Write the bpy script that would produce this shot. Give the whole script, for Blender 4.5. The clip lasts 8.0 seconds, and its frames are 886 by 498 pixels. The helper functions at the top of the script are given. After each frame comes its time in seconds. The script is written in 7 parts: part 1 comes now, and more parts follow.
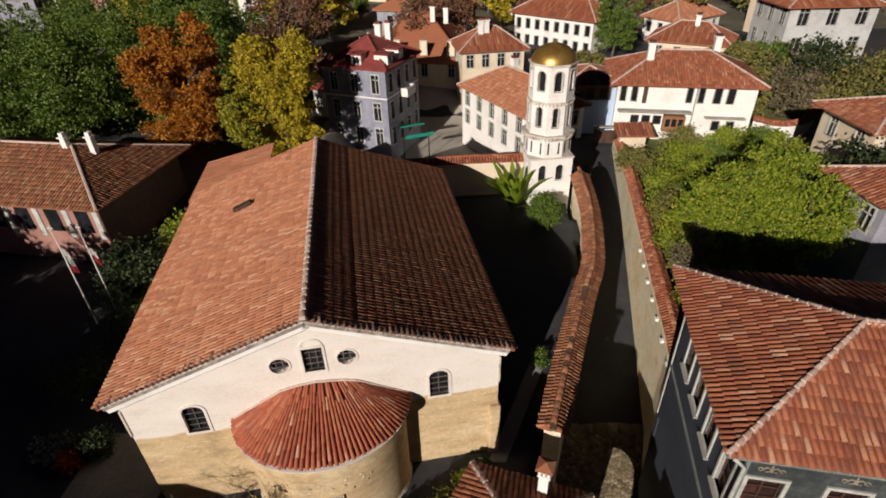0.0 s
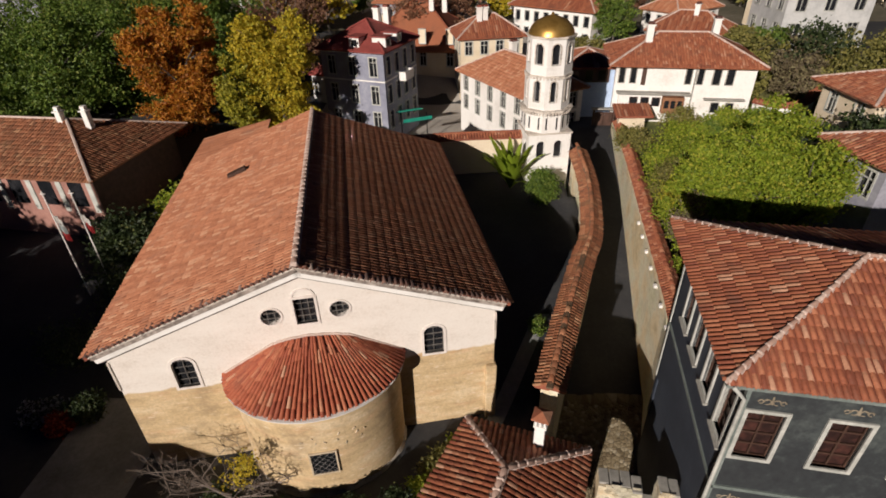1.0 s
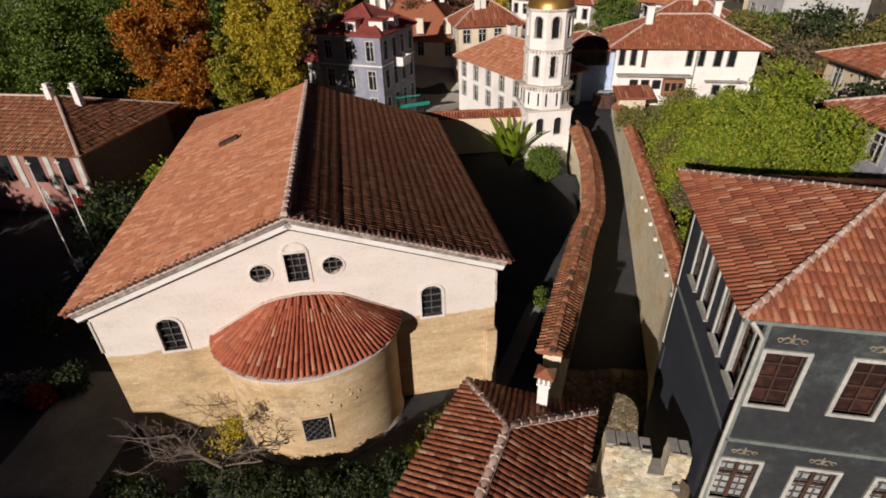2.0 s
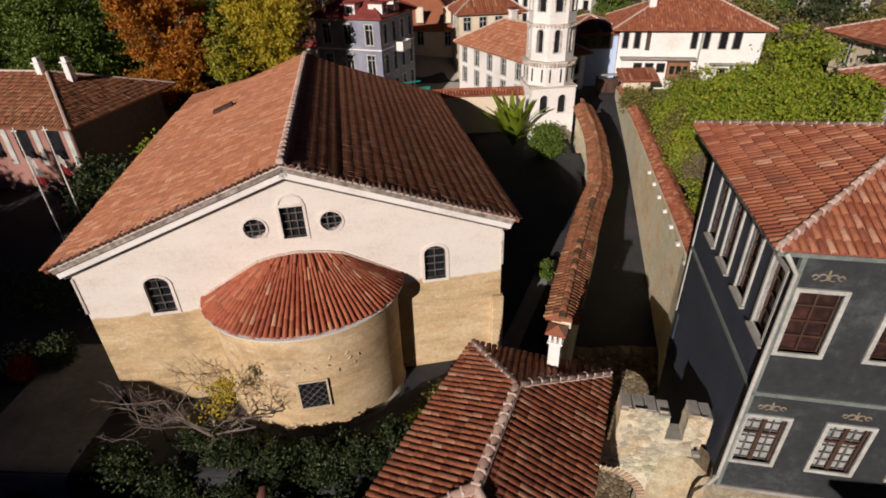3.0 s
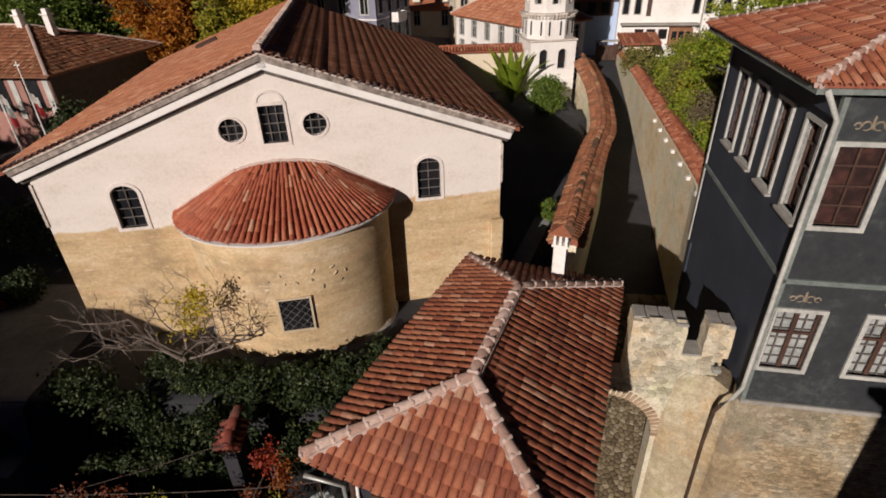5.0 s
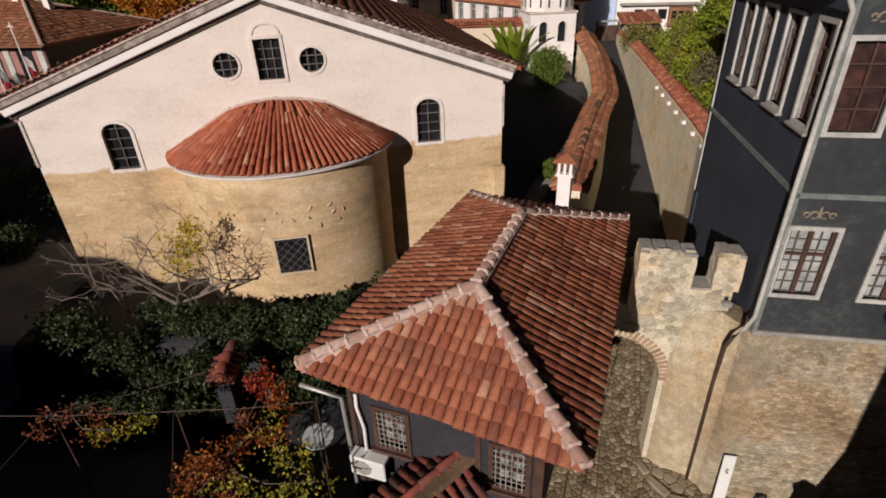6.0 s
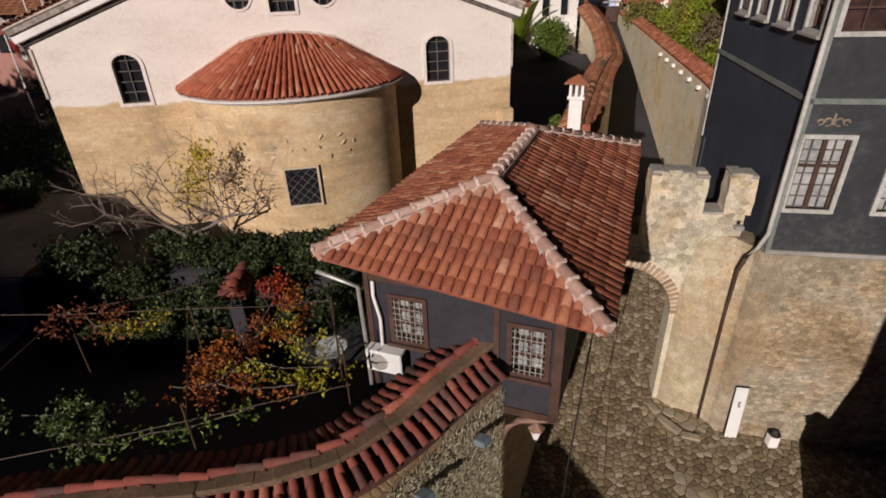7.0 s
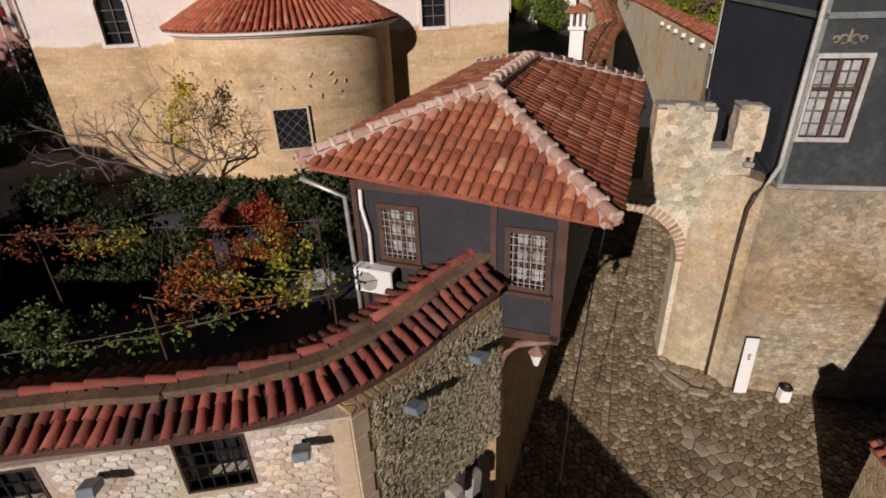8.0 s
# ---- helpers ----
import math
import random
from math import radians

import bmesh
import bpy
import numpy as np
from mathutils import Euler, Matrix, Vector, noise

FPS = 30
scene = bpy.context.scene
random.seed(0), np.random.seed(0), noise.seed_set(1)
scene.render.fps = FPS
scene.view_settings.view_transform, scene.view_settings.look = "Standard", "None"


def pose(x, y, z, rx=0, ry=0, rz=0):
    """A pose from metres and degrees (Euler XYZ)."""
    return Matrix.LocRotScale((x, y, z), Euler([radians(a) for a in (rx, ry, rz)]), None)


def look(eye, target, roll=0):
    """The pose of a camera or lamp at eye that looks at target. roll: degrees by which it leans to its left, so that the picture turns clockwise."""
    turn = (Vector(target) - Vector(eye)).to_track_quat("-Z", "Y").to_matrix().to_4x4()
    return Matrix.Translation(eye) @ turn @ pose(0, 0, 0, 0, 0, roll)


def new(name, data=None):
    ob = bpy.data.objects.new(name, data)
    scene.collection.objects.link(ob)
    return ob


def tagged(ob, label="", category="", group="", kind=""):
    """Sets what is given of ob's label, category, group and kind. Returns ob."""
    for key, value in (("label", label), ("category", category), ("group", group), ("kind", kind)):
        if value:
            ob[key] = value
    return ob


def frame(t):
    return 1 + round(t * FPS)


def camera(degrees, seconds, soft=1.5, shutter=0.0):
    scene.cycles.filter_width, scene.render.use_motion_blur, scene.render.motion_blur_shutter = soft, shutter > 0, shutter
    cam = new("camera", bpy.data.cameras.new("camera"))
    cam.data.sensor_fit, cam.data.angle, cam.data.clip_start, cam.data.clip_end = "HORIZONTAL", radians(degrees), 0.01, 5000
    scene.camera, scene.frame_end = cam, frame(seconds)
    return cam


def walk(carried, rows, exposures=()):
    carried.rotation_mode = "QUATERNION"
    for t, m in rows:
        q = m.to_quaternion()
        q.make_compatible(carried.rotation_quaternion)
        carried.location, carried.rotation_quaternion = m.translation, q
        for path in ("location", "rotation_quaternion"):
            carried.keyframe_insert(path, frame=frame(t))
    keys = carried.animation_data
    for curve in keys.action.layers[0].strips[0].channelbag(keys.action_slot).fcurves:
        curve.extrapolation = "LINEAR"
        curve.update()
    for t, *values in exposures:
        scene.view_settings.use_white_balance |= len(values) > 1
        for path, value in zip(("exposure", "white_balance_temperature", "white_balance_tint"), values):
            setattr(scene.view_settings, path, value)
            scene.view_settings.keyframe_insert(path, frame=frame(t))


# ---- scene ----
cam = camera(79.8, 8.0, 1.8)
PATH = [
    (0, (0.428, 0.369, 25.953), (0.318, 2.041, 24.861), -1.7),
    (0.5, (0.549, -0.13, 25.077), (0.438, 1.547, 23.994), -1.8),
    (1, (0.638, -0.445, 24.127), (0.526, 1.238, 23.053), -1.7),
    (1.5, (0.692, -0.638, 23.157), (0.581, 1.052, 22.094), -1.8),
    (3, (0.381, -0.793, 20.266), (0.28, 0.916, 19.233), -1.7),
    (3.5, (0.348, -0.882, 19.419), (0.248, 0.832, 18.393), -1.7),
    (4, (0.398, -0.961, 18.506), (0.299, 0.758, 17.488), -1.8),
    (4.5, (0.456, -1.031, 17.708), (0.358, 0.692, 16.698), -1.8),
    (6, (0.387, -1.757, 14.927), (0.29, -0.015, 13.949), -2.2),
    (6.5, (0.198, -2.313, 13.931), (0.104, -0.566, 12.963), -2.2),
    (7, (0.023, -2.788, 13.015), (-0.069, -1.033, 12.06), -2.2),
    (7.5, (-0.005, -2.938, 12.145), (-0.096, -1.179, 11.199), -2.2),
    (8, (0.08, -2.995, 11.231), (-0.011, -1.231, 10.293), -2.3),
]
EXPOSURE = [(0, 0.02, 5600, 11), (3, -0.06, 5600, 15), (4.5, -0.12, 5600, 15), (6, -0.18, 5600, 17), (7, -0.17, 5600, 18), (8, -0.13, 5600, 20)]
walk(cam, [(t, look(eye, target, roll)) for t, eye, target, roll in PATH], EXPOSURE)

# ---- world, sun ----
SUN = Vector((-0.40, -0.905, 0.358)).normalized()
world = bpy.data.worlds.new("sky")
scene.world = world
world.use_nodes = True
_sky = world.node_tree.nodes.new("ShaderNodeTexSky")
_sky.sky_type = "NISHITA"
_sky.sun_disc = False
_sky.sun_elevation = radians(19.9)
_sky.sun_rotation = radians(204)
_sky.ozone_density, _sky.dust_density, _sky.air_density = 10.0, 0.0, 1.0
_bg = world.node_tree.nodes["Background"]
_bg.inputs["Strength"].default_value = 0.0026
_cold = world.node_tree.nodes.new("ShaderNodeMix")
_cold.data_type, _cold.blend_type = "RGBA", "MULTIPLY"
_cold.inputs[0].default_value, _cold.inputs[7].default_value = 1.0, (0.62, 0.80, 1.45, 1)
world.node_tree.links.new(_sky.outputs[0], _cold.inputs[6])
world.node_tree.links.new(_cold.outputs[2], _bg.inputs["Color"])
sun = new("sun", bpy.data.lights.new("sun", "SUN"))
sun.data.energy, sun.data.angle, sun.data.color = 5.0, radians(0.5), (1.0, 0.82, 0.62)
sun.matrix_world = look(SUN * 100, (0, 0, 0))


# ---- materials ----
def nodes_of(name):
    m = bpy.data.materials.new(name)
    m.use_nodes = True
    return m, m.node_tree.nodes, m.node_tree.links, m.node_tree.nodes["Principled BSDF"]


def ramp(nt, links, fac, stops):
    r = nt.new("ShaderNodeValToRGB")
    els = r.color_ramp.elements
    while len(els) < len(stops):
        els.new(0.5)
    for el, (p, c) in zip(els, stops):
        el.position, el.color = p, (*c, 1)
    links.new(fac, r.inputs[0])
    return r.outputs[0]


def noise_tex(nt, links, vec, scale, detail=5, rough=0.6):
    n = nt.new("ShaderNodeTexNoise")
    n.inputs["Scale"].default_value, n.inputs["Detail"].default_value, n.inputs["Roughness"].default_value = scale, detail, rough
    links.new(vec, n.inputs["Vector"])
    return n.outputs["Fac"]


def mixc(nt, links, fac, a, b, mode="MIX"):
    m = nt.new("ShaderNodeMix")
    m.data_type, m.blend_type = "RGBA", mode
    for sock, v in ((m.inputs[0], fac), (m.inputs[6], a), (m.inputs[7], b)):
        if isinstance(v, (int, float)):
            sock.default_value = v
        elif isinstance(v, tuple):
            sock.default_value = (*v, 1)
        else:
            links.new(v, sock)
    return m.outputs[2]


def bumped(nt, links, bsdf, height, strength, dist):
    b = nt.new("ShaderNodeBump")
    b.inputs["Strength"].default_value, b.inputs["Distance"].default_value = strength, dist
    links.new(height, b.inputs["Height"])
    links.new(b.outputs[0], bsdf.inputs["Normal"])


def coords(nt):
    return nt.new("ShaderNodeTexCoord").outputs["Object"]


def math_node(nt, links, op, a, b=0.0):
    m = nt.new("ShaderNodeMath")
    m.operation = op
    for sock, v in zip(m.inputs, (a, b)):
        if isinstance(v, (int, float)):
            sock.default_value = v
        else:
            links.new(v, sock)
    return m.outputs[0]


def piece_random(nt, links):
    """One value per piece, for loose objects and for joined islands alike."""
    a = nt.new("ShaderNodeObjectInfo").outputs["Random"]
    b = nt.new("ShaderNodeNewGeometry").outputs["Random Per Island"]
    return math_node(nt, links, "FRACT", math_node(nt, links, "ADD", a, b))


def surface(name, dark, mid, light, big=0.4, fine=9.0, rough=0.85, bump=0.3, metal=0.0, dist=0.02, stain=None, stain_at=(0.55, 0.75)):
    """Two scales of noise over three tones, with fine relief and, if given, stains."""
    m, nt, links, bsdf = nodes_of(name)
    co = coords(nt)
    nb, nf = noise_tex(nt, links, co, big, 4), noise_tex(nt, links, co, fine, 6, 0.7)
    f = math_node(nt, links, "ADD", math_node(nt, links, "MULTIPLY", nb, 0.6), math_node(nt, links, "MULTIPLY", nf, 0.4))
    col = ramp(nt, links, f, [(0.32, dark), (0.5, mid), (0.68, light)])
    if stain:
        s = ramp(nt, links, noise_tex(nt, links, co, big * 2.7, 8, 0.75), [(stain_at[0], (0, 0, 0)), (stain_at[1], (1, 1, 1))])
        col = mixc(nt, links, s, col, stain)
    links.new(col, bsdf.inputs["Base Color"])
    bsdf.inputs["Roughness"].default_value, bsdf.inputs["Metallic"].default_value = rough, metal
    bumped(nt, links, bsdf, nf, bump, dist)
    return m


def tile_material(name, stops, grime=(0.10, 0.07, 0.05), amount=0.5):
    m, nt, links, bsdf = nodes_of(name)
    co = nt.new("ShaderNodeNewGeometry").outputs["Position"]
    col = ramp(nt, links, piece_random(nt, links), stops)
    fine = noise_tex(nt, links, co, 14, 6, 0.7)
    mul = mixc(nt, links, 1.0, col, ramp(nt, links, fine, [(0.3, (0.6, 0.58, 0.55)), (0.7, (1.0, 1.0, 1.0))]), "MULTIPLY")
    patch = ramp(nt, links, noise_tex(nt, links, co, 0.9, 8, 0.75), [(0.5, (0, 0, 0)), (0.72, (amount, amount, amount))])
    links.new(mixc(nt, links, patch, mul, grime), bsdf.inputs["Base Color"])
    bsdf.inputs["Roughness"].default_value = 0.8
    bumped(nt, links, bsdf, fine, 0.35, 0.01)
    return m


def rubble_material(name, c1, c2, c3, mortar, scale=3.2, stretch=1.6, bump=0.7, rusty=False):
    m, nt, links, bsdf = nodes_of(name)
    mp = nt.new("ShaderNodeMapping")
    mp.inputs["Scale"].default_value = (1, 1, stretch)
    links.new(coords(nt), mp.inputs["Vector"])
    warp = nt.new("ShaderNodeVectorMath")
    warp.operation = "ADD"
    nz = nt.new("ShaderNodeTexNoise")
    nz.inputs["Scale"].default_value = 2.0
    links.new(mp.outputs[0], nz.inputs["Vector"])
    sc = nt.new("ShaderNodeVectorMath")
    sc.operation = "SCALE"
    sc.inputs["Scale"].default_value = 0.25
    links.new(nz.outputs["Color"], sc.inputs[0])
    links.new(mp.outputs[0], warp.inputs[0])
    links.new(sc.outputs[0], warp.inputs[1])
    cells, edge = nt.new("ShaderNodeTexVoronoi"), nt.new("ShaderNodeTexVoronoi")
    edge.feature = "DISTANCE_TO_EDGE"
    for v in (cells, edge):
        v.inputs["Scale"].default_value = scale
        links.new(warp.outputs[0], v.inputs["Vector"])
    sep = nt.new("ShaderNodeSeparateColor")
    links.new(cells.outputs["Color"], sep.inputs[0])
    col = ramp(nt, links, sep.outputs[0], [(0.05, c1), (0.5, c2), (0.95, c3)])
    fine = noise_tex(nt, links, coords(nt), 16, 7, 0.75)
    col = mixc(nt, links, 1.0, col, ramp(nt, links, fine, [(0.3, (0.6, 0.6, 0.58)), (0.7, (1.15, 1.15, 1.12))]), "MULTIPLY")
    big = ramp(nt, links, noise_tex(nt, links, coords(nt), 0.9, 8, 0.74), [(0.33, (0, 0, 0)), (0.53, (0.9, 0.9, 0.9))])
    tint = ramp(nt, links, noise_tex(nt, links, coords(nt), 0.45, 5, 0.6), [(0.4, (1.0, 1.0, 1.0)), (0.55, (1.08, 0.94, 0.80)), (0.66, (0.74, 0.72, 0.68))])
    if rusty:
        tint = ramp(nt, links, noise_tex(nt, links, coords(nt), 0.33, 6, 0.62), [(0.36, (1.0, 1.02, 0.92)), (0.47, (1.0, 1.0, 1.0)), (0.56, (1.05, 0.90, 0.72)), (0.66, (0.80, 0.74, 0.64))])
    else:
        col = mixc(nt, links, 1.0, col, tint, "MULTIPLY")
    joint = ramp(nt, links, edge.outputs["Distance"], [(0.02, (1, 1, 1)), (0.09, (0, 0, 0))])
    col = mixc(nt, links, math_node(nt, links, "MAXIMUM", joint, big), col, mortar)
    if rusty:
        soft = ramp(nt, links, noise_tex(nt, links, coords(nt), 5.0, 6, 0.75), [(0.32, (0.66, 0.64, 0.60)), (0.5, (1.0, 1.0, 1.0)), (0.68, (1.3, 1.3, 1.26))])
        col = mixc(nt, links, 1.0, mixc(nt, links, 1.0, col, tint, "MULTIPLY"), soft, "MULTIPLY")
    links.new(col, bsdf.inputs["Base Color"])
    bsdf.inputs["Roughness"].default_value = 0.9
    h = ramp(nt, links, edge.outputs["Distance"], [(0.0, (0, 0, 0)), (0.14, (1, 1, 1))])
    bumped(nt, links, bsdf, mixc(nt, links, 0.35, h, fine), bump, 0.04)
    return m


def masonry(name, dark, mid, light, spread=0.0):
    """Weathered stone or mortar, mottled at three scales with rusty and olive patches; spread: how far single stones differ."""
    m, nt, links, bsdf = nodes_of(name)
    co = nt.new("ShaderNodeNewGeometry").outputs["Position"]
    big, mid_n, fine = noise_tex(nt, links, co, 0.55, 6, 0.65), noise_tex(nt, links, co, 3.2, 7, 0.75), noise_tex(nt, links, co, 17, 6, 0.75)
    f = math_node(nt, links, "ADD", math_node(nt, links, "MULTIPLY", big, 0.45), math_node(nt, links, "MULTIPLY", mid_n, 0.55))
    col = ramp(nt, links, f, [(0.36, dark), (0.5, mid), (0.63, light)])
    tint = ramp(nt, links, noise_tex(nt, links, co, 0.42, 6, 0.7), [(0.36, (0.95, 1.0, 0.86)), (0.48, (1, 1, 1)), (0.58, (1.05, 0.94, 0.79)), (0.68, (0.86, 0.75, 0.60))])
    col = mixc(nt, links, 1.0, col, tint, "MULTIPLY")
    col = mixc(nt, links, 1.0, col, ramp(nt, links, fine, [(0.32, (0.62, 0.60, 0.56)), (0.5, (1, 1, 1)), (0.70, (1.18, 1.17, 1.14))]), "MULTIPLY")
    if spread:
        lo, hi = 1 - spread, 1 + spread * 0.55
        col = mixc(nt, links, 1.0, col, ramp(nt, links, piece_random(nt, links), [(0.0, (lo, lo, lo * 0.97)), (0.6, (1, 1, 1)), (1.0, (hi, hi, hi))]), "MULTIPLY")
    links.new(col, bsdf.inputs["Base Color"])
    bsdf.inputs["Roughness"].default_value = 0.92
    bumped(nt, links, bsdf, mixc(nt, links, 0.5, mid_n, fine), 0.7, 0.03)
    return m


def leaf_material(name, stops, through_light=0.35):
    m, nt, links, bsdf = nodes_of(name)
    col = ramp(nt, links, nt.new("ShaderNodeNewGeometry").outputs["Random Per Island"], stops)
    links.new(col, bsdf.inputs["Base Color"])
    bsdf.inputs["Roughness"].default_value = 0.6
    t = nt.new("ShaderNodeBsdfTranslucent")
    links.new(col, t.inputs["Color"])
    mx = nt.new("ShaderNodeMixShader")
    mx.inputs[0].default_value = through_light
    links.new(bsdf.outputs[0], mx.inputs[1])
    links.new(t.outputs[0], mx.inputs[2])
    links.new(mx.outputs[0], nt["Material Output"].inputs["Surface"])
    return m


def church_wall_material(name, edge):
    """Lime plaster above an uneven line at the height edge, bare ochre ashlar with faint courses below it."""
    m, nt, links, bsdf = nodes_of(name)
    co = coords(nt)
    flat = nt.new("ShaderNodeMapping")
    flat.inputs["Scale"].default_value = (0.7, 0.7, 2.2)
    links.new(co, flat.inputs["Vector"])
    fine, big = noise_tex(nt, links, co, 11, 7, 0.72), noise_tex(nt, links, flat.outputs[0], 0.7, 7, 0.68)
    br = nt.new("ShaderNodeTexBrick")
    mp = nt.new("ShaderNodeMapping")
    mp.inputs["Rotation"].default_value = (radians(90), 0, 0)
    links.new(co, mp.inputs["Vector"])
    links.new(mp.outputs[0], br.inputs["Vector"])
    for k, v in (("Scale", 1.0), ("Mortar Size", 0.007), ("Mortar Smooth", 0.4), ("Brick Width", 0.95), ("Row Height", 0.36), ("Bias", 0.0)):
        br.inputs[k].default_value = v
    br.inputs["Color1"].default_value, br.inputs["Color2"].default_value, br.inputs["Mortar"].default_value = (0.56, 0.415, 0.225, 1), (0.66, 0.505, 0.29, 1), (0.44, 0.32, 0.18, 1)
    stone = mixc(nt, links, 0.6, br.outputs["Color"], ramp(nt, links, big, [(0.34, (0.34, 0.25, 0.14)), (0.45, (0.54, 0.40, 0.215)), (0.54, (0.64, 0.49, 0.285)), (0.66, (0.78, 0.65, 0.44))]))
    stone = mixc(nt, links, 1.0, stone, ramp(nt, links, fine, [(0.3, (0.72, 0.72, 0.72)), (0.65, (1.08, 1.08, 1.08))]), "MULTIPLY")
    redden = ramp(nt, links, noise_tex(nt, links, flat.outputs[0], 1.3, 6, 0.7), [(0.52, (0, 0, 0)), (0.66, (0.6, 0.6, 0.6))])
    stone = mixc(nt, links, redden, stone, (0.56, 0.34, 0.18))
    soot = ramp(nt, links, noise_tex(nt, links, co, 0.5, 7, 0.7), [(0.54, (0, 0, 0)), (0.68, (0.65, 0.65, 0.65))])
    stone = mixc(nt, links, soot, stone, (0.27, 0.195, 0.115))
    bare = ramp(nt, links, noise_tex(nt, links, flat.outputs[0], 2.6, 7, 0.72), [(0.58, (0, 0, 0)), (0.68, (0.8, 0.8, 0.8))])
    stone = mixc(nt, links, bare, stone, (0.74, 0.64, 0.47))
    plaster = ramp(nt, links, math_node(nt, links, "ADD", math_node(nt, links, "MULTIPLY", big, 0.5), math_node(nt, links, "MULTIPLY", fine, 0.5)), [(0.34, (0.62, 0.56, 0.49)), (0.5, (0.75, 0.697, 0.635)), (0.65, (0.80, 0.755, 0.695))])
    sep = nt.new("ShaderNodeSeparateXYZ")
    links.new(co, sep.inputs[0])
    wav = noise_tex(nt, links, co, 0.9, 5, 0.6)
    line = math_node(nt, links, "ADD", sep.outputs[2], math_node(nt, links, "MULTIPLY", math_node(nt, links, "SUBTRACT", wav, 0.5), 0.7))
    ms = nt.new("ShaderNodeMapRange")
    ms.inputs["From Min"].default_value, ms.inputs["From Max"].default_value = edge, edge + 0.08
    links.new(line, ms.inputs["Value"])
    links.new(mixc(nt, links, ms.outputs[0], stone, plaster), bsdf.inputs["Base Color"])
    bsdf.inputs["Roughness"].default_value = 0.92
    bumped(nt, links, bsdf, mixc(nt, links, ms.outputs[0], mixc(nt, links, 0.4, br.outputs["Fac"], fine), fine), 0.3, 0.02)
    return m


TILE_STOPS = [(0.0, (0.23, 0.066, 0.033)), (0.3, (0.32, 0.098, 0.045)), (0.65, (0.38, 0.128, 0.058)), (0.9, (0.44, 0.175, 0.088)), (1.0, (0.54, 0.30, 0.19))]
M_TILE = tile_material("clay_tile", TILE_STOPS)
M_TILE_RED = tile_material("red_clay_tile", [(0.0, (0.085, 0.04, 0.03)), (0.15, (0.12, 0.04, 0.03)), (0.35, (0.18, 0.042, 0.028)), (0.8, (0.26, 0.058, 0.035)), (1.0, (0.34, 0.11, 0.065))], (0.085, 0.065, 0.045), 0.75)
M_TILE_PALE = tile_material("sun_bleached_clay_tile", [(0.0, (0.38, 0.145, 0.070)), (0.35, (0.46, 0.185, 0.090)), (0.75, (0.53, 0.225, 0.115)), (1.0, (0.62, 0.34, 0.20))], (0.27, 0.15, 0.10), 0.6)
M_TILE_APSE = tile_material("bright_clay_tile", [(0.0, (0.33, 0.080, 0.038)), (0.3, (0.40, 0.105, 0.048)), (0.65, (0.45, 0.128, 0.058)), (0.93, (0.50, 0.175, 0.085)), (1.0, (0.62, 0.36, 0.23))], (0.12, 0.07, 0.05), 0.4)
M_TILE_MOSS = tile_material("mossy_brown_tile", [(0.0, (0.19, 0.085, 0.042)), (0.4, (0.30, 0.115, 0.052)), (0.8, (0.39, 0.155, 0.07)), (1.0, (0.48, 0.26, 0.14))], (0.20, 0.13, 0.06), 0.6)
M_PAN = surface("clay_pan", (0.16, 0.048, 0.027), (0.25, 0.078, 0.042), (0.33, 0.115, 0.062), 0.6, 12)
# clay pan darkened to paint the shade in gaps between coping tiles
M_PAN_GAP_SHADE = surface("gap_shaded_clay_pan", (0.035, 0.016, 0.012), (0.07, 0.028, 0.02), (0.12, 0.05, 0.035), 0.6, 12)
M_RIDGE = tile_material("lime_stained_ridge_tile", [(0.0, (0.33, 0.20, 0.155)), (0.5, (0.46, 0.31, 0.25)), (1.0, (0.58, 0.45, 0.385))], (0.30, 0.17, 0.12), 0.4)
M_PLASTER = surface("smooth_lime_plaster", (0.58, 0.52, 0.46), (0.74, 0.68, 0.63), (0.80, 0.745, 0.70), 1.5, 10, stain=(0.42, 0.36, 0.30), stain_at=(0.6, 0.75))
M_BAR = surface("weathered_grey_bar", (0.06, 0.055, 0.05), (0.13, 0.12, 0.11), (0.24, 0.22, 0.20), 3, 20)
# dark strip paints the shadow line and grime below the cornice
M_SHADOW_LINE = surface("sooty_shadow_line", (0.045, 0.038, 0.034), (0.10, 0.085, 0.072), (0.26, 0.225, 0.19), 2.2, 11)
M_FRIEZE = surface("streaked_frieze", (0.07, 0.058, 0.05), (0.26, 0.22, 0.19), (0.58, 0.52, 0.46), 3.0, 9)
M_VERGE = tile_material("weathered_verge_tile", [(0.0, (0.07, 0.045, 0.04)), (0.5, (0.16, 0.085, 0.065)), (0.85, (0.28, 0.14, 0.10)), (1.0, (0.46, 0.38, 0.33))], (0.10, 0.08, 0.075), 0.6)
M_GATE = masonry("lime_mortar_masonry", (0.45, 0.395, 0.285), (0.60, 0.55, 0.425), (0.72, 0.685, 0.57))
M_BASE = masonry("weathered_rubble_mortar", (0.17, 0.145, 0.10), (0.28, 0.24, 0.168), (0.44, 0.395, 0.295))
M_PIER = masonry("patched_lime_pier", (0.29, 0.24, 0.155), (0.41, 0.35, 0.235), (0.56, 0.50, 0.365))
M_STREETWALL = masonry("grey_ochre_bedding_mortar", (0.34, 0.295, 0.235), (0.46, 0.41, 0.34), (0.57, 0.525, 0.45))
M_RUBBLE_GATE = masonry("cream_rubble_stone", (0.35, 0.315, 0.235), (0.48, 0.445, 0.345), (0.62, 0.59, 0.48), 0.32)
M_RUBBLE_BASE = masonry("olive_rubble_stone", (0.23, 0.195, 0.138), (0.34, 0.298, 0.215), (0.48, 0.435, 0.33), 0.36)
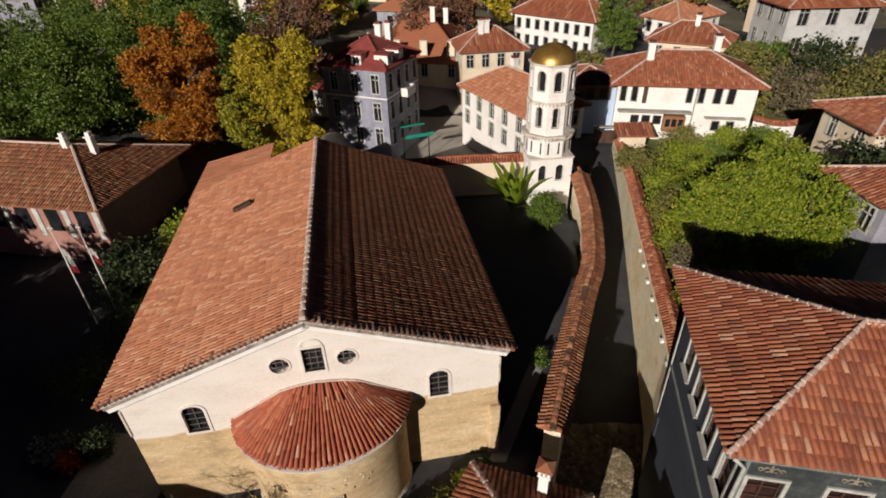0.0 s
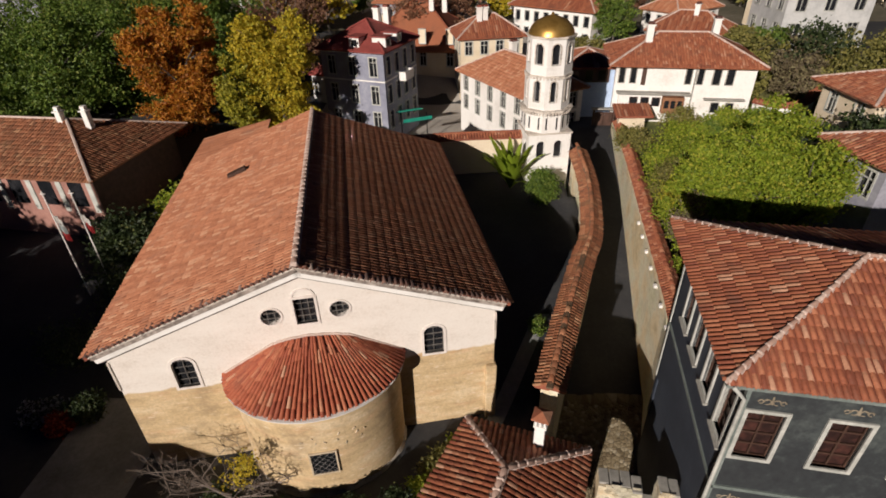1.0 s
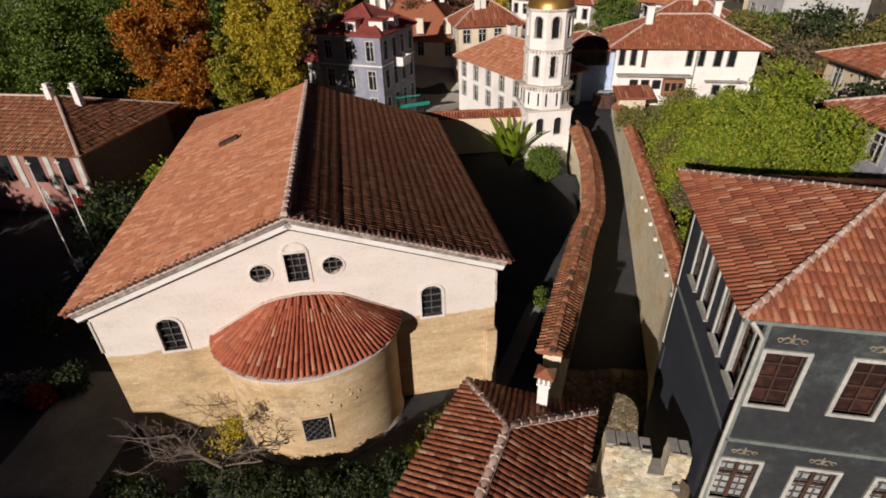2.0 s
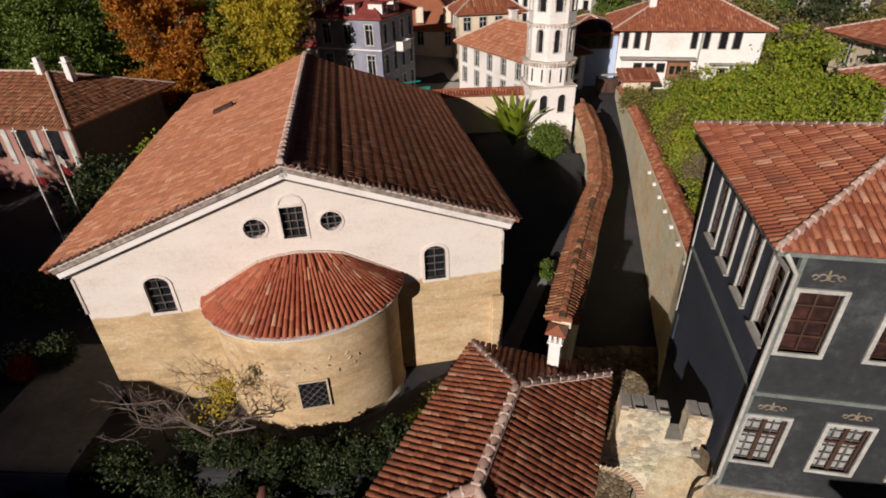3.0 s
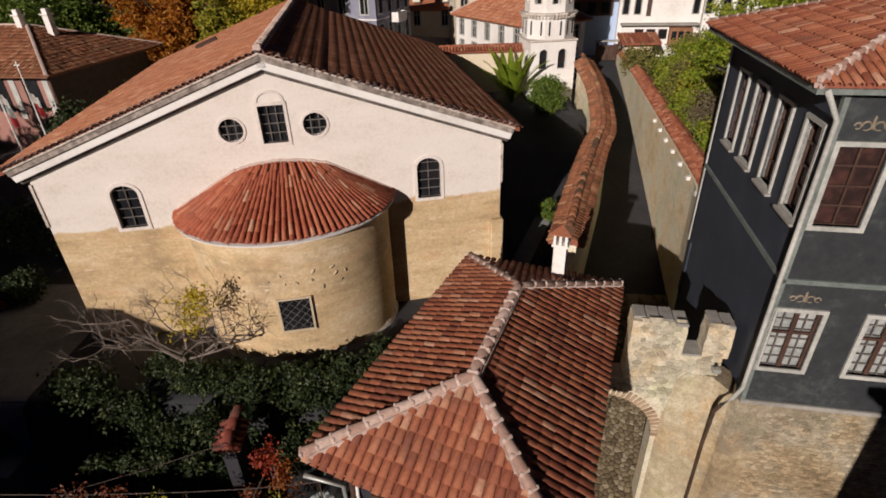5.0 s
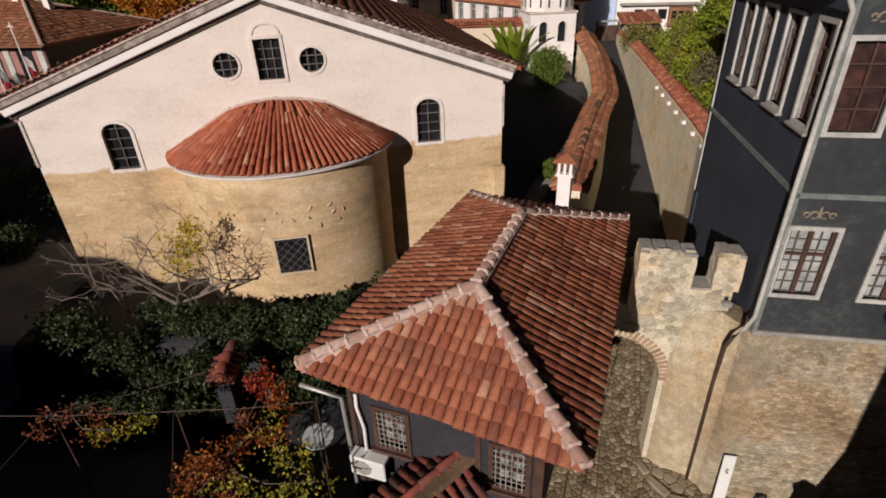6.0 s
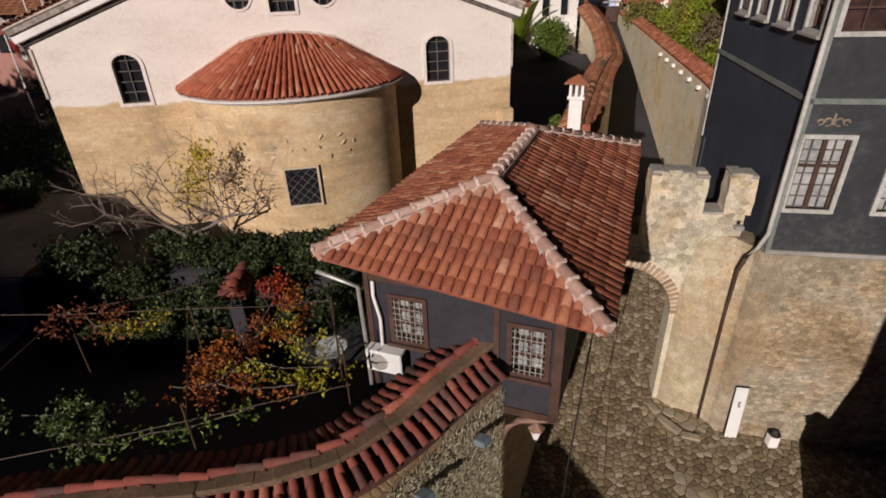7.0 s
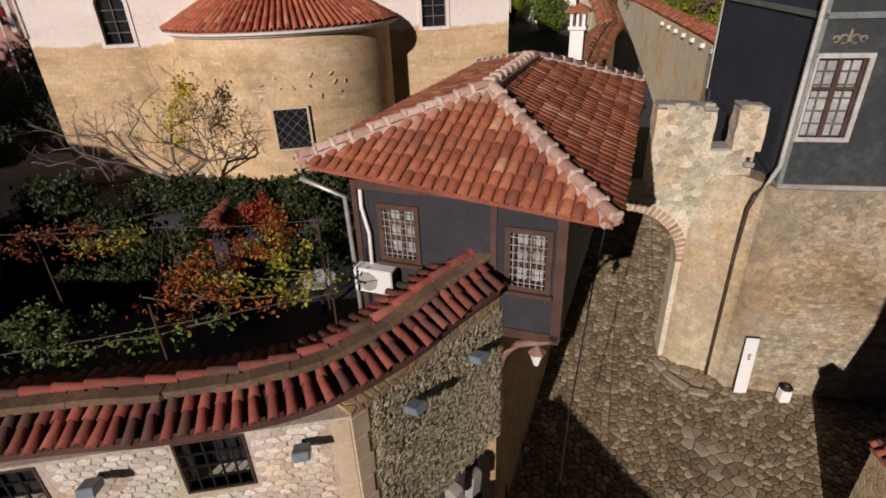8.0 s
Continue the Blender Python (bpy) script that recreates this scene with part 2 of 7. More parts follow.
M_RUBBLE_PALE = masonry("limewashed_rubble_stone", (0.48, 0.44, 0.385), (0.65, 0.615, 0.56), (0.74, 0.715, 0.675), 0.26)
M_CURTAIN = surface("dull_red_curtain", (0.010, 0.005, 0.005), (0.026, 0.011, 0.009), (0.09, 0.034, 0.025), 1.6, 6, rough=0.5)
M_MORTAR = surface("ridge_mortar", (0.36, 0.25, 0.20), (0.54, 0.42, 0.36), (0.68, 0.57, 0.51), 1.5, 14)
M_MOSS = surface("mossy_mortar", (0.06, 0.045, 0.024), (0.125, 0.08, 0.045), (0.21, 0.13, 0.08), 1.6, 12, bump=0.5)
M_CHURCH = church_wall_material("church_wall", 9.58)
M_APSE = church_wall_material("apse_ashlar", 11.5)
M_WHITE = surface("white_limewash", (0.64, 0.61, 0.56), (0.81, 0.79, 0.755), (0.86, 0.85, 0.82), 0.5, 8)
M_CORNICE = surface("weathered_cornice", (0.36, 0.31, 0.26), (0.60, 0.54, 0.47), (0.72, 0.66, 0.58), 1.2, 10, stain=(0.12, 0.10, 0.09), stain_at=(0.52, 0.66))
M_CREAM = surface("cream_render", (0.58, 0.48, 0.33), (0.70, 0.60, 0.44), (0.76, 0.68, 0.53), 0.5, 8)
M_PALEGREY = surface("pale_grey_render", (0.36, 0.365, 0.36), (0.50, 0.505, 0.50), (0.60, 0.60, 0.585), 0.6, 5)
M_PINK = surface("pink_render", (0.24, 0.12, 0.095), (0.34, 0.175, 0.14), (0.41, 0.23, 0.185), 0.5, 8)
# dark blue of the side wall's shade is put into this render colour
M_SIDE_SHADE = surface("shade_blue_grey_render", (0.023, 0.029, 0.044), (0.034, 0.043, 0.064), (0.054, 0.066, 0.092), 0.7, 9, rough=0.75)
M_SLATE = surface("grey_green_render", (0.014, 0.015, 0.019), (0.031, 0.036, 0.039), (0.092, 0.108, 0.103), 0.42, 5, rough=0.75)
M_CHAR = surface("charcoal_render", (0.014, 0.0135, 0.018), (0.022, 0.0215, 0.028), (0.037, 0.036, 0.043), 0.8, 9, rough=0.8)
# pale facade's blue-violet tree shade is put into this render colour
M_SHADE_VIOLET = surface("shade_violet_render", (0.17, 0.175, 0.23), (0.25, 0.26, 0.33), (0.36, 0.37, 0.43), 0.6, 5)
# white limewash with the sky's blue of the tower's shadow mixed in
M_SKYLIT_WASH = surface("skylight_blue_limewash", (0.36, 0.47, 0.66), (0.46, 0.57, 0.76), (0.56, 0.66, 0.80), 0.6, 6)
M_GREYWALL = surface("grey_violet_render", (0.20, 0.20, 0.24), (0.30, 0.30, 0.35), (0.42, 0.42, 0.47), 0.6, 5)
M_WOOD = surface("brown_stained_wood", (0.035, 0.018, 0.012), (0.065, 0.033, 0.022), (0.11, 0.058, 0.04), 3, 25, rough=0.6)
M_TRIM = surface("greenish_white_paint", (0.30, 0.31, 0.28), (0.46, 0.465, 0.43), (0.60, 0.60, 0.55), 1.5, 12, rough=0.6)
M_TRIM_GREEN = surface("faded_green_paint", (0.10, 0.125, 0.115), (0.17, 0.20, 0.185), (0.26, 0.29, 0.275), 1.5, 12, rough=0.6)
M_IRON = surface("black_iron", (0.012, 0.012, 0.014), (0.022, 0.022, 0.025), (0.04, 0.038, 0.036), 4, 30, rough=0.55, metal=0.6)
M_GLASS = surface("dark_window_glass", (0.010, 0.011, 0.013), (0.016, 0.017, 0.02), (0.03, 0.03, 0.034), 1.0, 3, rough=0.08, bump=0.02)
M_LACE = surface("lace_curtain", (0.16, 0.175, 0.175), (0.33, 0.35, 0.34), (0.52, 0.53, 0.51), 2.2, 14, rough=0.7)
M_SCROLL = surface("faded_ochre_paint", (0.12, 0.10, 0.07), (0.24, 0.20, 0.14), (0.36, 0.31, 0.23), 3, 14)
M_STONE = rubble_material("rubble_stone", (0.14, 0.105, 0.064), (0.265, 0.207, 0.128), (0.47, 0.40, 0.29), (0.345, 0.268, 0.168), 5.2, 1.4, 0.45, True)
M_STONE_LANE = masonry("pale_lane_wall", (0.55, 0.50, 0.36), (0.71, 0.66, 0.50), (0.79, 0.75, 0.61))
M_LIME_STONE = rubble_material("pale_rubble_stone", (0.30, 0.235, 0.165), (0.50, 0.43, 0.34), (0.64, 0.58, 0.49), (0.56, 0.495, 0.41), 6.5, 2.3, 0.22)
M_OCHRE = surface("ochre_corner_stone", (0.34, 0.26, 0.165), (0.50, 0.405, 0.275), (0.60, 0.52, 0.385), 1.1, 9)
M_BRACKET = surface("brown_plaster", (0.16, 0.095, 0.065), (0.26, 0.165, 0.115), (0.34, 0.23, 0.165), 1.2, 9)
M_CAP = surface("grey_cap_stone", (0.20, 0.19, 0.17), (0.31, 0.30, 0.27), (0.42, 0.40, 0.36), 1.6, 12)
M_COBBLE = tile_material("cobble_stone", [(0.0, (0.15, 0.112, 0.062)), (0.4, (0.235, 0.185, 0.105)), (0.8, (0.32, 0.262, 0.16)), (1.0, (0.47, 0.41, 0.29))], (0.16, 0.135, 0.08), 0.5)
# near-black bluish tone puts the yards' deep shade into the earth colour
M_GROUND = surface("shade_dark_earth", (0.020, 0.021, 0.025), (0.033, 0.034, 0.038), (0.055, 0.054, 0.054), 0.3, 4)
M_GOLD = surface("gilded_dome", (0.30, 0.17, 0.04), (0.48, 0.29, 0.07), (0.62, 0.41, 0.13), 1.2, 8, rough=0.38, metal=0.75, bump=0.12)
M_METAL = surface("galvanised_pipe", (0.30, 0.31, 0.29), (0.45, 0.46, 0.43), (0.58, 0.58, 0.55), 2, 14, rough=0.45, metal=0.5)
M_RUST = surface("brown_pipe", (0.035, 0.02, 0.013), (0.06, 0.036, 0.024), (0.10, 0.062, 0.042), 2, 14, rough=0.6)
M_BARK = surface("bark", (0.05, 0.04, 0.032), (0.10, 0.085, 0.07), (0.17, 0.15, 0.125), 2, 14, bump=0.6)
M_PALEBARK = surface("bare_pale_twig", (0.09, 0.07, 0.058), (0.16, 0.13, 0.11), (0.27, 0.23, 0.20), 3, 18, bump=0.5)
L_GREEN = leaf_material("green_leaf", [(0.0, (0.14, 0.20, 0.012)), (0.4, (0.27, 0.36, 0.020)), (0.8, (0.40, 0.47, 0.035)), (1.0, (0.54, 0.50, 0.06))], 0.5)
L_OLIVEGOLD = leaf_material("gold_green_leaf", [(0.0, (0.16, 0.17, 0.012)), (0.5, (0.33, 0.32, 0.02)), (1.0, (0.52, 0.44, 0.03))])
L_FLOWER = leaf_material("pale_flower", [(0.0, (0.05, 0.07, 0.03)), (0.45, (0.08, 0.10, 0.05)), (0.6, (0.45, 0.43, 0.42)), (1.0, (0.62, 0.60, 0.58))])
L_PARK = leaf_material("park_leaf", [(0.0, (0.06, 0.105, 0.013)), (0.4, (0.115, 0.185, 0.02)), (0.8, (0.175, 0.25, 0.03)), (1.0, (0.26, 0.30, 0.05))])
L_DARK = leaf_material("dark_green_leaf", [(0.0, (0.018, 0.032, 0.010)), (0.5, (0.038, 0.060, 0.016)), (0.9, (0.068, 0.095, 0.026)), (1.0, (0.14, 0.15, 0.05))])
L_OLIVE = leaf_material("olive_leaf", [(0.0, (0.10, 0.105, 0.025)), (0.5, (0.21, 0.20, 0.045)), (1.0, (0.34, 0.30, 0.08))])
L_YELLOW = leaf_material("yellow_leaf", [(0.0, (0.32, 0.29, 0.015)), (0.4, (0.54, 0.44, 0.02)), (0.8, (0.68, 0.51, 0.025)), (1.0, (0.40, 0.42, 0.03))], 0.45)
L_ORANGE = leaf_material("orange_leaf", [(0.0, (0.28, 0.10, 0.010)), (0.45, (0.50, 0.20, 0.014)), (0.85, (0.62, 0.28, 0.02)), (1.0, (0.50, 0.31, 0.03))], 0.45)
L_RUST = leaf_material("rust_red_vine_leaf", [(0.0, (0.17, 0.04, 0.012)), (0.5, (0.33, 0.10, 0.016)), (0.85, (0.46, 0.17, 0.02)), (1.0, (0.50, 0.26, 0.03))], 0.4)
L_VINE = leaf_material("green_vine_leaf", [(0.0, (0.045, 0.08, 0.02)), (0.5, (0.10, 0.16, 0.04)), (0.9, (0.18, 0.24, 0.07)), (1.0, (0.30, 0.33, 0.14))])
L_GREYBROWN = leaf_material("grey_brown_leaf", [(0.0, (0.10, 0.075, 0.045)), (0.5, (0.20, 0.16, 0.09)), (1.0, (0.30, 0.27, 0.13))])
L_BROWN = leaf_material("brown_leaf", [(0.0, (0.12, 0.06, 0.035)), (0.5, (0.24, 0.12, 0.065)), (1.0, (0.36, 0.21, 0.12))])
L_REDBROWN = leaf_material("red_brown_vine_leaf", [(0.0, (0.10, 0.03, 0.015)), (0.5, (0.22, 0.06, 0.02)), (1.0, (0.34, 0.13, 0.04))])
L_RED = leaf_material("red_vine_leaf", [(0.0, (0.20, 0.02, 0.012)), (0.5, (0.36, 0.04, 0.015)), (1.0, (0.45, 0.10, 0.02))])


# ---- building blocks ----
PLACED = {}


def thing(name, label, category, at=(0, 0, 0), group="", kind="", turn=0.0):
    e = new(name)
    e.empty_display_size = 0.3
    e.matrix_basis = pose(*at, 0, 0, turn)
    PLACED[e] = e.matrix_basis.copy()
    return tagged(e, label, category, group, kind)


def part(name, bm, material, parent=None, label="", local=False, smooth=False):
    """Links a bmesh as one mesh object under a thing or a part; its points are in the world, or in the parent's frame (local)."""
    me = bpy.data.meshes.new(name)
    bm.to_mesh(me)
    bm.free()
    return part_mesh(name, me, material, parent, label, local, smooth)


def part_mesh(name, me, material, parent=None, label="", local=False, smooth=False):
    if material and not me.materials:
        me.materials.append(material)
    if smooth:
        me.shade_smooth()
    ob = new(name, me)
    if parent is not None:
        ob.parent = parent
        world_of = PLACED.get(parent, Matrix())
        if not local:
            ob.matrix_parent_inverse = world_of.inverted()
            PLACED[ob] = Matrix()
        else:
            PLACED[ob] = world_of.copy()
    return tagged(ob, label) if label else ob


def box(bm, lo, hi, m=None, bevel=0.0):
    r = bmesh.ops.create_cube(bm, size=1)
    c, s = [(a + b) / 2 for a, b in zip(lo, hi)], [b - a for a, b in zip(lo, hi)]
    for v in r["verts"]:
        v.co = Vector((v.co.x * s[0] + c[0], v.co.y * s[1] + c[1], v.co.z * s[2] + c[2]))
    if bevel:
        es = {e for v in r["verts"] for e in v.link_edges}
        r = bmesh.ops.bevel(bm, geom=list(es), offset=bevel, segments=1, affect="EDGES")
    if m is not None:
        vs = r["verts"]
        bmesh.ops.transform(bm, matrix=m, verts=list({v for v in vs}))
    return bm


def boxes(*items, m=None, bevel=0.0):
    bm = bmesh.new()
    for lo, hi in items:
        box(bm, lo, hi, m, bevel)
    return bm


def tube(bm, pts, r0, r1=None, n=6, cap=True):
    """A round bar along a line of points, tapering from r0 to r1."""
    r1 = r0 if r1 is None else r1
    pts = [Vector(p) for p in pts]
    rings = []
    for i, p in enumerate(pts):
        d = (pts[min(i + 1, len(pts) - 1)] - pts[max(i - 1, 0)]).normalized()
        a = d.cross(Vector((0, 0, 1)) if abs(d.z) < 0.9 else Vector((1, 0, 0))).normalized()
        b = d.cross(a)
        r = r0 + (r1 - r0) * i / max(1, len(pts) - 1)
        rings.append([bm.verts.new(p + (a * math.cos(k * 2 * math.pi / n) + b * math.sin(k * 2 * math.pi / n)) * r) for k in range(n)])
    for A, B in zip(rings, rings[1:]):
        for k in range(n):
            bm.faces.new((A[k], A[(k + 1) % n], B[(k + 1) % n], B[k]))
    if cap:
        bm.faces.new(rings[0][::-1])
        bm.faces.new(rings[-1])
    return bm


def loop_rect(u0, u1, z0, z1):
    return [(u0, z0), (u1, z0), (u1, z1), (u0, z1)]


def loop_arch(u0, u1, z0, z1, rise, n=8):
    """An opening with a rounded head; z1 is the crown."""
    c, h = (u0 + u1) / 2, (u1 - u0) / 2
    return [(u0, z0), (u1, z0)] + [(c + h * math.cos(math.pi * k / n), z1 - rise + rise * math.sin(math.pi * k / n)) for k in range(n + 1)]


def loop_round(cu, cz, r, n=20):
    return [(cu + r * math.cos(2 * math.pi * k / n), cz + r * math.sin(2 * math.pi * k / n)) for k in range(n)]


def plate(outline, holes=(), depth=0.4, frame_m=None, start=0.0):
    """A wall: an outline in (u, z) with openings right through it; its face lies at v = start and its back at start + depth."""
    bm = bmesh.new()
    edges = []
    for lp in (outline, *holes):
        vs = [bm.verts.new((u, start, z)) for u, z in lp]
        edges += [bm.edges.new((a, b)) for a, b in zip(vs, vs[1:] + vs[:1])]
    bmesh.ops.triangle_fill(bm, use_beauty=True, use_dissolve=False, edges=edges)
    r = bmesh.ops.extrude_face_region(bm, geom=list(bm.faces))
    for g in r["geom"]:
        if isinstance(g, bmesh.types.BMVert):
            g.co.y += depth
    bmesh.ops.recalc_face_normals(bm, faces=bm.faces)
    if frame_m is not None:
        bmesh.ops.transform(bm, matrix=frame_m, verts=bm.verts)
    return bm


def wall_frame(a, b):
    """The frame of a wall from a to b (plan): u runs from a to b, v away from the viewer of its outer face, z up."""
    d = Vector((b[0] - a[0], b[1] - a[1], 0)).normalized()
    v = Vector((-d.y, d.x, 0))
    return Matrix(((d.x, v.x, 0, a[0]), (d.y, v.y, 0, a[1]), (0, 0, 1, 0), (0, 0, 0, 1)))


def ring_plate(outer, inner, depth, frame_m, start):
    return plate(outer, [inner], depth, frame_m, start)


def window(parent, m, u0, u1, z0, z1, frame_w=0.1, proud=0.04, mat=None, cols=2, rows=3, sash=None, inner=None, name="window", rise=0.0, bars=0, sill=True, label="", bar=0.035, sill_mat=None):
    """A window in a wall's frame m: casing, sash bars, glass or curtain behind, sill, iron bars if asked."""
    mat, sash, inner = mat or M_TRIM, sash or M_WOOD, inner or M_GLASS
    lp = (lambda e: loop_arch(u0 - e, u1 + e, z0 - e, z1 + e, rise + e)) if rise else (lambda e: loop_rect(u0 - e, u1 + e, z0 - e, z1 + e))
    w = part(name, ring_plate(lp(frame_w), lp(0.0), proud + 0.12, m, -proud), mat, parent, label)
    part("pane", plate(lp(0.02), (), 0.02, m, 0.16), inner, w)
    bm = bmesh.new()
    t = bar
    for i in range(cols + 1):
        u = u0 + (u1 - u0) * i / cols
        k = 1.6 if i in (0, cols) else 1.0
        box(bm, (u - t * k, 0.09, z0), (u + t * k, 0.14, z1 - (rise * 0.7 if rise and i in (0, cols) else 0)), m)
    for j in range(rows + 1):
        z = z0 + (z1 - rise * 0.6 - z0) * j / rows
        box(bm, (u0, 0.095, z - t), (u1, 0.135, z + t), m)
    part("sash", bm, sash, w)
    if sill:
        part("sill", boxes(((u0 - frame_w - 0.05, -proud - 0.08, z0 - frame_w - 0.07), (u1 + frame_w + 0.05, 0.0, z0 - frame_w + 0.002)), m=m, bevel=0.01), sill_mat or mat, w)
    if bars:
        bm = bmesh.new()
        for i in range(bars):
            u = u0 + (u1 - u0) * (i + 0.5) / bars
            box(bm, (u - 0.011, 0.02, z0), (u + 0.011, 0.04, z1), m)
        n = max(2, round((z1 - z0) / ((u1 - u0) / bars)))
        for j in range(n):
            z = z0 + (z1 - z0) * (j + 0.5) / n
            box(bm, (u0, 0.012, z - 0.011), (u1, 0.034, z + 0.011), m)
        part("grille", bm, M_IRON, w)
    return w


# ---- roof tiles ----
def tile_arrays(width, length, rise, seg=6, taper=0.8, thick=0.018, lift=0.022):
    """Points and faces of one half-round cover tile; its low end at y = 0, running up along y."""
    pts, faces = [], []
    for y, k in ((0.0, 1.0), (length, taper)):
        for i in range(seg + 1):
            a = math.pi * i / seg
            pts.append((-math.cos(a) * width / 2 * k, y, math.sin(a) * rise * k + (lift if y == 0 else 0.0)))
    n = seg + 1
    for i in range(seg):
        faces.append((i, i + 1, n + i + 1, n + i))
    base = len(pts)
    for i in range(seg + 1):
        a = math.pi * i / seg
        pts.append((-math.cos(a) * (width / 2 - thick), 0.0, math.sin(a) * (rise - thick) + 0.02))
    for i in range(seg):
        faces.append((base + i, base + i + 1, i + 1, i))
    return np.array(pts), faces


def joined(name, pts, faces, placements, material, parent, smooth=True):
    """Many alike pieces as one mesh of kind stuff."""
    if not placements:
        return None
    mats = np.array([[list(r) for r in m] for m in placements])
    P = np.einsum("nij,pj->npi", mats[:, :3, :3], pts) + mats[:, None, :3, 3]
    k = len(pts)
    F = [tuple(i + k * j for i in f) for j in range(len(placements)) for f in faces]
    me = bpy.data.meshes.new(name)
    me.from_pydata(P.reshape(-1, 3).tolist(), [], F)
    ob = part_mesh(name, me, material, parent, smooth=smooth)
    return tagged(ob, kind="stuff")


def pieces(name, pts, faces, placements, material, parent, near=None, limit=300, smooth=True):
    """The pieces nearest to a place in the plan as objects on one mesh; the rest joined."""
    if near is not None:
        placements = sorted(placements, key=lambda m: (m.translation.xy - Vector(near)).length)
    else:
        limit = 0
    if limit:
        me = bpy.data.meshes.new(name)
        me.from_pydata([tuple(p) for p in pts], [], faces)
        me.materials.append(material)
        if smooth:
            me.shade_smooth()
        inv = PLACED.get(parent, Matrix()).inverted()
        for m in placements[:limit]:
            ob = new(name, me)
            ob.parent = parent
            ob.matrix_parent_inverse = inv
            ob.matrix_basis = m
    return joined("more_" + name + "s", pts, faces, placements[limit:], material, parent, smooth)


def clip_column(poly, u):
    """Range of s that a convex polygon of (u, s) covers at u."""
    hits = []
    for (u0, s0), (u1, s1) in zip(poly, poly[1:] + poly[:1]):
        if (u0 - u) * (u1 - u) <= 0 and abs(u1 - u0) > 1e-9:
            hits.append(s0 + (s1 - s0) * (u - u0) / (u1 - u0))
    return (min(hits), max(hits)) if len(hits) > 1 else None


def slope_frame(corners):
    """The frame of a roof slope whose first two corners are its eave: u along it, s up the slope, n out."""
    a, b = Vector(corners[0]), Vector(corners[1])
    u = (b - a).normalized()
    c = Vector(corners[2])
    n = u.cross(c - a).normalized()
    if n.z < 0:
        n = -n
    s = n.cross(u)
    return a, u, s, n


def slope_tiles(parent, corners, material, near=None, limit=300, pitch=0.2, row=0.3, seed=1, wobble=1.0, lift=0.0, width=0.148, rise=0.085, lip=0.022):
    """Cover tiles in columns up one slope."""
    rnd = random.Random(seed)
    a, u, s, n = slope_frame(corners)
    poly = [((Vector(c) - a).dot(u), (Vector(c) - a).dot(s)) for c in corners]
    u0, u1 = min(p[0] for p in poly), max(p[0] for p in poly)
    cols = max(1, round((u1 - u0) / pitch))
    length = row * 1.2
    pts, faces = tile_arrays(width, length, rise, lift=lip)
    out = []
    for i in range(cols):
        uc = u0 + (i + 0.5) * (u1 - u0) / cols
        rng = clip_column(poly, uc)
        if not rng:
            continue
        k = -0.12
        while k + row * 0.5 < rng[1]:
            if k > rng[0] - row * 0.6:
                cut = min(1.0, (rng[1] - k) / length)
                j = lambda q: rnd.uniform(-q, q) * wobble
                o = a + u * (uc + j(0.012)) + s * (k + j(0.02)) + n * (0.02 + lift + j(0.008))
                m = Matrix(((u.x, s.x, n.x, o.x), (u.y, s.y, n.y, o.y), (u.z, s.z, n.z, o.z), (0, 0, 0, 1)))
                out.append(m @ Matrix.Rotation(j(0.04), 4, "Z") @ Matrix.Rotation(j(0.02), 4, "X") @ Matrix.Diagonal((1 + j(0.06), cut, 1 + j(0.1), 1)))
            k += row
    pieces("tile", pts, faces, out, material, parent, near, limit)


def slope_rolls(parent, corners, material, pitch=0.26, rise=0.06):
    """Far roofs: each column of tiles as one ridged strip, joined."""
    a, u, s, n = slope_frame(corners)
    poly = [((Vector(c) - a).dot(u), (Vector(c) - a).dot(s)) for c in corners]
    u0, u1 = min(p[0] for p in poly), max(p[0] for p in poly)
    cols = max(1, round((u1 - u0) / pitch))
    P, F = [], []
    for i in range(cols):
        uc = u0 + (i + 0.5) * (u1 - u0) / cols
        rng = clip_column(poly, uc)
        if not rng or rng[1] - rng[0] < 0.1:
            continue
        steps = max(1, round((rng[1] - rng[0]) / 0.9))
        for q in range(steps):
            s0, s1 = rng[0] + (rng[1] - rng[0]) * q / steps, rng[0] + (rng[1] - rng[0]) * (q + 1) / steps + 0.05
            b = len(P)
            for sv, e in ((s0, 0.015), (s1, 0.0)):
                for du, h in ((-0.5, 0.0), (-0.25, 0.85), (0.25, 0.85), (0.5, 0.0)):
                    P.append(a + u * (uc + du * pitch * 0.8) + s * sv + n * (h * rise + e + 0.005))
            F += [(b, b + 1, b + 5, b + 4), (b + 1, b + 2, b + 6, b + 5), (b + 2, b + 3, b + 7, b + 6), (b, b + 3, b + 2, b + 1)]
    me = bpy.data.meshes.new("tile_field")
    me.from_pydata([tuple(p) for p in P], [], F)
    tagged(part_mesh("tile_field", me, material, parent), kind="stuff")


def deck(parent, corners, material=None, depth=0.14, name="roof_slope"):
    """The slab under one slope's tiles."""
    a, u, s, n = slope_frame(corners)
    bm = bmesh.new()
    top = [bm.verts.new(Vector(c)) for c in corners]
    low = [bm.verts.new(Vector(c) - Vector((0, 0, depth))) for c in corners]
    bm.faces.new(top)
    bm.faces.new(low[::-1])
    for i in range(len(top)):
        j = (i + 1) % len(top)
        bm.faces.new((top[j], top[i], low[i], low[j]))
    bmesh.ops.recalc_face_normals(bm, faces=bm.faces)
    return part(name, bm, material or M_PAN, parent)


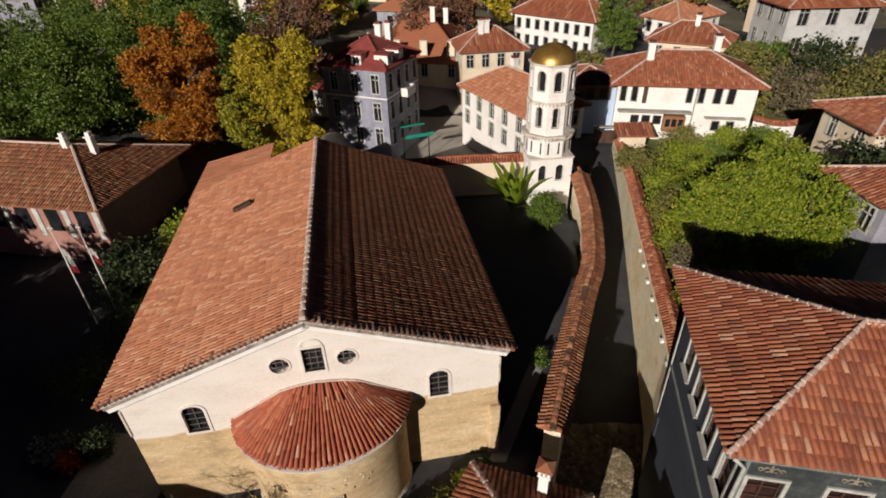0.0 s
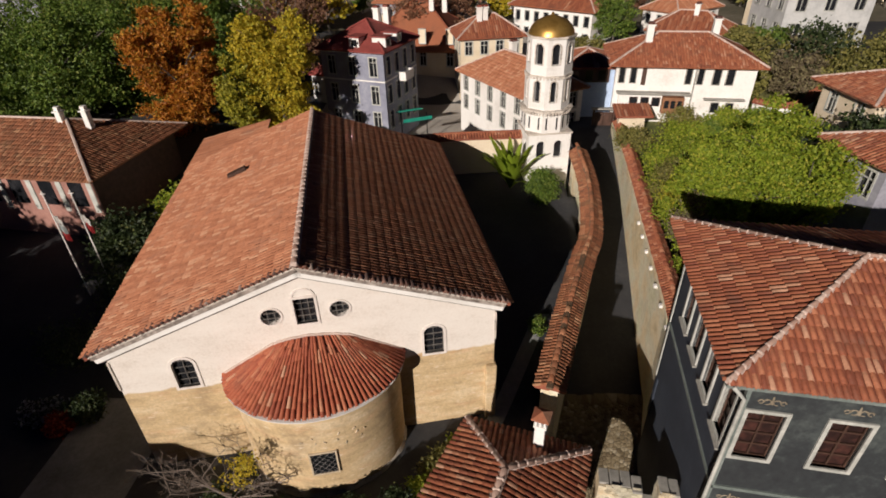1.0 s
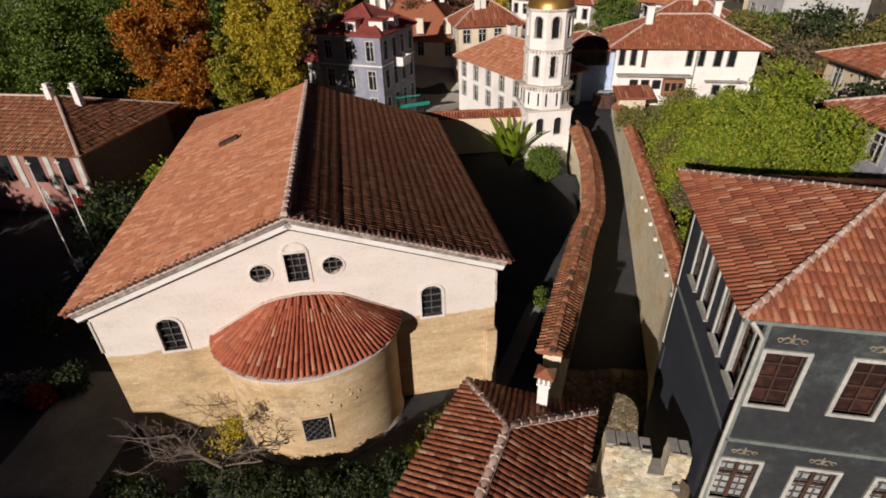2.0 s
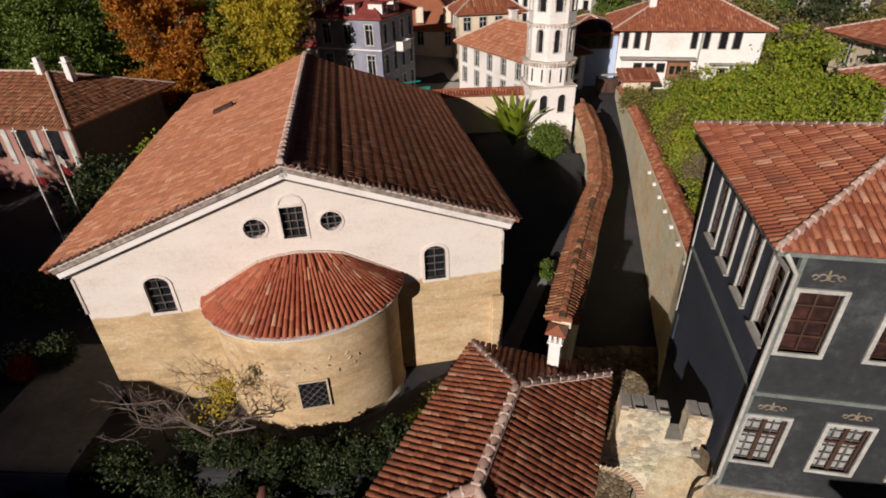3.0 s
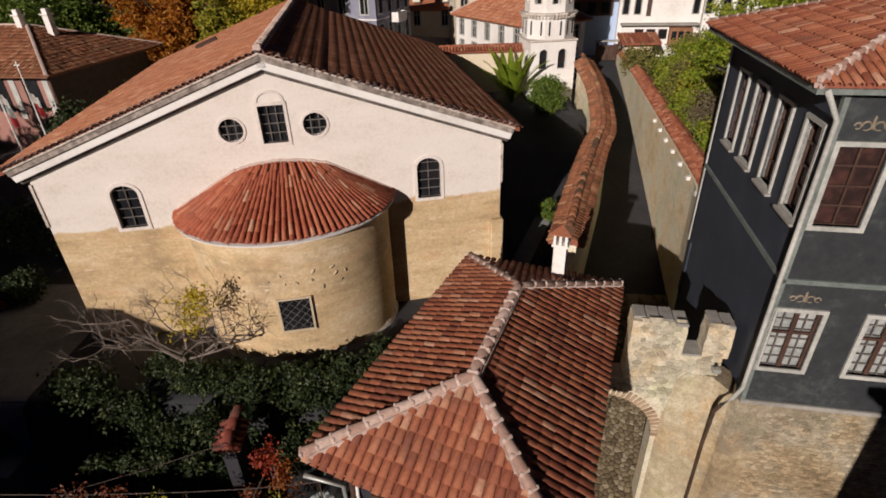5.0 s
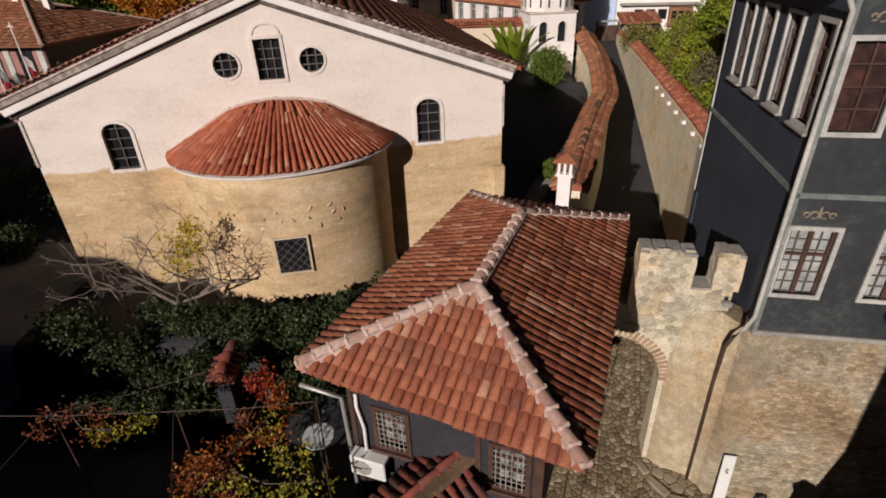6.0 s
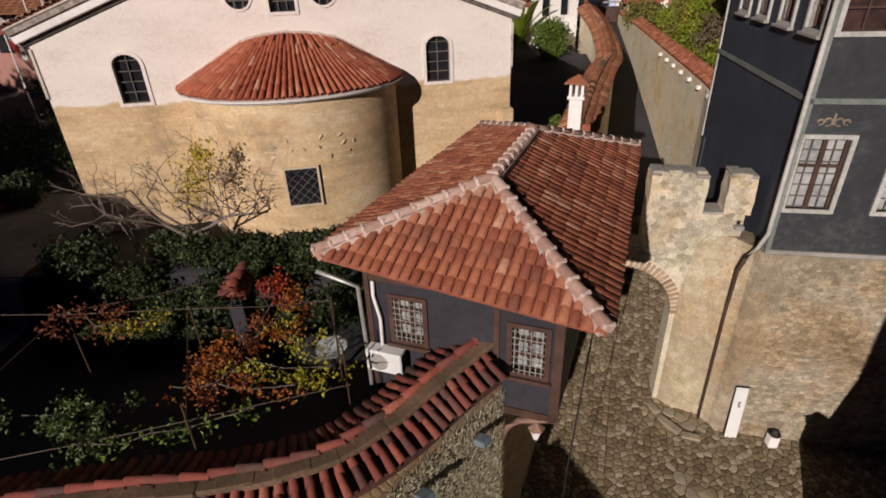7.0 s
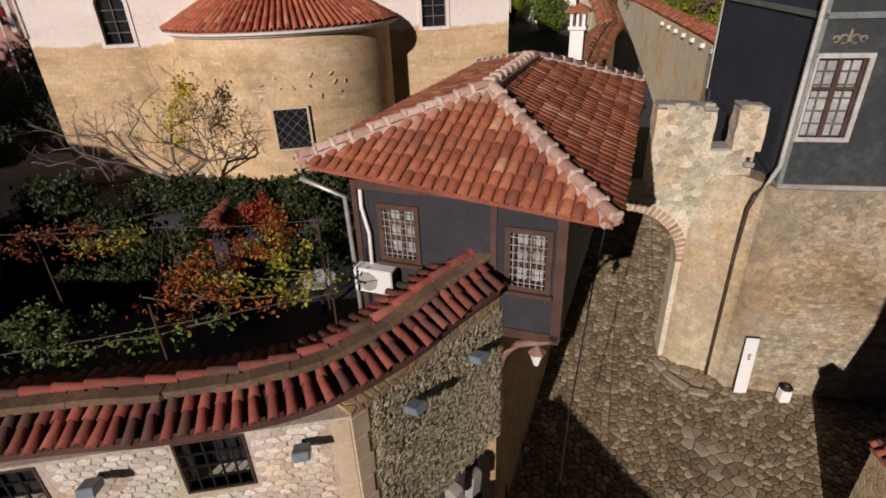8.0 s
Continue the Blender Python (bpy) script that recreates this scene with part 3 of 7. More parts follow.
def ridge_tiles(parent, p, q, material, width=0.24, rise=0.12, step=0.36, mortar=True, limit=60, seed=5):
    """A row of larger tiles along a ridge or hip, bedded in mortar."""
    rnd = random.Random(seed)
    p, q = Vector(p), Vector(q)
    s = (q - p).normalized()
    u = s.cross(Vector((0, 0, 1))).normalized()
    n = u.cross(s)
    L = (q - p).length
    pts, faces = tile_arrays(width, step * 1.15, rise, 6, 0.85, 0.025)
    out = []
    for k in range(max(1, round(L / step))):
        o = p + s * (k * step) + n * (0.05 + rnd.uniform(-0.01, 0.01))
        m = Matrix(((u.x, s.x, n.x, o.x), (u.y, s.y, n.y, o.y), (u.z, s.z, n.z, o.z), (0, 0, 0, 1)))
        out.append(m @ Matrix.Rotation(rnd.uniform(-0.05, 0.05), 4, "Z"))
    pieces("ridge_tile", pts, faces, out, material, parent, p.xy, limit)
    if mortar:
        bm = bmesh.new()
        for k in range(max(1, round(L / step))):
            o = p + s * (k * step + rnd.uniform(-0.02, 0.02)) + n * 0.075
            m = Matrix(((u.x, s.x, n.x, o.x), (u.y, s.y, n.y, o.y), (u.z, s.z, n.z, o.z), (0, 0, 0, 1)))
            box(bm, (-width * 0.51, -0.045, -0.07), (width * 0.51, 0.045, rise * 0.9), m @ Matrix.Rotation(rnd.uniform(-0.2, 0.2), 4, "Z"), 0.03)
        box(bm, (-width * 0.62, 0, -0.1), (width * 0.62, L, 0.05), Matrix(((u.x, s.x, n.x, p.x), (u.y, s.y, n.y, p.y), (u.z, s.z, n.z, p.z), (0, 0, 0, 1))))
        part("ridge_mortar", bm, M_MORTAR, parent)


def hip_corners(c, apex0, apex1):
    """Four slopes of a hipped roof: eave corners front-left, front-right, back-right, back-left; ridge from near apex0 to far apex1."""
    fl, fr, br, bl = c
    return [[fl, fr, apex0], [fr, br, apex1, apex0], [br, bl, apex1], [bl, fl, apex0, apex1]]


# ---- rubble masonry ----
def cell(p, others, reach=0.45):
    """The patch of plan nearer to p than to the others."""
    poly = [Vector((p[0] + a * reach, p[1] + b * reach)) for a, b in ((-1, -1), (1, -1), (1, 1), (-1, 1))]
    P = Vector(p)
    for q in others:
        Q = Vector(q)
        n, mid = Q - P, (P + Q) / 2
        out = []
        for a, b in zip(poly, poly[1:] + poly[:1]):
            da, db = (a - mid).dot(n), (b - mid).dot(n)
            if da <= 0:
                out.append(a)
            if da * db < 0:
                out.append(a.lerp(b, da / (da - db)))
        poly = out
        if len(poly) < 3:
            return None
    return poly


def rubble_face(parent, m, laid, u0, u1, z0, z1, du, dz, material, seed, near, limit=300, share=1.0, proud=0.025, rough=1.0):
    """Rough stones standing a little proud of a wall's face (frame m), where laid(u, z) allows them."""
    rnd = random.Random(seed)
    nu, nz = round((u1 - u0) / du), round((z1 - z0) / dz)
    grid = {}
    for j in range(-1, nz + 1):
        for i in range(-1, nu + 1):
            grid[i, j] = (i + 0.5 + (0.5 if j % 2 else 0) + rnd.uniform(-0.42, 0.42) * rough, j + 0.5 + rnd.uniform(-0.38, 0.38) * rough)
    stones = []
    for (i, j), p in grid.items():
        if rnd.random() > share:
            continue
        poly = cell(p, [grid[i + a, j + b] for a in (-2, -1, 0, 1, 2) for b in (-2, -1, 0, 1, 2) if (a or b) and (i + a, j + b) in grid], 0.85)
        if not poly or len(poly) < 4:
            continue
        c = Vector((u0 + p[0] * du, z0 + p[1] * dz))
        pts = [Vector((u0 + q.x * du, z0 + q.y * dz)) for q in poly]
        if not all(laid(q.x, q.y) for q in pts + [c]):
            continue
        out = proud * rnd.uniform(0.5, 1.3)
        P, n = [], len(pts)
        for shrink, v in ((0.008, 0.012), (0.011, -out * 0.6), (0.026, -out)):
            for q in pts:
                d = q - c
                d = d * max(0.35, 1 - shrink / max(0.04, d.length))
                P.append((d.x, v + rnd.uniform(-0.003, 0.003), d.y))
        F = [(r * n + k, r * n + (k + 1) % n, (r + 1) * n + (k + 1) % n, (r + 1) * n + k) for r in (0, 1) for k in range(n)] + [tuple(range(2 * n, 3 * n))]
        stones.append(((c - Vector(near)).length, c, P, F))
    stones.sort(key=lambda t: t[0])
    inv = PLACED.get(parent, Matrix()).inverted()
    PP, FF = [], []
    for k, (_, c, P, F) in enumerate(stones):
        if k < limit:
            me = bpy.data.meshes.new("stone")
            me.from_pydata(P, [], F)
            me.materials.append(material)
            ob = new("stone", me)
            ob.parent, ob.matrix_parent_inverse, ob.matrix_basis = parent, inv, m @ pose(c.x, 0, c.y)
        else:
            b = len(PP)
            PP += [tuple(m @ Vector((c.x + x, y, c.y + z))) for x, y, z in P]
            FF += [tuple(b + i for i in f) for f in F]
    if PP:
        me = bpy.data.meshes.new("rubble_infill")
        me.from_pydata(PP, [], FF)
        tagged(part_mesh("rubble_infill", me, material, parent), kind="stuff")


# ---- ground ----
STREET = [(-60, -60), (80, -60), (80, 0.6), (8.7, 10.5), (8.35, 11.0), (8.95, 16), (9.45, 16.4), (10.2, 18.89), (11.25, 27.5), (12.25, 36.0), (12.95, 45), (9.3, 45), (8.6, 36.5), (7.4, 34.2), (7.55, 31.0), (7.35, 28.2), (6.95, 25.8), (6.2, 23.6), (5.05, 20.2), (4.15, 17.3), (3.4, 14.5), (2.75, 11.6), (0.55, 5.5), (0.4, 4.95), (-1.75, 2.35), (-60, -9.4)]


def inside(poly, x, y):
    c = False
    for (x0, y0), (x1, y1) in zip(poly, poly[1:] + poly[:1]):
        if (y0 > y) != (y1 > y) and x < (x1 - x0) * (y - y0) / (y1 - y0) + x0:
            c = not c
    return c


def street_z(y):
    if y > 10.3:
        return 0.3 + 0.235 * (min(y, 44) - 10.3)
    return max(-4.0, 0.1 - 0.12 * (9.5 - y)) if y < 9.5 else 0.1 + 0.25 * (y - 9.5)


def ground_z(x, y):
    if inside(STREET, x, y):
        return street_z(y)
    far = max(0.0, y - 110)
    rise = 5.6 + 2.6 * min(1, max(0, (y - 16) / 20))
    if x > 9 and y > 9:
        rise = 6.6 + 1.6 * min(1, max(0, (y - 16) / 20))
    if y > 36 and -13 < x < 8:
        rise -= 3.0 * min(1, (y - 36) / 8) * min(1, max(0, (66 - y) / 8)) * min(1, (x + 13) / 3) * min(1, (8 - x) / 2)
    if y < 9.35 and x < 3:
        low = 4.15 + 0.55 * min(1, max(0, (x + 4.6) / 0.8))
        rise = low + (5.6 - low) * min(1, max(0, (y - 9.1) / 0.25))
    return rise - 0.02 * min(far, 300)


def build_ground():
    def steps(fine0, fine1, d, reach):
        a = list(np.arange(fine0, fine1 + 1e-6, d))
        g, k = d, 0
        while a[-1] < reach:
            g *= 1.35
            a.append(a[-1] + g)
        g = d
        while a[0] > -reach:
            g *= 1.35
            a.insert(0, a[0] - g)
        return a
    xs, ys = steps(-14, 16, 0.5, 3000), steps(-6, 48, 0.5, 3000)
    P = [(x, y, ground_z(x, y) + (noise.noise((x * 0.5, y * 0.5, 0)) * 0.05)) for y in ys for x in xs]
    n = len(xs)
    F = [(j * n + i, j * n + i + 1, (j + 1) * n + i + 1, (j + 1) * n + i) for j in range(len(ys) - 1) for i in range(n - 1)]
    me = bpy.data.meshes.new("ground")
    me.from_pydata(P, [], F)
    return tagged(part_mesh("ground", me, M_GROUND, smooth=True), "trodden earth of yards, lane and gardens, darkened for shade", "ground", kind="structure")


ground = build_ground()


def sheet(name, label, x0, x1, y0, y1, mat, lift=0.03, skip=True):
    """A lawn or pavement lying on the ground."""
    xs, ys = np.linspace(x0, x1, 24), np.linspace(y0, y1, 24)
    P = [(x, y, ground_z(x, y) + lift + 0.05 * max(0, noise.noise((x * 0.5, y * 0.5, 0)))) for y in ys for x in xs]
    F = [(j * 24 + i, j * 24 + i + 1, (j + 1) * 24 + i + 1, (j + 1) * 24 + i) for j in range(23) for i in range(23)]
    me = bpy.data.meshes.new(name)
    me.from_pydata(P, [], F)
    tagged(part_mesh(name, me, mat, smooth=True), label, name, kind="structure")


M_LAWN = surface("autumn_grass", (0.08, 0.095, 0.02), (0.16, 0.17, 0.045), (0.26, 0.24, 0.08), 0.4, 6, bump=0.6)
M_PAVE = surface("pale_street_paving", (0.28, 0.255, 0.225), (0.38, 0.35, 0.31), (0.46, 0.43, 0.385), 0.3, 5)
M_TOWN = surface("town_yards", (0.07, 0.065, 0.04), (0.13, 0.115, 0.075), (0.25, 0.225, 0.17), 0.12, 1.2)
M_YARDPAVE = surface("worn_yard_paving", (0.13, 0.135, 0.14), (0.20, 0.205, 0.21), (0.29, 0.29, 0.285), 0.8, 6)
sheet("lawn", "autumn grass of the terraced garden", 13.0, 44.0, 19.0, 62.0, M_LAWN)


def build_yard_strip():
    """A narrow strip, paler than the yard, between the church and the lane wall."""
    bm = bmesh.new()
    rows = []
    for y in np.linspace(14.6, 21.2, 16):
        c = 2.2 + (y - 16.2) * 0.41
        rows.append([bm.verts.new((x, y, ground_z(0, y) + 0.08)) for x in (c - 0.38, c, c + 0.38)])
    for A, B in zip(rows, rows[1:]):
        for k in (0, 1):
            bm.faces.new((A[k], A[k + 1], B[k + 1], B[k]))
    tagged(part("churchyard_path", bm, M_YARDPAVE, smooth=True), "narrow pale strip along the churchyard wall", "path", kind="structure")


build_yard_strip()
sheet("yard_paving", "pale worn paving of the yard beside the church", -16.6, -12.5, 8.0, 15.6, M_YARDPAVE, 0.05)
sheet("square", "pale paved street behind the churchyard", -14.0, 8.5, 36.5, 84.0, M_PAVE)
sheet("town_ground", "brown and olive yards of the further town", -60.0, 100.0, 90.0, 240.0, M_TOWN, 0.06)

# ---- church ----
CHURCH_TURN = 12.7
CH = pose(-5.24, 13.9, 0, 0, 0, CHURCH_TURN)
church = thing("church", "old stone church with white gable, round apse and red tiled roof", "church", (-5.24, 13.9, 5.5))


def chw(u, v, z):
    return CH @ Vector((u, v, z))


def build_church():
    W, R, EZ, RZ, LEN = 6.9, 7.4, 11.80, 14.50, 16.3
    f = CH
    gable = lambda u: RZ - 0.30 - abs(u) * (RZ - EZ) / R
    holes = [loop_arch(-4.98, -4.22, 9.62, 10.98, 0.3), loop_arch(4.12, 4.88, 9.62, 10.98, 0.3), loop_rect(-0.36, 0.36, 11.88, 12.98), loop_round(-1.2, 12.34, 0.35), loop_round(1.18, 12.34, 0.35)]
    out = [(-W, 4.5), (W, 4.5), (W, gable(W)), (0, gable(0)), (-W, gable(-W))]
    wall = part("gable_wall", plate(out, holes, 0.7, f, -0.10), M_CHURCH, church, "white plaster above, bare ochre stone below")
    for i, (a, b) in enumerate(((-4.98, -4.22), (4.12, 4.88))):
        window(church, pose(0, 0, 0) @ f @ pose(0, -0.10, 0), a, b, 9.62, 10.98, 0.10, 0.035, M_PLASTER, 2, 4, M_BAR, M_GLASS, "arched_window", 0.3, 0, False, bar=0.011)
    window(church, f @ pose(0, -0.10, 0), -0.36, 0.36, 11.88, 12.98, 0.09, 0.035, M_PLASTER, 3, 4, M_BAR, M_GLASS, "square_window", sill=False, bar=0.011)
    part("blind_arch", plate(loop_arch(-0.42, 0.42, 13.05, 13.42, 0.34), [loop_arch(-0.34, 0.34, 13.08, 13.35, 0.27)], 0.06, f, -0.13), M_PLASTER, church)
    for c in (-1.2, 1.18):
        m = f @ pose(0, -0.10, 0)
        w = part("round_window", plate(loop_round(c, 12.34, 0.41), [loop_round(c, 12.34, 0.345)], 0.16, m, -0.03), M_PLASTER, church)
        part("pane", plate(loop_round(c, 12.34, 0.36), (), 0.02, m, 0.2), M_GLASS, w)
        bm = bmesh.new()
        for k in (-0.12, 0.12):
            box(bm, (c + k - 0.015, 0.06, 12.02), (c + k + 0.015, 0.09, 12.66), m)
            box(bm, (c - 0.32, 0.05, 12.34 + k - 0.015), (c + 0.32, 0.08, 12.34 + k + 0.015), m)
        part("grille", bm, M_BAR, w)
    # side and back walls
    for u0, u1 in ((-W, -W + 0.7), (W - 0.7, W)):
        part("side_wall", boxes(((u0, 0.6, 4.5), (u1, LEN - 0.4, EZ - 0.25)), m=f), M_CHURCH, church)
    part("back_wall", plate(out, (), 0.6, f, LEN - 0.5), M_CHURCH, church)
    # raking cornice: two stepped mouldings under each verge
    for sgn in (-1, 1):
        ang = math.atan2(RZ - EZ, R) * sgn
        for lo, hi, dv, mat in ((-0.59, -0.47, -0.165, M_SHADOW_LINE), (-0.47, -0.25, -0.31, M_WHITE), (-0.25, -0.095, -0.375, M_FRIEZE), (-0.095, -0.035, -0.405, M_CORNICE)):
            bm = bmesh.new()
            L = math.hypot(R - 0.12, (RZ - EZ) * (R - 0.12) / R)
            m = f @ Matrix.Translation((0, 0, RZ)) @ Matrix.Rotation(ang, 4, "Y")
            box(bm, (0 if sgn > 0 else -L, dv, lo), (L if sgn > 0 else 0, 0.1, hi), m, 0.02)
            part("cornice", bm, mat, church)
        part("quoin_strip", boxes(((sgn * W - 0.02 if sgn > 0 else -W - 0.05, -0.14, 9.9), (sgn * W + 0.05 if sgn > 0 else -W + 0.02, 0.5, 11.25)), m=f), M_CORNICE, church)
    # roof
    for sgn, mat, sd in ((-1, M_TILE_PALE, 3), (1, M_TILE_PALE, 4)):
        if sgn < 0:
            c = [chw(-R, LEN, EZ), chw(-R, -0.36, EZ), chw(0, -0.36, RZ), chw(0, LEN, RZ)]
        else:
            # steeper beside the ridge, flatter below
            zk = RZ - 1.5 * (RZ - EZ) / R - 0.07
            c = [chw(1.5, -0.36, zk), chw(1.5, LEN, zk), chw(0, LEN, RZ), chw(0, -0.36, RZ)]
            slope_tiles(deck(church, c), c, mat, (-5.24, 13.5), 60, 0.185, 0.36, 5, 0.4, 0, 0.15, 0.042, 0.012)
            c = [chw(R, -0.36, EZ), chw(R, LEN, EZ), chw(1.5, LEN, zk), chw(1.5, -0.36, zk)]
        roof = deck(church, c)
        slope_tiles(roof, c, mat, (-5.24, 13.5), 300, 0.185, 0.36, sd, 0.8 if sgn < 0 else 0.5, 0, 0.15, 0.05 if sgn < 0 else 0.032, 0.018 if sgn < 0 else 0.006)
    ridge_tiles(church, chw(0, -0.36, RZ), chw(0, LEN, RZ), M_RIDGE, 0.22, 0.11, 0.4)
    # verge tiles along the gable
    rnd = random.Random(8)
    pts, faces = tile_arrays(0.17, 0.42, 0.085, 6, 0.8)
    for sgn in (-1, 1):
        out = []
        for k in range(38):
            t = (k + 0.5) / 38
            o = chw(sgn * R * t, -0.45, RZ - (RZ - EZ) * t - 0.02 - (0.07 * min(1, t * 4.9) * min(1, (1 - t) * 1.25) if sgn > 0 else 0))
            out.append(Matrix.Translation(o) @ pose(0, 0, 0, rnd.uniform(-4, 4), 0, CHURCH_TURN + rnd.uniform(-4, 4)))
        pieces("verge_tile", pts, faces, out, M_VERGE, church, (-5.24, 13.5), 100)
    # small roof hatch
    part("roof_hatch", boxes(((-0.5, -0.2, -0.02), (0.5, 0.2, 0.14)), m=CH @ pose(-3.75, 10.9, RZ - 3.75 * (RZ - EZ) / R + 0.08, 0, -20, 8), bevel=0.02), M_WOOD, church, "dark wooden roof hatch")
    # apse
    n = 30
    ang = [math.pi + math.pi * k / n for k in range(n + 1)]
    prof = [(3.10, 5.5), (3.10, 9.8)]
    oval = lambda r, t, z: chw(r * math.cos(t), r * 0.865 * math.sin(t), z)
    bm = bmesh.new()
    rows = [[bm.verts.new(oval(r, t, z)) for t in ang] for r, z in prof]
    for j, (A, B) in enumerate(zip(rows, rows[1:])):
        for k in range(n):
            bm.faces.new((A[k], A[k + 1], B[k + 1], B[k]))
    apse = part("apse", bm, M_APSE, church, "rounded ochre stone apse", smooth=True)
    bm = bmesh.new()
    rows = [[bm.verts.new(oval(r, t, z)) for t in ang] for r, z in ((3.10, 9.80), (3.20, 9.83), (3.25, 9.88), (3.35, 9.90), (3.37, 9.955), (3.0, 9.965))]
    for A, B in zip(rows, rows[1:]):
        for k in range(n):
            bm.faces.new((A[k], A[k + 1], B[k + 1], B[k]))
    part("cornice", bm, M_WHITE, apse)
    rnd = random.Random(6)
    bm = bmesh.new()
    rows = [[bm.verts.new(oval(r, t, z + (rnd.uniform(-0.1, 0.1) if z > 5 else 0))) for t in ang] for r, z in ((3.26, 4.4), (3.22, 5.55), (3.10, 5.78))]
    for A, B in zip(rows, rows[1:]):
        for k in range(n):
            bm.faces.new((A[k], A[k + 1], B[k + 1], B[k]))
    part("footing", bm, M_CORNICE, apse, "flaking pale lime footing", smooth=True)
    win = part("grated_window", ring_plate(loop_rect(-0.50, 0.50, 6.86, 8.06), loop_rect(-0.44, 0.44, 6.92, 8.0), 0.1, f, -2.725), M_OCHRE, apse)
    part("pane", plate(loop_rect(-0.44, 0.44, 6.92, 8.0), (), 0.06, f, -2.698), M_GLASS, win)
    bm = bmesh.new()
    for k in range(-4, 6):
        for sg in (-1, 1):
            pts2 = [(u, 7.46 + sg * (u - k * 0.27)) for u in np.linspace(-0.44, 0.44, 45)]
            pts2 = [p for p in pts2 if 6.92 <= p[1] <= 8.0]
            if len(pts2) > 3:
                tube(bm, [f @ Vector((pts2[0][0], -2.712, pts2[0][1])), f @ Vector((pts2[-1][0], -2.712, pts2[-1][1]))], 0.009, 0.009, 4)
    part("grille", bm, M_BAR, win)
    # spalled stones standing out of the apse wall
    rnd = random.Random(15)
    for k in range(11):
        t = math.pi * 1.5 + rnd.choice((0.22, 0.34, 0.44, 0.52, -0.2, -0.05, 0.1)) + rnd.uniform(-0.05, 0.05)
        z = rnd.choice((8.3, 8.55, 8.85, 8.6)) + rnd.uniform(-0.06, 0.06)
        c = oval(3.1, t, z)
        m = Matrix.Translation(c) @ pose(0, 0, 0, rnd.uniform(-12, 12), rnd.uniform(-80, 80), CHURCH_TURN + math.degrees(t) + 90)
        q = rnd.uniform(0.03, 0.08)
        part("spall", boxes(((-q, -0.035, -0.03), (q, 0.05, 0.03)), m=m, bevel=0.018), M_OCHRE if k % 3 else M_BASE, apse)
    # apse roof: radial tiles
    er, ez, tz = 3.26, 9.99, 11.26
    crown = lambda t: Vector((1.35 * math.cos(t), -0.12, tz - 0.20 * math.cos(t) ** 2))
    rim = lambda t, dz=0.0: Vector((er * math.cos(t), er * 0.845 * math.sin(t), ez + dz))
    bm = bmesh.new()
    hi, lo, under = [[bm.verts.new(CH @ p) for p in q] for q in ([crown(t) for t in ang], [rim(t) for t in ang], [rim(t, -0.08) for t in ang])]
    for k in range(n):
        bm.faces.new((hi[k], lo[k], lo[k + 1], hi[k + 1]))
        bm.faces.new((lo[k + 1], lo[k], under[k], under[k + 1]))
    aroof = part("apse_roof", bm, M_PAN, church, "fan of red clay tiles")
    rnd = random.Random(4)
    out = []
    N = 52
    pts, faces = tile_arrays(0.142, 0.50, 0.088, 6, 0.84, 0.018, 0.014)
    for i in range(N):
        t = math.pi + math.pi * (i + 0.5) / N
        E, T = rim(t), crown(t)
        down = E - T
        L = down.length
        s = -down.normalized()
        u = s.cross(Vector((0, 0, 1))).normalized()
        nn = u.cross(s)
        k = -0.09
        step = rnd.uniform(0.14, 0.42)
        stop = L * rnd.uniform(0.62, 0.76) if i % 3 == 1 else L - 0.16
        while k < stop:
            q = k / L
            w = 1.0 - 0.42 * q if q < 0.68 else 1.1 - 0.32 * q
            cut = min(1.0, (L + 0.06 - k) / 0.5)
            o = E + s * (k + rnd.uniform(-0.025, 0.025)) + nn * (0.012 + rnd.uniform(0, 0.008))
            m = Matrix(((u.x, s.x, nn.x, o.x), (u.y, s.y, nn.y, o.y), (u.z, s.z, nn.z, o.z), (0, 0, 0, 1)))
            out.append(CH @ m @ Matrix.Rotation(rnd.uniform(-0.025, 0.025), 4, "Z") @ Matrix.Diagonal((w, cut, w, 1)))
            k += step
            step = 0.42
    pieces("tile", pts, faces, out, M_TILE_APSE, aroof, tuple(chw(0, -3, 0).xy), 300)
    # low mortar band where the apse roof meets the wall
    bm = bmesh.new()
    line = [rim(ang[0], 0.08)] + [crown(t) + Vector((0, 0, 0.07)) for t in ang] + [rim(ang[-1], 0.08)]
    tube(bm, [CH @ Vector((p.x, -0.13, p.z + rnd.uniform(-0.02, 0.02))) for p in line], 0.055, 0.055, 6)
    part("flashing", bm, M_MORTAR, aroof)
    # low annex behind the church
    part("annex_wall", boxes(((-7.6, 16.0, 4.5), (-3.5, 21.0, 11.3)), m=f), M_CHURCH, church)
    c = [chw(-8.0, 22.0, 11.3), chw(-8.0, 15.9, 11.3), chw(-3.4, 15.9, 12.3), chw(-3.4, 22.0, 12.3)]
    slope_rolls(deck(church, c), c, M_TILE_PALE)
    # short buttress at the corner
    part("buttress", boxes(((6.55, -0.3, 4.5), (7.0, 0.6, 8.6)), m=f, bevel=0.04), M_CHURCH, church)


build_church()


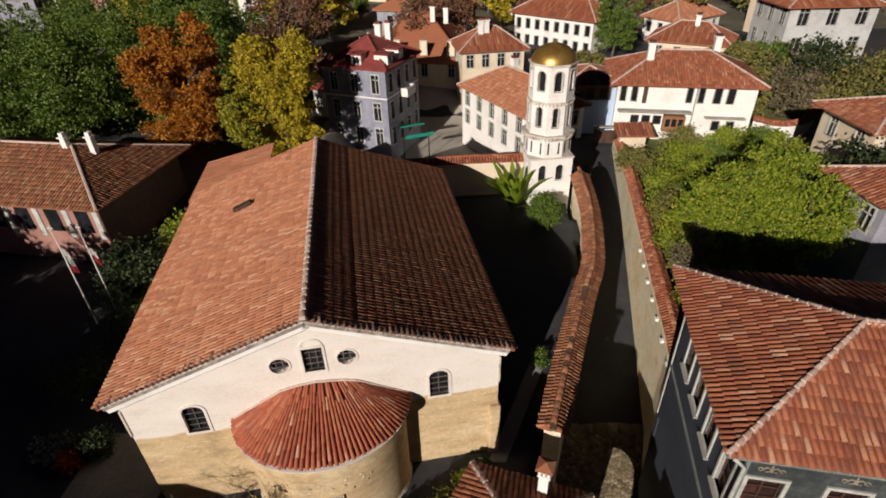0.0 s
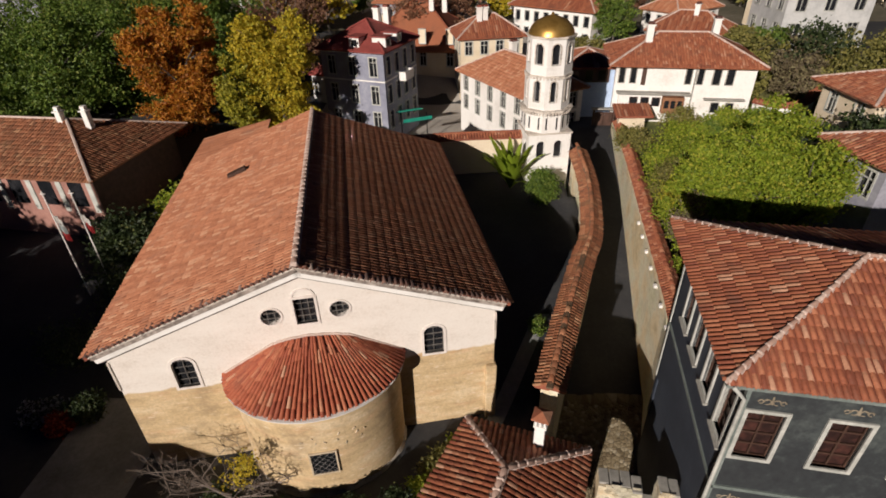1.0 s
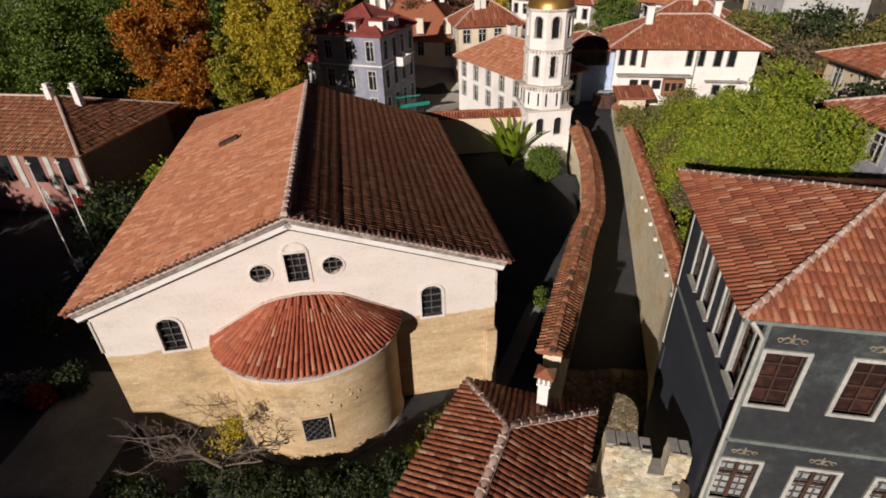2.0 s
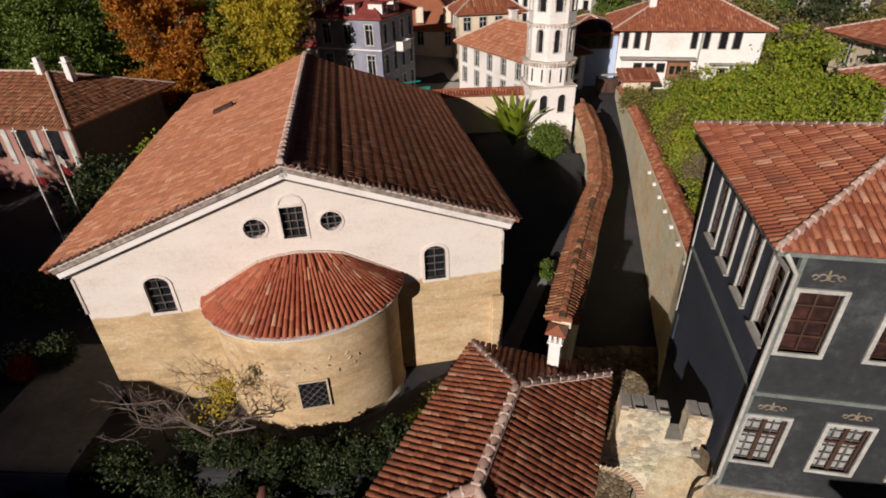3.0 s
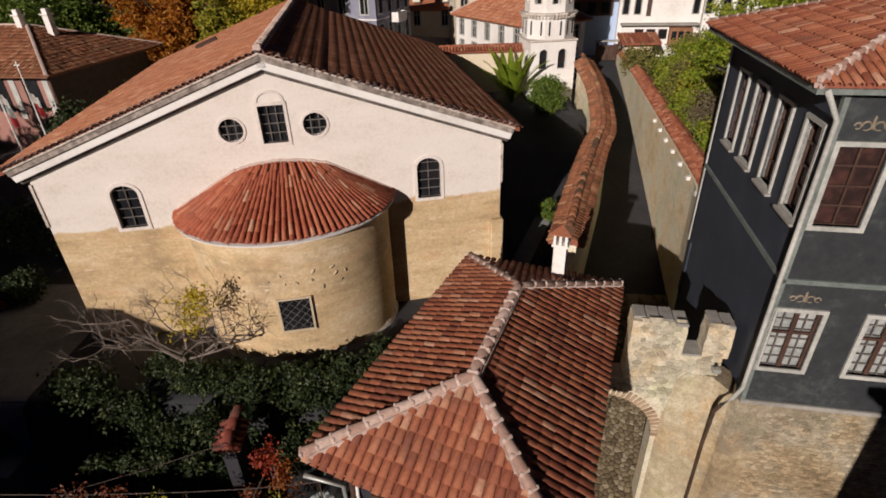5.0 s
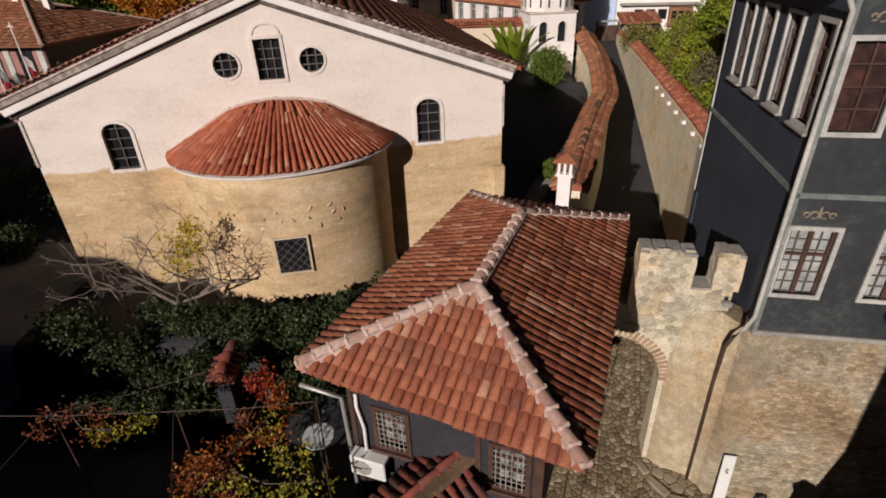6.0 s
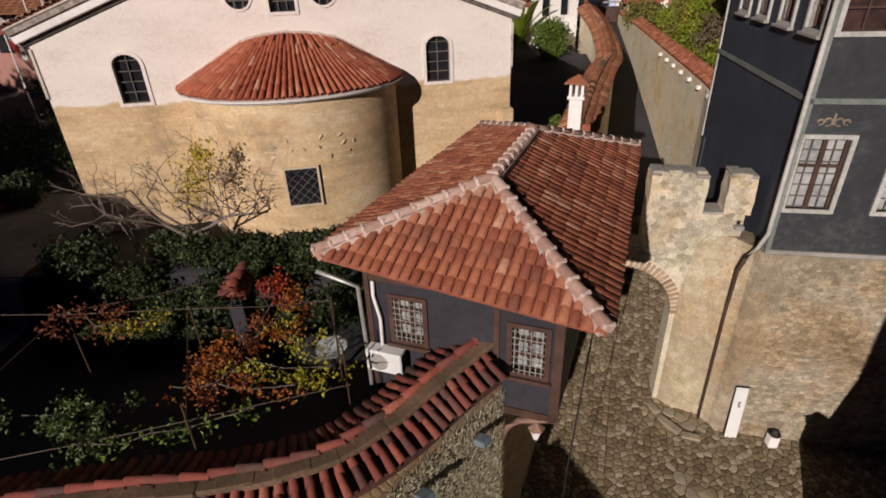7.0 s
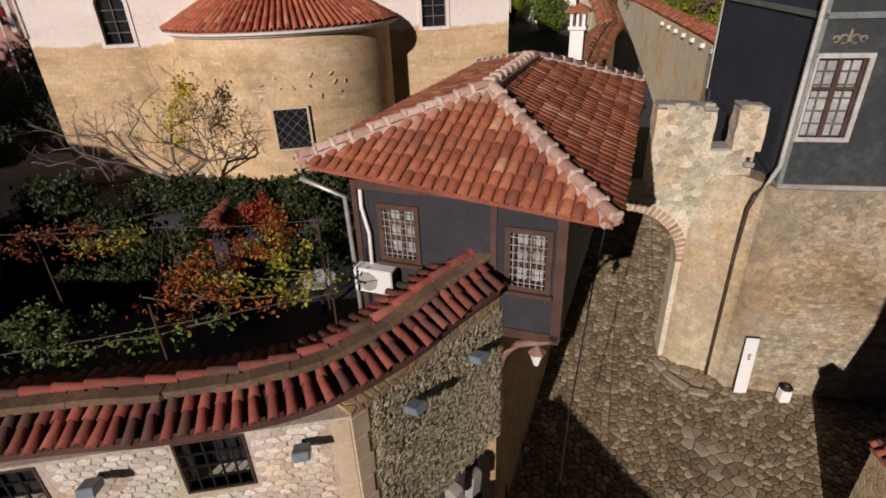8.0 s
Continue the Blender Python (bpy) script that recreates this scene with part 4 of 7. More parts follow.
# ---- gatehouse ----
def build_gatehouse():
    g = thing("gatehouse", "dark plastered gatehouse with hipped red tile roof jutting over the street", "house", (1.0, 7.5, 5.5))
    FL, FR, BR, BL = (-1.87, 5.37), (1.6, 4.27), (3.75, 10.35), (0.35, 11.75)
    z0, z1 = 5.55, 8.15
    m = wall_frame(FL, FR)
    L = math.hypot(FR[0] - FL[0], FR[1] - FL[1])
    w1, w2 = (0.55, 1.13, 6.78, 7.68), (2.78, 3.36, 6.56, 7.52)
    front = part("front_wall", plate(loop_rect(0, L, z0, z1), [loop_rect(*w) for w in (w1, w2)], 0.3, m), M_CHAR, g)
    for w in (w1, w2):
        window(g, m, *w, 0.09, 0.04, M_WOOD, 2, 3, M_WOOD, M_LACE, "barred_window", 0, 0, True)
        for i in range(6):
            u = w[0] + (w[1] - w[0]) * (i + 0.5) / 6
            part("window_bar", boxes(((u - 0.007, -0.06, w[2]), (u + 0.007, -0.045, w[3])), m=m), M_CAP, g)
        for j in range(7):
            z = w[2] + (w[3] - w[2]) * (j + 0.5) / 7
            part("window_bar", boxes(((w[0], -0.045, z - 0.006), (w[1], -0.033, z + 0.006)), m=m), M_CAP, g)
    bm = boxes(((L - 0.14, -0.035, z0), (L + 0.02, 0.1, z1)), ((0, -0.03, z0), (0.1, 0.1, z1)), ((2.1, -0.035, z0 - 0.02), (L, 0.1, z0 + 0.12)), ((2.45, -0.03, z0 + 0.1), (2.55, 0.1, z1)), ((0, -0.02, z1 - 0.16), (L, 0.1, z1)), m=m)
    part("timber_frame", bm, M_WOOD, g)
    for a, b in ((FR, BR), (BR, BL), (BL, FL)):
        mm = wall_frame(a, b)
        LL = math.hypot(b[0] - a[0], b[1] - a[1])
        part("side_wall", plate(loop_rect(0.3, LL, z0 if a == FR else 4.2, z1), (), 0.3, mm), M_CHAR, g)
    # curved bracket below the overhang
    fr = wall_frame(FL, FR)
    for v in (0.1, 1.6):
        bm = tube(bmesh.new(), [fr @ Vector((L - 1.05, v, 4.5)), fr @ Vector((L - 0.95, v, 4.95)), fr @ Vector((L - 0.7, v, 5.3)), fr @ Vector((L - 0.1, v, 5.5))], 0.09, 0.09, 6)
        part("bracket", bm, M_BRACKET, g, "curved plastered bracket", smooth=True)
    part("floor_slab", plate(loop_rect(0, L, z0 - 0.1, z0 + 0.02), (), 6.2, m, 0.02), M_WOOD, g)
    # roof
    c = [(-2.74, 5.55, 8.42), (2.10, 3.68, 8.06), (4.66, 11.36, 8.44), (0.50, 12.25, 8.82)]
    a0, a1 = (0.53, 6.80, 9.30), (1.69, 9.95, 9.34)
    for i, s in enumerate(hip_corners(c, a0, a1)):
        if i == 2:
            s = [c[2], c[3], a1]
        r = deck(g, s, None, 0.12)
        slope_tiles(r, s, M_TILE, (0.2, 4.5), 300 if i != 2 else 60, 0.195, 0.31, 20 + i, 0.85, 0, 0.174 if i == 1 else 0.164, 0.034 if i == 1 else 0.062, 0.010 if i == 1 else 0.022)
    ridge_tiles(g, c[0], a0, M_RIDGE, 0.22, 0.11, 0.33)
    ridge_tiles(g, c[1], a0, M_RIDGE, 0.22, 0.11, 0.33)
    ridge_tiles(g, a0, a1, M_RIDGE, 0.24, 0.12, 0.36)
    ridge_tiles(g, c[2], a1, M_RIDGE, 0.2, 0.1, 0.33)
    ridge_tiles(g, c[3], a1, M_RIDGE, 0.2, 0.1, 0.33)
    # base under the overhang, towards the street
    part("base_wall", plate(loop_rect(-0.3, 7.2, -1.0, 5.45), (), 0.5, wall_frame((0.7, 4.9), (3.05, 11.5))), M_STONE, g)
    # chimney
    ch = part("chimney", boxes(((-0.17, -0.17, 8.2), (0.17, 0.17, 9.75)), ((-0.22, -0.22, 9.75), (0.22, 0.22, 9.83)), m=pose(2.93, 11.35, 0, 0, 0, -19), bevel=0.01), M_WHITE, g, "slim white chimney with tiled cap")
    bm = boxes(*[((x - 0.035, y - 0.035, 9.82), (x + 0.035, y + 0.035, 10.16)) for x in (-0.15, 0.0, 0.15) for y in (-0.15, 0.15)], ((-0.21, -0.21, 10.14), (0.21, 0.21, 10.2)), m=pose(2.93, 11.35, 0, 0, 0, -19))
    part("chimney_pot", bm, M_WHITE, ch)
    M = pose(2.93, 11.35, 0, 0, 0, -19)
    cc = [M @ Vector(p) for p in ((-0.3, -0.3, 10.18), (0.3, -0.3, 10.18), (0.3, 0.3, 10.18), (-0.3, 0.3, 10.18))]
    top = M @ Vector((0, 0, 10.36))
    for i in range(4):
        s = [cc[i], cc[(i + 1) % 4], top]
        deck(ch, s, M_TILE, 0.03, "cap_slope")
    # gutter and pipes
    bm = bmesh.new()
    tube(bm, [m @ Vector((-0.75, -0.35, 8.22)), m @ Vector((-0.1, -0.08, 7.85)), m @ Vector((-0.06, -0.08, 6.3)), m @ Vector((-0.06, -0.08, 4.8))], 0.045, 0.045, 8)
    part("downpipe", bm, M_METAL, g, smooth=True)
    bm = bmesh.new()
    tube(bm, [m @ Vector((0.2, -0.06, 8.0)), m @ Vector((0.2, -0.08, 7.7)), m @ Vector((0.3, -0.08, 7.2)), m @ Vector((0.28, -0.08, 6.3))], 0.035, 0.035, 8)
    part("white_pipe", bm, M_WHITE, g, "white plastic conduit", smooth=True)
    return m, L


GH_M, GH_L = build_gatehouse()


# ---- house beyond the gate ----
HM = wall_frame((7.5, 9.1), (8.647, 8.935))


def hw(u, v, z):
    return HM @ Vector((u, v, z))


def build_grey_house():
    h = thing("town_house", "grey-green timber town house with white window casings and hipped roof", "house", (11, 12, 0))
    W, D = 9.0, 7.2
    lows = [(0.10 + 1.93 * i, 1.06 + 1.93 * i, 7.55, 9.25) for i in range(4)]
    ups = [(0.16 + 1.93 * i, 1.06 + 1.93 * i, 11.48, 13.22) for i in range(4)]
    part("front_wall", plate(loop_rect(0, W, 6.4, 14.35), [loop_rect(*w) for w in lows + ups], 0.35, HM), M_SLATE, h)
    for w in lows:
        win = window(h, HM, *w, 0.10, 0.05, M_TRIM, 4, 6, M_BAR, M_LACE, "casement_window", sill=False, bar=0.012)
        c, zt = (w[0] + w[1]) / 2, w[2] + 0.62 * (w[3] - w[2])
        part("mullion", boxes(((c - 0.05, 0.05, w[2]), (c + 0.05, 0.088, w[3])), ((w[0], 0.05, w[2]), (w[0] + 0.06, 0.088, w[3])), ((w[1] - 0.06, 0.05, w[2]), (w[1], 0.088, w[3])), ((w[0] + 0.062, 0.052, zt - 0.035), (c - 0.052, 0.086, zt + 0.035)), ((c + 0.052, 0.052, zt - 0.035), (w[1] - 0.062, 0.086, zt + 0.035)), m=HM), M_WOOD, win, "dark brown window cross")
    for w in ups:
        window(h, HM, *w, 0.10, 0.05, M_TRIM, 2, 4, M_WOOD, M_CURTAIN, "tall_window", sill=False, bar=0.022)
    # ornaments above the windows
    for z, ws in ((9.62, lows), (13.62, ups)):
        for w in ws:
            c = (w[0] + w[1]) / 2
            bm = bmesh.new()
            for s in (-1, 1):
                for r0, du in ((0.085, 0.11), (0.06, 0.26)):
                    P = [HM @ Vector((c + s * (du + r0 * math.cos(t)), -0.012, z + r0 * math.sin(t))) for t in np.linspace(0, 5.2, 9)]
                    tube(bm, P, 0.024, 0.014, 4)
            tube(bm, [HM @ Vector((c, -0.012, z - 0.05)), HM @ Vector((c, -0.012, z + 0.2))], 0.05, 0.02, 4)
            part("painted_scroll", bm, M_SCROLL, h, "ochre painted scroll")
    # floor band, corner boards, plinth ledge
    part("floor_band", boxes(((-0.04, -0.05, 10.02), (W, 0.0, 10.14)), ((-0.05, -0.04, 10.02), (0.0, D, 10.14)), m=HM), M_TRIM_GREEN, h)
    part("corner_board", boxes(((-0.05, -0.05, 6.4), (0.05, 0.0, 14.3)), ((-0.05, 0.0, 6.4), (0.0, 0.08, 14.3)), m=HM), M_TRIM_GREEN, h)
    part("plinth_ledge", boxes(((-0.05, -0.07, 6.30), (W, 0.3, 6.42)), m=HM, bevel=0.02), M_CAP, h)
    # left side
    S = wall_frame(hw(0, D, 0), hw(0, 0, 0))
    sides = [(D - v - 0.38, D - v + 0.38, 11.45, 13.45) for v in (0.75, 2.35, 3.95, 5.5)]
    part("side_wall", plate([(0, 7.3), (D - 0.36, 6.4), (D - 0.36, 14.35), (0, 14.35)], [loop_rect(*w) for w in sides if w[1] < D - 0.36], 0.35, S), M_SIDE_SHADE, h)
    for w in sides:
        if w[1] < D - 0.3:
            window(h, S, *w, 0.09, 0.06, M_TRIM, 1, 4, M_WOOD, M_CURTAIN, "side_window", sill_mat=M_CAP)
    part("side_edge", boxes(((-0.04, -0.04, 7.2), (0.06, 0.02, 14.3)), m=S), M_TRIM, h)
    for a, b in ((hw(W, 0, 0), hw(W, D, 0)), (hw(W, D, 0), hw(0, D, 0))):
        mm = wall_frame(a, b)
        part("rear_wall", plate(loop_rect(0.36, (b - a).length, 5.0, 14.35), (), 0.3, mm), M_SIDE_SHADE, h)
    # eaves
    e = [hw(-0.70, -0.36, 14.48), hw(W + 0.6, -0.36, 14.48), hw(W + 0.6, D + 0.5, 14.48), hw(-0.70, D + 0.5, 14.48)]
    a0, a1 = hw(3.45, 3.67, 15.84), hw(W - 3.4, 3.67, 15.84)
    for i, s in enumerate([[e[3], e[0], a0], [e[0], e[1], a1, a0], [e[1], e[2], a1], [e[2], e[3], a0, a1]]):
        r = deck(h, s, None, 0.1)
        if i < 2:
            slope_tiles(r, s, M_TILE, (7.0, 9.0), 300, 0.175, 0.38, 40 + i, 0.6, 0, 0.128, 0.068)
        else:
            slope_rolls(r, s, M_TILE)
    ridge_tiles(h, e[0], a0, M_RIDGE, 0.13, 0.075, 0.3)
    ridge_tiles(h, e[3], a0, M_RIDGE, 0.13, 0.075, 0.3)
    ridge_tiles(h, a0, a1, M_RIDGE, 0.13, 0.075, 0.3)
    part("soffit", boxes(((-0.66, -0.32, 14.30), (W + 0.5, D + 0.4, 14.36)), m=HM), M_TRIM_GREEN, h)
    part("fascia", boxes(((-0.70, -0.36, 14.28), (W + 0.5, -0.32, 14.40)), ((-0.70, -0.32, 14.28), (-0.66, D + 0.4, 14.40)), m=HM), M_TRIM_GREEN, h)
    # eave gutter and corner downpipe
    bm = bmesh.new()
    tube(bm, [hw(-0.55, -0.42, 14.36), hw(-0.10, -0.14, 13.75), hw(-0.12, -0.12, 10.3), hw(-0.12, -0.12, 6.9), hw(-0.25, -0.12, 6.5), hw(-0.42, 0.02, 6.1)], 0.055, 0.055, 8)
    part("downpipe", bm, M_TRIM, h, smooth=True)
    bm = bmesh.new()
    tube(bm, [hw(-0.42, 0.02, 6.1), hw(-0.44, 0.26, 5.6), hw(-0.42, 0.40, 4.2), hw(-0.38, 0.42, 0.1)], 0.05, 0.05, 8)
    part("lower_downpipe", bm, M_RUST, h, "rusty brown downpipe", smooth=True)
    # rubble storey below
    low = [(6.05, 10.75), (6.08, 10.25), (6.28, 9.98), (6.7, 9.82), (7.15, 9.66), (7.40, 9.36)]
    top = [(6.05, 10.75), (6.08, 10.32), (6.28, 10.22), (6.7, 10.14), (7.15, 10.0), (7.42, 9.42)]
    fr = [tuple(hw(u, -0.02, 0).xy) for u in (0.0, 9.0)]
    back = [tuple(hw(u, 0.9, 0).xy) for u in (9.0, 0.3)]
    tail = fr + back + [(7.4, 10.75)]
    bm = bmesh.new()
    rings = [[bm.verts.new((x, y, z)) for x, y in plan + tail] for plan, z in ((low, -2.0), (low, 4.3), (top, 6.28))]
    n = len(rings[0])
    for A, B in zip(rings, rings[1:]):
        for i in range(n):
            j = (i + 1) % n
            bm.faces.new((A[i], A[j], B[j], B[i])).smooth = True
    bm.faces.new(rings[-1])
    bmesh.ops.recalc_face_normals(bm, faces=bm.faces)
    for f in bm.faces:
        f.material_index = 1 if f.calc_center_median().x < 7.43 else 0
    storey = part("stone_storey", bm, M_BASE, h, "weathered olive-ochre rubble ground storey")
    storey.data.materials.append(M_PIER)
    rubble_face(storey, HM @ pose(0, -0.02, 0), lambda u, z: 0.55 < u < 6.0 and z < 6.2, 0.5, 6.0, -0.8, 6.2, 0.19, 0.115, M_RUBBLE_BASE, 51, (1.2, 3.5), 170, 0.9, 0.022)
    # the shade-tinted colour darkens the foundation as well
    part("side_foundation", plate([(0, 1.0), (D - 0.8, 0.0), (D - 0.8, 6.4), (0, 7.3)], (), 0.4, S, 0.05), M_SIDE_SHADE, h)


build_grey_house()


# ---- gate wall ----
def build_gate():
    gw = thing("gate_wall", "rubble fortress wall with arched gateway and battlements", "gate", (5.0, 10.4, 0))
    m = wall_frame((2.6, 10.70), (7.45, 10.05))
    X = lambda x: (x - 2.6) / math.cos(math.atan2(0.65, 4.85))
    hole = loop_arch(X(2.95), X(5.95), -0.9, 5.2, 1.55, 14)
    part("wall", plate([(X(2.7), -1.0), (X(7.3), -1.0), (X(7.3), 6.92), (X(4.86), 6.92), (X(4.86), 5.82), (X(2.7), 5.82)], [hole], 0.62, m), M_GATE, gw)
    ac, ah = (X(2.95) + X(5.95)) / 2, (X(5.95) - X(2.95)) / 2

    def laid(u, z):
        if ((u - ac) / (ah + 0.33)) ** 2 + (max(0.0, z - 3.65) / 1.88) ** 2 < 1 or u > X(7.36) or z < 3.2:
            return False
        if z > 5.75 and u < X(4.9):
            return False
        return z < 6.88 or X(4.9) < u < X(6.21) or X(6.8) < u
    rubble_face(gw, m, laid, X(2.7), X(7.4), 3.2, 7.88, 0.22, 0.155, M_RUBBLE_GATE, 52, (X(6), 6.5), 300, 0.88, 0.026)
    rnd = random.Random(2)
    for a, b in ((4.86, 6.25), (6.76, 7.42)):
        bm = boxes(((X(a), -0.003, 6.9), (X(b), 0.6, 7.93)), m=m)
        bmesh.ops.subdivide_edges(bm, edges=list(bm.edges), cuts=4, use_grid_fill=True)
        for v in bm.verts:
            if v.co.z > 7.0:
                v.co += Vector((noise.noise(v.co * 3.1), noise.noise(v.co * 3.1 + Vector((5, 0, 0))), noise.noise(v.co * 2.7 + Vector((0, 9, 0))))) * 0.045
        mer = part("merlon", bm, M_GATE, gw)
        n = 4 if b - a > 1 else 2
        for k in range(n):
            u0, u1 = X(a) + (X(b) - X(a)) * k / n, X(a) + (X(b) - X(a)) * (k + 1) / n
            dz = rnd.uniform(-0.03, 0.02)
            part("cap_stone", boxes(((u0 + 0.012, -0.03 + rnd.uniform(-0.03, 0.02), 7.93 + dz), (u1 - 0.012, 0.6 + rnd.uniform(-0.03, 0.03), 8.02 + dz)), m=m @ pose(0, 0, 0, rnd.uniform(-0.6, 0.6), 0, 0), bevel=0.025), M_CAP, mer, "rough grey cap slab")
    part("crenel_sill", boxes(((X(6.25), -0.02, 6.9), (X(6.76), 0.6, 6.97)), m=m), M_CAP, gw)
    part("ledge", boxes(((X(2.7), -0.05, 5.82), (X(4.86), 0.6, 5.90)), m=m, bevel=0.02), M_LIME_STONE, gw)
    # brick ring of the arch
    pts, faces = np.array([(-0.5, -0.5, -0.5), (0.5, -0.5, -0.5), (0.5, 0.5, -0.5), (-0.5, 0.5, -0.5), (-0.5, -0.5, 0.5), (0.5, -0.5, 0.5), (0.5, 0.5, 0.5), (-0.5, 0.5, 0.5)]), [(0, 3, 2, 1), (4, 5, 6, 7), (0, 1, 5, 4), (1, 2, 6, 5), (2, 3, 7, 6), (3, 0, 4, 7)]
    rnd = random.Random(2)
    outp = []
    cu, h, rise, zc = (X(2.95) + X(5.95)) / 2, (X(5.95) - X(2.95)) / 2, 1.55, 3.65
    for k in range(34):
        t = math.pi * (k + 0.5) / 34
        outp.append(m @ pose(cu + (h + 0.14) * math.cos(t), 0.1, zc + (rise + 0.14) * math.sin(t), 0, -math.degrees(t), 0) @ Matrix.Diagonal((0.3, 0.26 + rnd.uniform(0, 0.03), 0.085, 1)))
    pieces("arch_brick", pts, faces, outp, M_ARCHBRICK, gw, (5, 10), 60, False)
    lamp = thing("wall_lamp", "small white metal floodlight on the battlement", "lamp", tuple(m @ Vector((X(7.16), -0.1, 6.6))))
    part("housing", boxes(((X(7.05), -0.26, 6.55), (X(7.27), -0.08, 6.68)), m=m, bevel=0.02), M_METAL, lamp)
    part("bracket", boxes(((X(7.13), -0.1, 6.6), (X(7.19), 0.0, 6.75)), m=m), M_IRON, lamp)


M_ARCHBRICK = tile_material("arch_brick", [(0.0, (0.30, 0.20, 0.13)), (0.5, (0.44, 0.31, 0.20)), (1.0, (0.55, 0.43, 0.30))], (0.35, 0.28, 0.19), 0.5)
build_gate()


# ---- walls with tiled coping ----
def smooth_line(line, step):
    """A smooth curve through the points, cut into even steps."""
    P = [Vector(p) for p in line]
    P = [P[0] * 2 - P[1]] + P + [P[-1] * 2 - P[-2]]
    fine = []
    for a, b, c, d in zip(P, P[1:], P[2:], P[3:]):
        for k in range(24):
            t = k / 24
            fine.append(0.5 * ((2 * b) + (c - a) * t + (2 * a - 5 * b + 4 * c - d) * t * t + (3 * b - a - 3 * c + d) * t ** 3))
    fine.append(P[-2])
    out, need = [fine[0]], step
    for a, b in zip(fine, fine[1:]):
        L = (b - a).length
        while need <= L:
            out.append(a.lerp(b, need / L))
            need += step
        need -= L
    return out


def coping(parent, line, half, rise, mat, near=None, limit=300, sides=(-1, 1), pitch=0.2, seed=3, mortar=None, ridge_w=0.26, courses=2, band=0.0, shift=0.0):
    """Tiles laid across a wall's top on both sides of a ridge; line: (x, y, z of the ridge)."""
    rnd = random.Random(seed)
    L = math.hypot(half, rise)
    pts, faces = tile_arrays(pitch * 0.74, L * (0.6 if courses == 2 else 1.0), 0.08, 6, 0.8)
    ptsr, facesr = tile_arrays(ridge_w, 0.42, 0.11, 6, 0.9)
    C = smooth_line(line, pitch)
    out, rid = [], []
    bm, bb = bmesh.new(), bmesh.new()
    rows = []
    for i, p in enumerate(C):
        s = (C[min(i + 1, len(C) - 1)] - C[max(i - 1, 0)]).normalized()
        side = s.cross(Vector((0, 0, 1))).normalized()
        ends = []
        for sg in (-1, 1):
            dn = (side * sg * half - Vector((0, 0, rise))).normalized()
            up = -dn
            u = up.cross(Vector((0, 0, 1))).normalized()
            nn = u.cross(up)
            ends.append(p + dn * L * 0.97)
            for r in range(courses):
                o = p + dn * (L - r * L * 0.48 + rnd.uniform(-0.03, 0.03)) + nn * (0.025 + rnd.uniform(0, 0.012))
                m = Matrix(((u.x, up.x, nn.x, o.x), (u.y, up.y, nn.y, o.y), (u.z, up.z, nn.z, o.z), (0, 0, 0, 1)))
                out.append(m @ Matrix.Rotation(rnd.uniform(-0.07, 0.07), 4, "Z"))
        rows.append([bm.verts.new(v) for v in (ends[0], p, ends[1], ends[1] - Vector((0, 0, 0.09)), ends[0] - Vector((0, 0, 0.09)))])
        if i % 2 == 0:
            nn = side.cross(s)
            o = p + nn * (0.03 + (0.03 if band else 0)) - side * shift
            m = Matrix(((side.x, s.x, nn.x, o.x), (side.y, s.y, nn.y, o.y), (side.z, s.z, nn.z, o.z), (0, 0, 0, 1)))
            if not band or shift or rnd.random() < 0.85:
                rid.append(m.copy() @ Matrix.Rotation(rnd.uniform(-0.05, 0.05), 4, "Z"))
            if band:
                m.translation = p + nn * 0.045 + side * shift
                box(bb, (-band / 2 - rnd.uniform(0, 0.04), -pitch * 1.5, -0.06), (band / 2 + rnd.uniform(0, 0.04), pitch * 1.5, 0.05 + rnd.uniform(0, 0.012)), m @ Matrix.Rotation(rnd.uniform(-0.02, 0.02), 4, "Z"), 0.035)
    for A, B in zip(rows, rows[1:]):
        for k in range(5):
            bm.faces.new((A[k], A[(k + 1) % 5], B[(k + 1) % 5], B[k]))
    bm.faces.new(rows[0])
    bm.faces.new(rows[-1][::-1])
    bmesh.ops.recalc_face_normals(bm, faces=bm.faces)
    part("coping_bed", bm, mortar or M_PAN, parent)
    if band:
        part("ridge_bed", bb, M_MOSS, parent, "mossy ochre ridge mortar")
    else:
        bb.free()
    pieces("tile", pts, faces, out, mat, parent, near, limit)
    pieces("ridge_tile", ptsr, facesr, rid, mat, parent, near, 60 if near else 0)


def thick_line(line, half, z0, top):
    """A wall along a plan line, of one thickness, from z0 (a function of y) up to each point's own height less top."""
    bm = bmesh.new()
    rows = []
    for i, p in enumerate(line):
        a, b = Vector(line[max(0, i - 1)]), Vector(line[min(len(line) - 1, i + 1)])
        n = Vector((-(b - a).y, (b - a).x, 0)).normalized() * half
        p = Vector(p)
        rows.append([bm.verts.new(v) for v in (Vector((p.x, p.y, z0(p.y))) + n, Vector((p.x, p.y, z0(p.y))) - n, p - n - Vector((0, 0, top)), p + n - Vector((0, 0, top)))])
    for A, B in zip(rows, rows[1:]):
        for k in range(4):
            bm.faces.new((A[k], A[(k + 1) % 4], B[(k + 1) % 4], B[k]))
    bm.faces.new(rows[0])
    bm.faces.new(rows[-1][::-1])
    bmesh.ops.recalc_face_normals(bm, faces=bm.faces)
    return bm


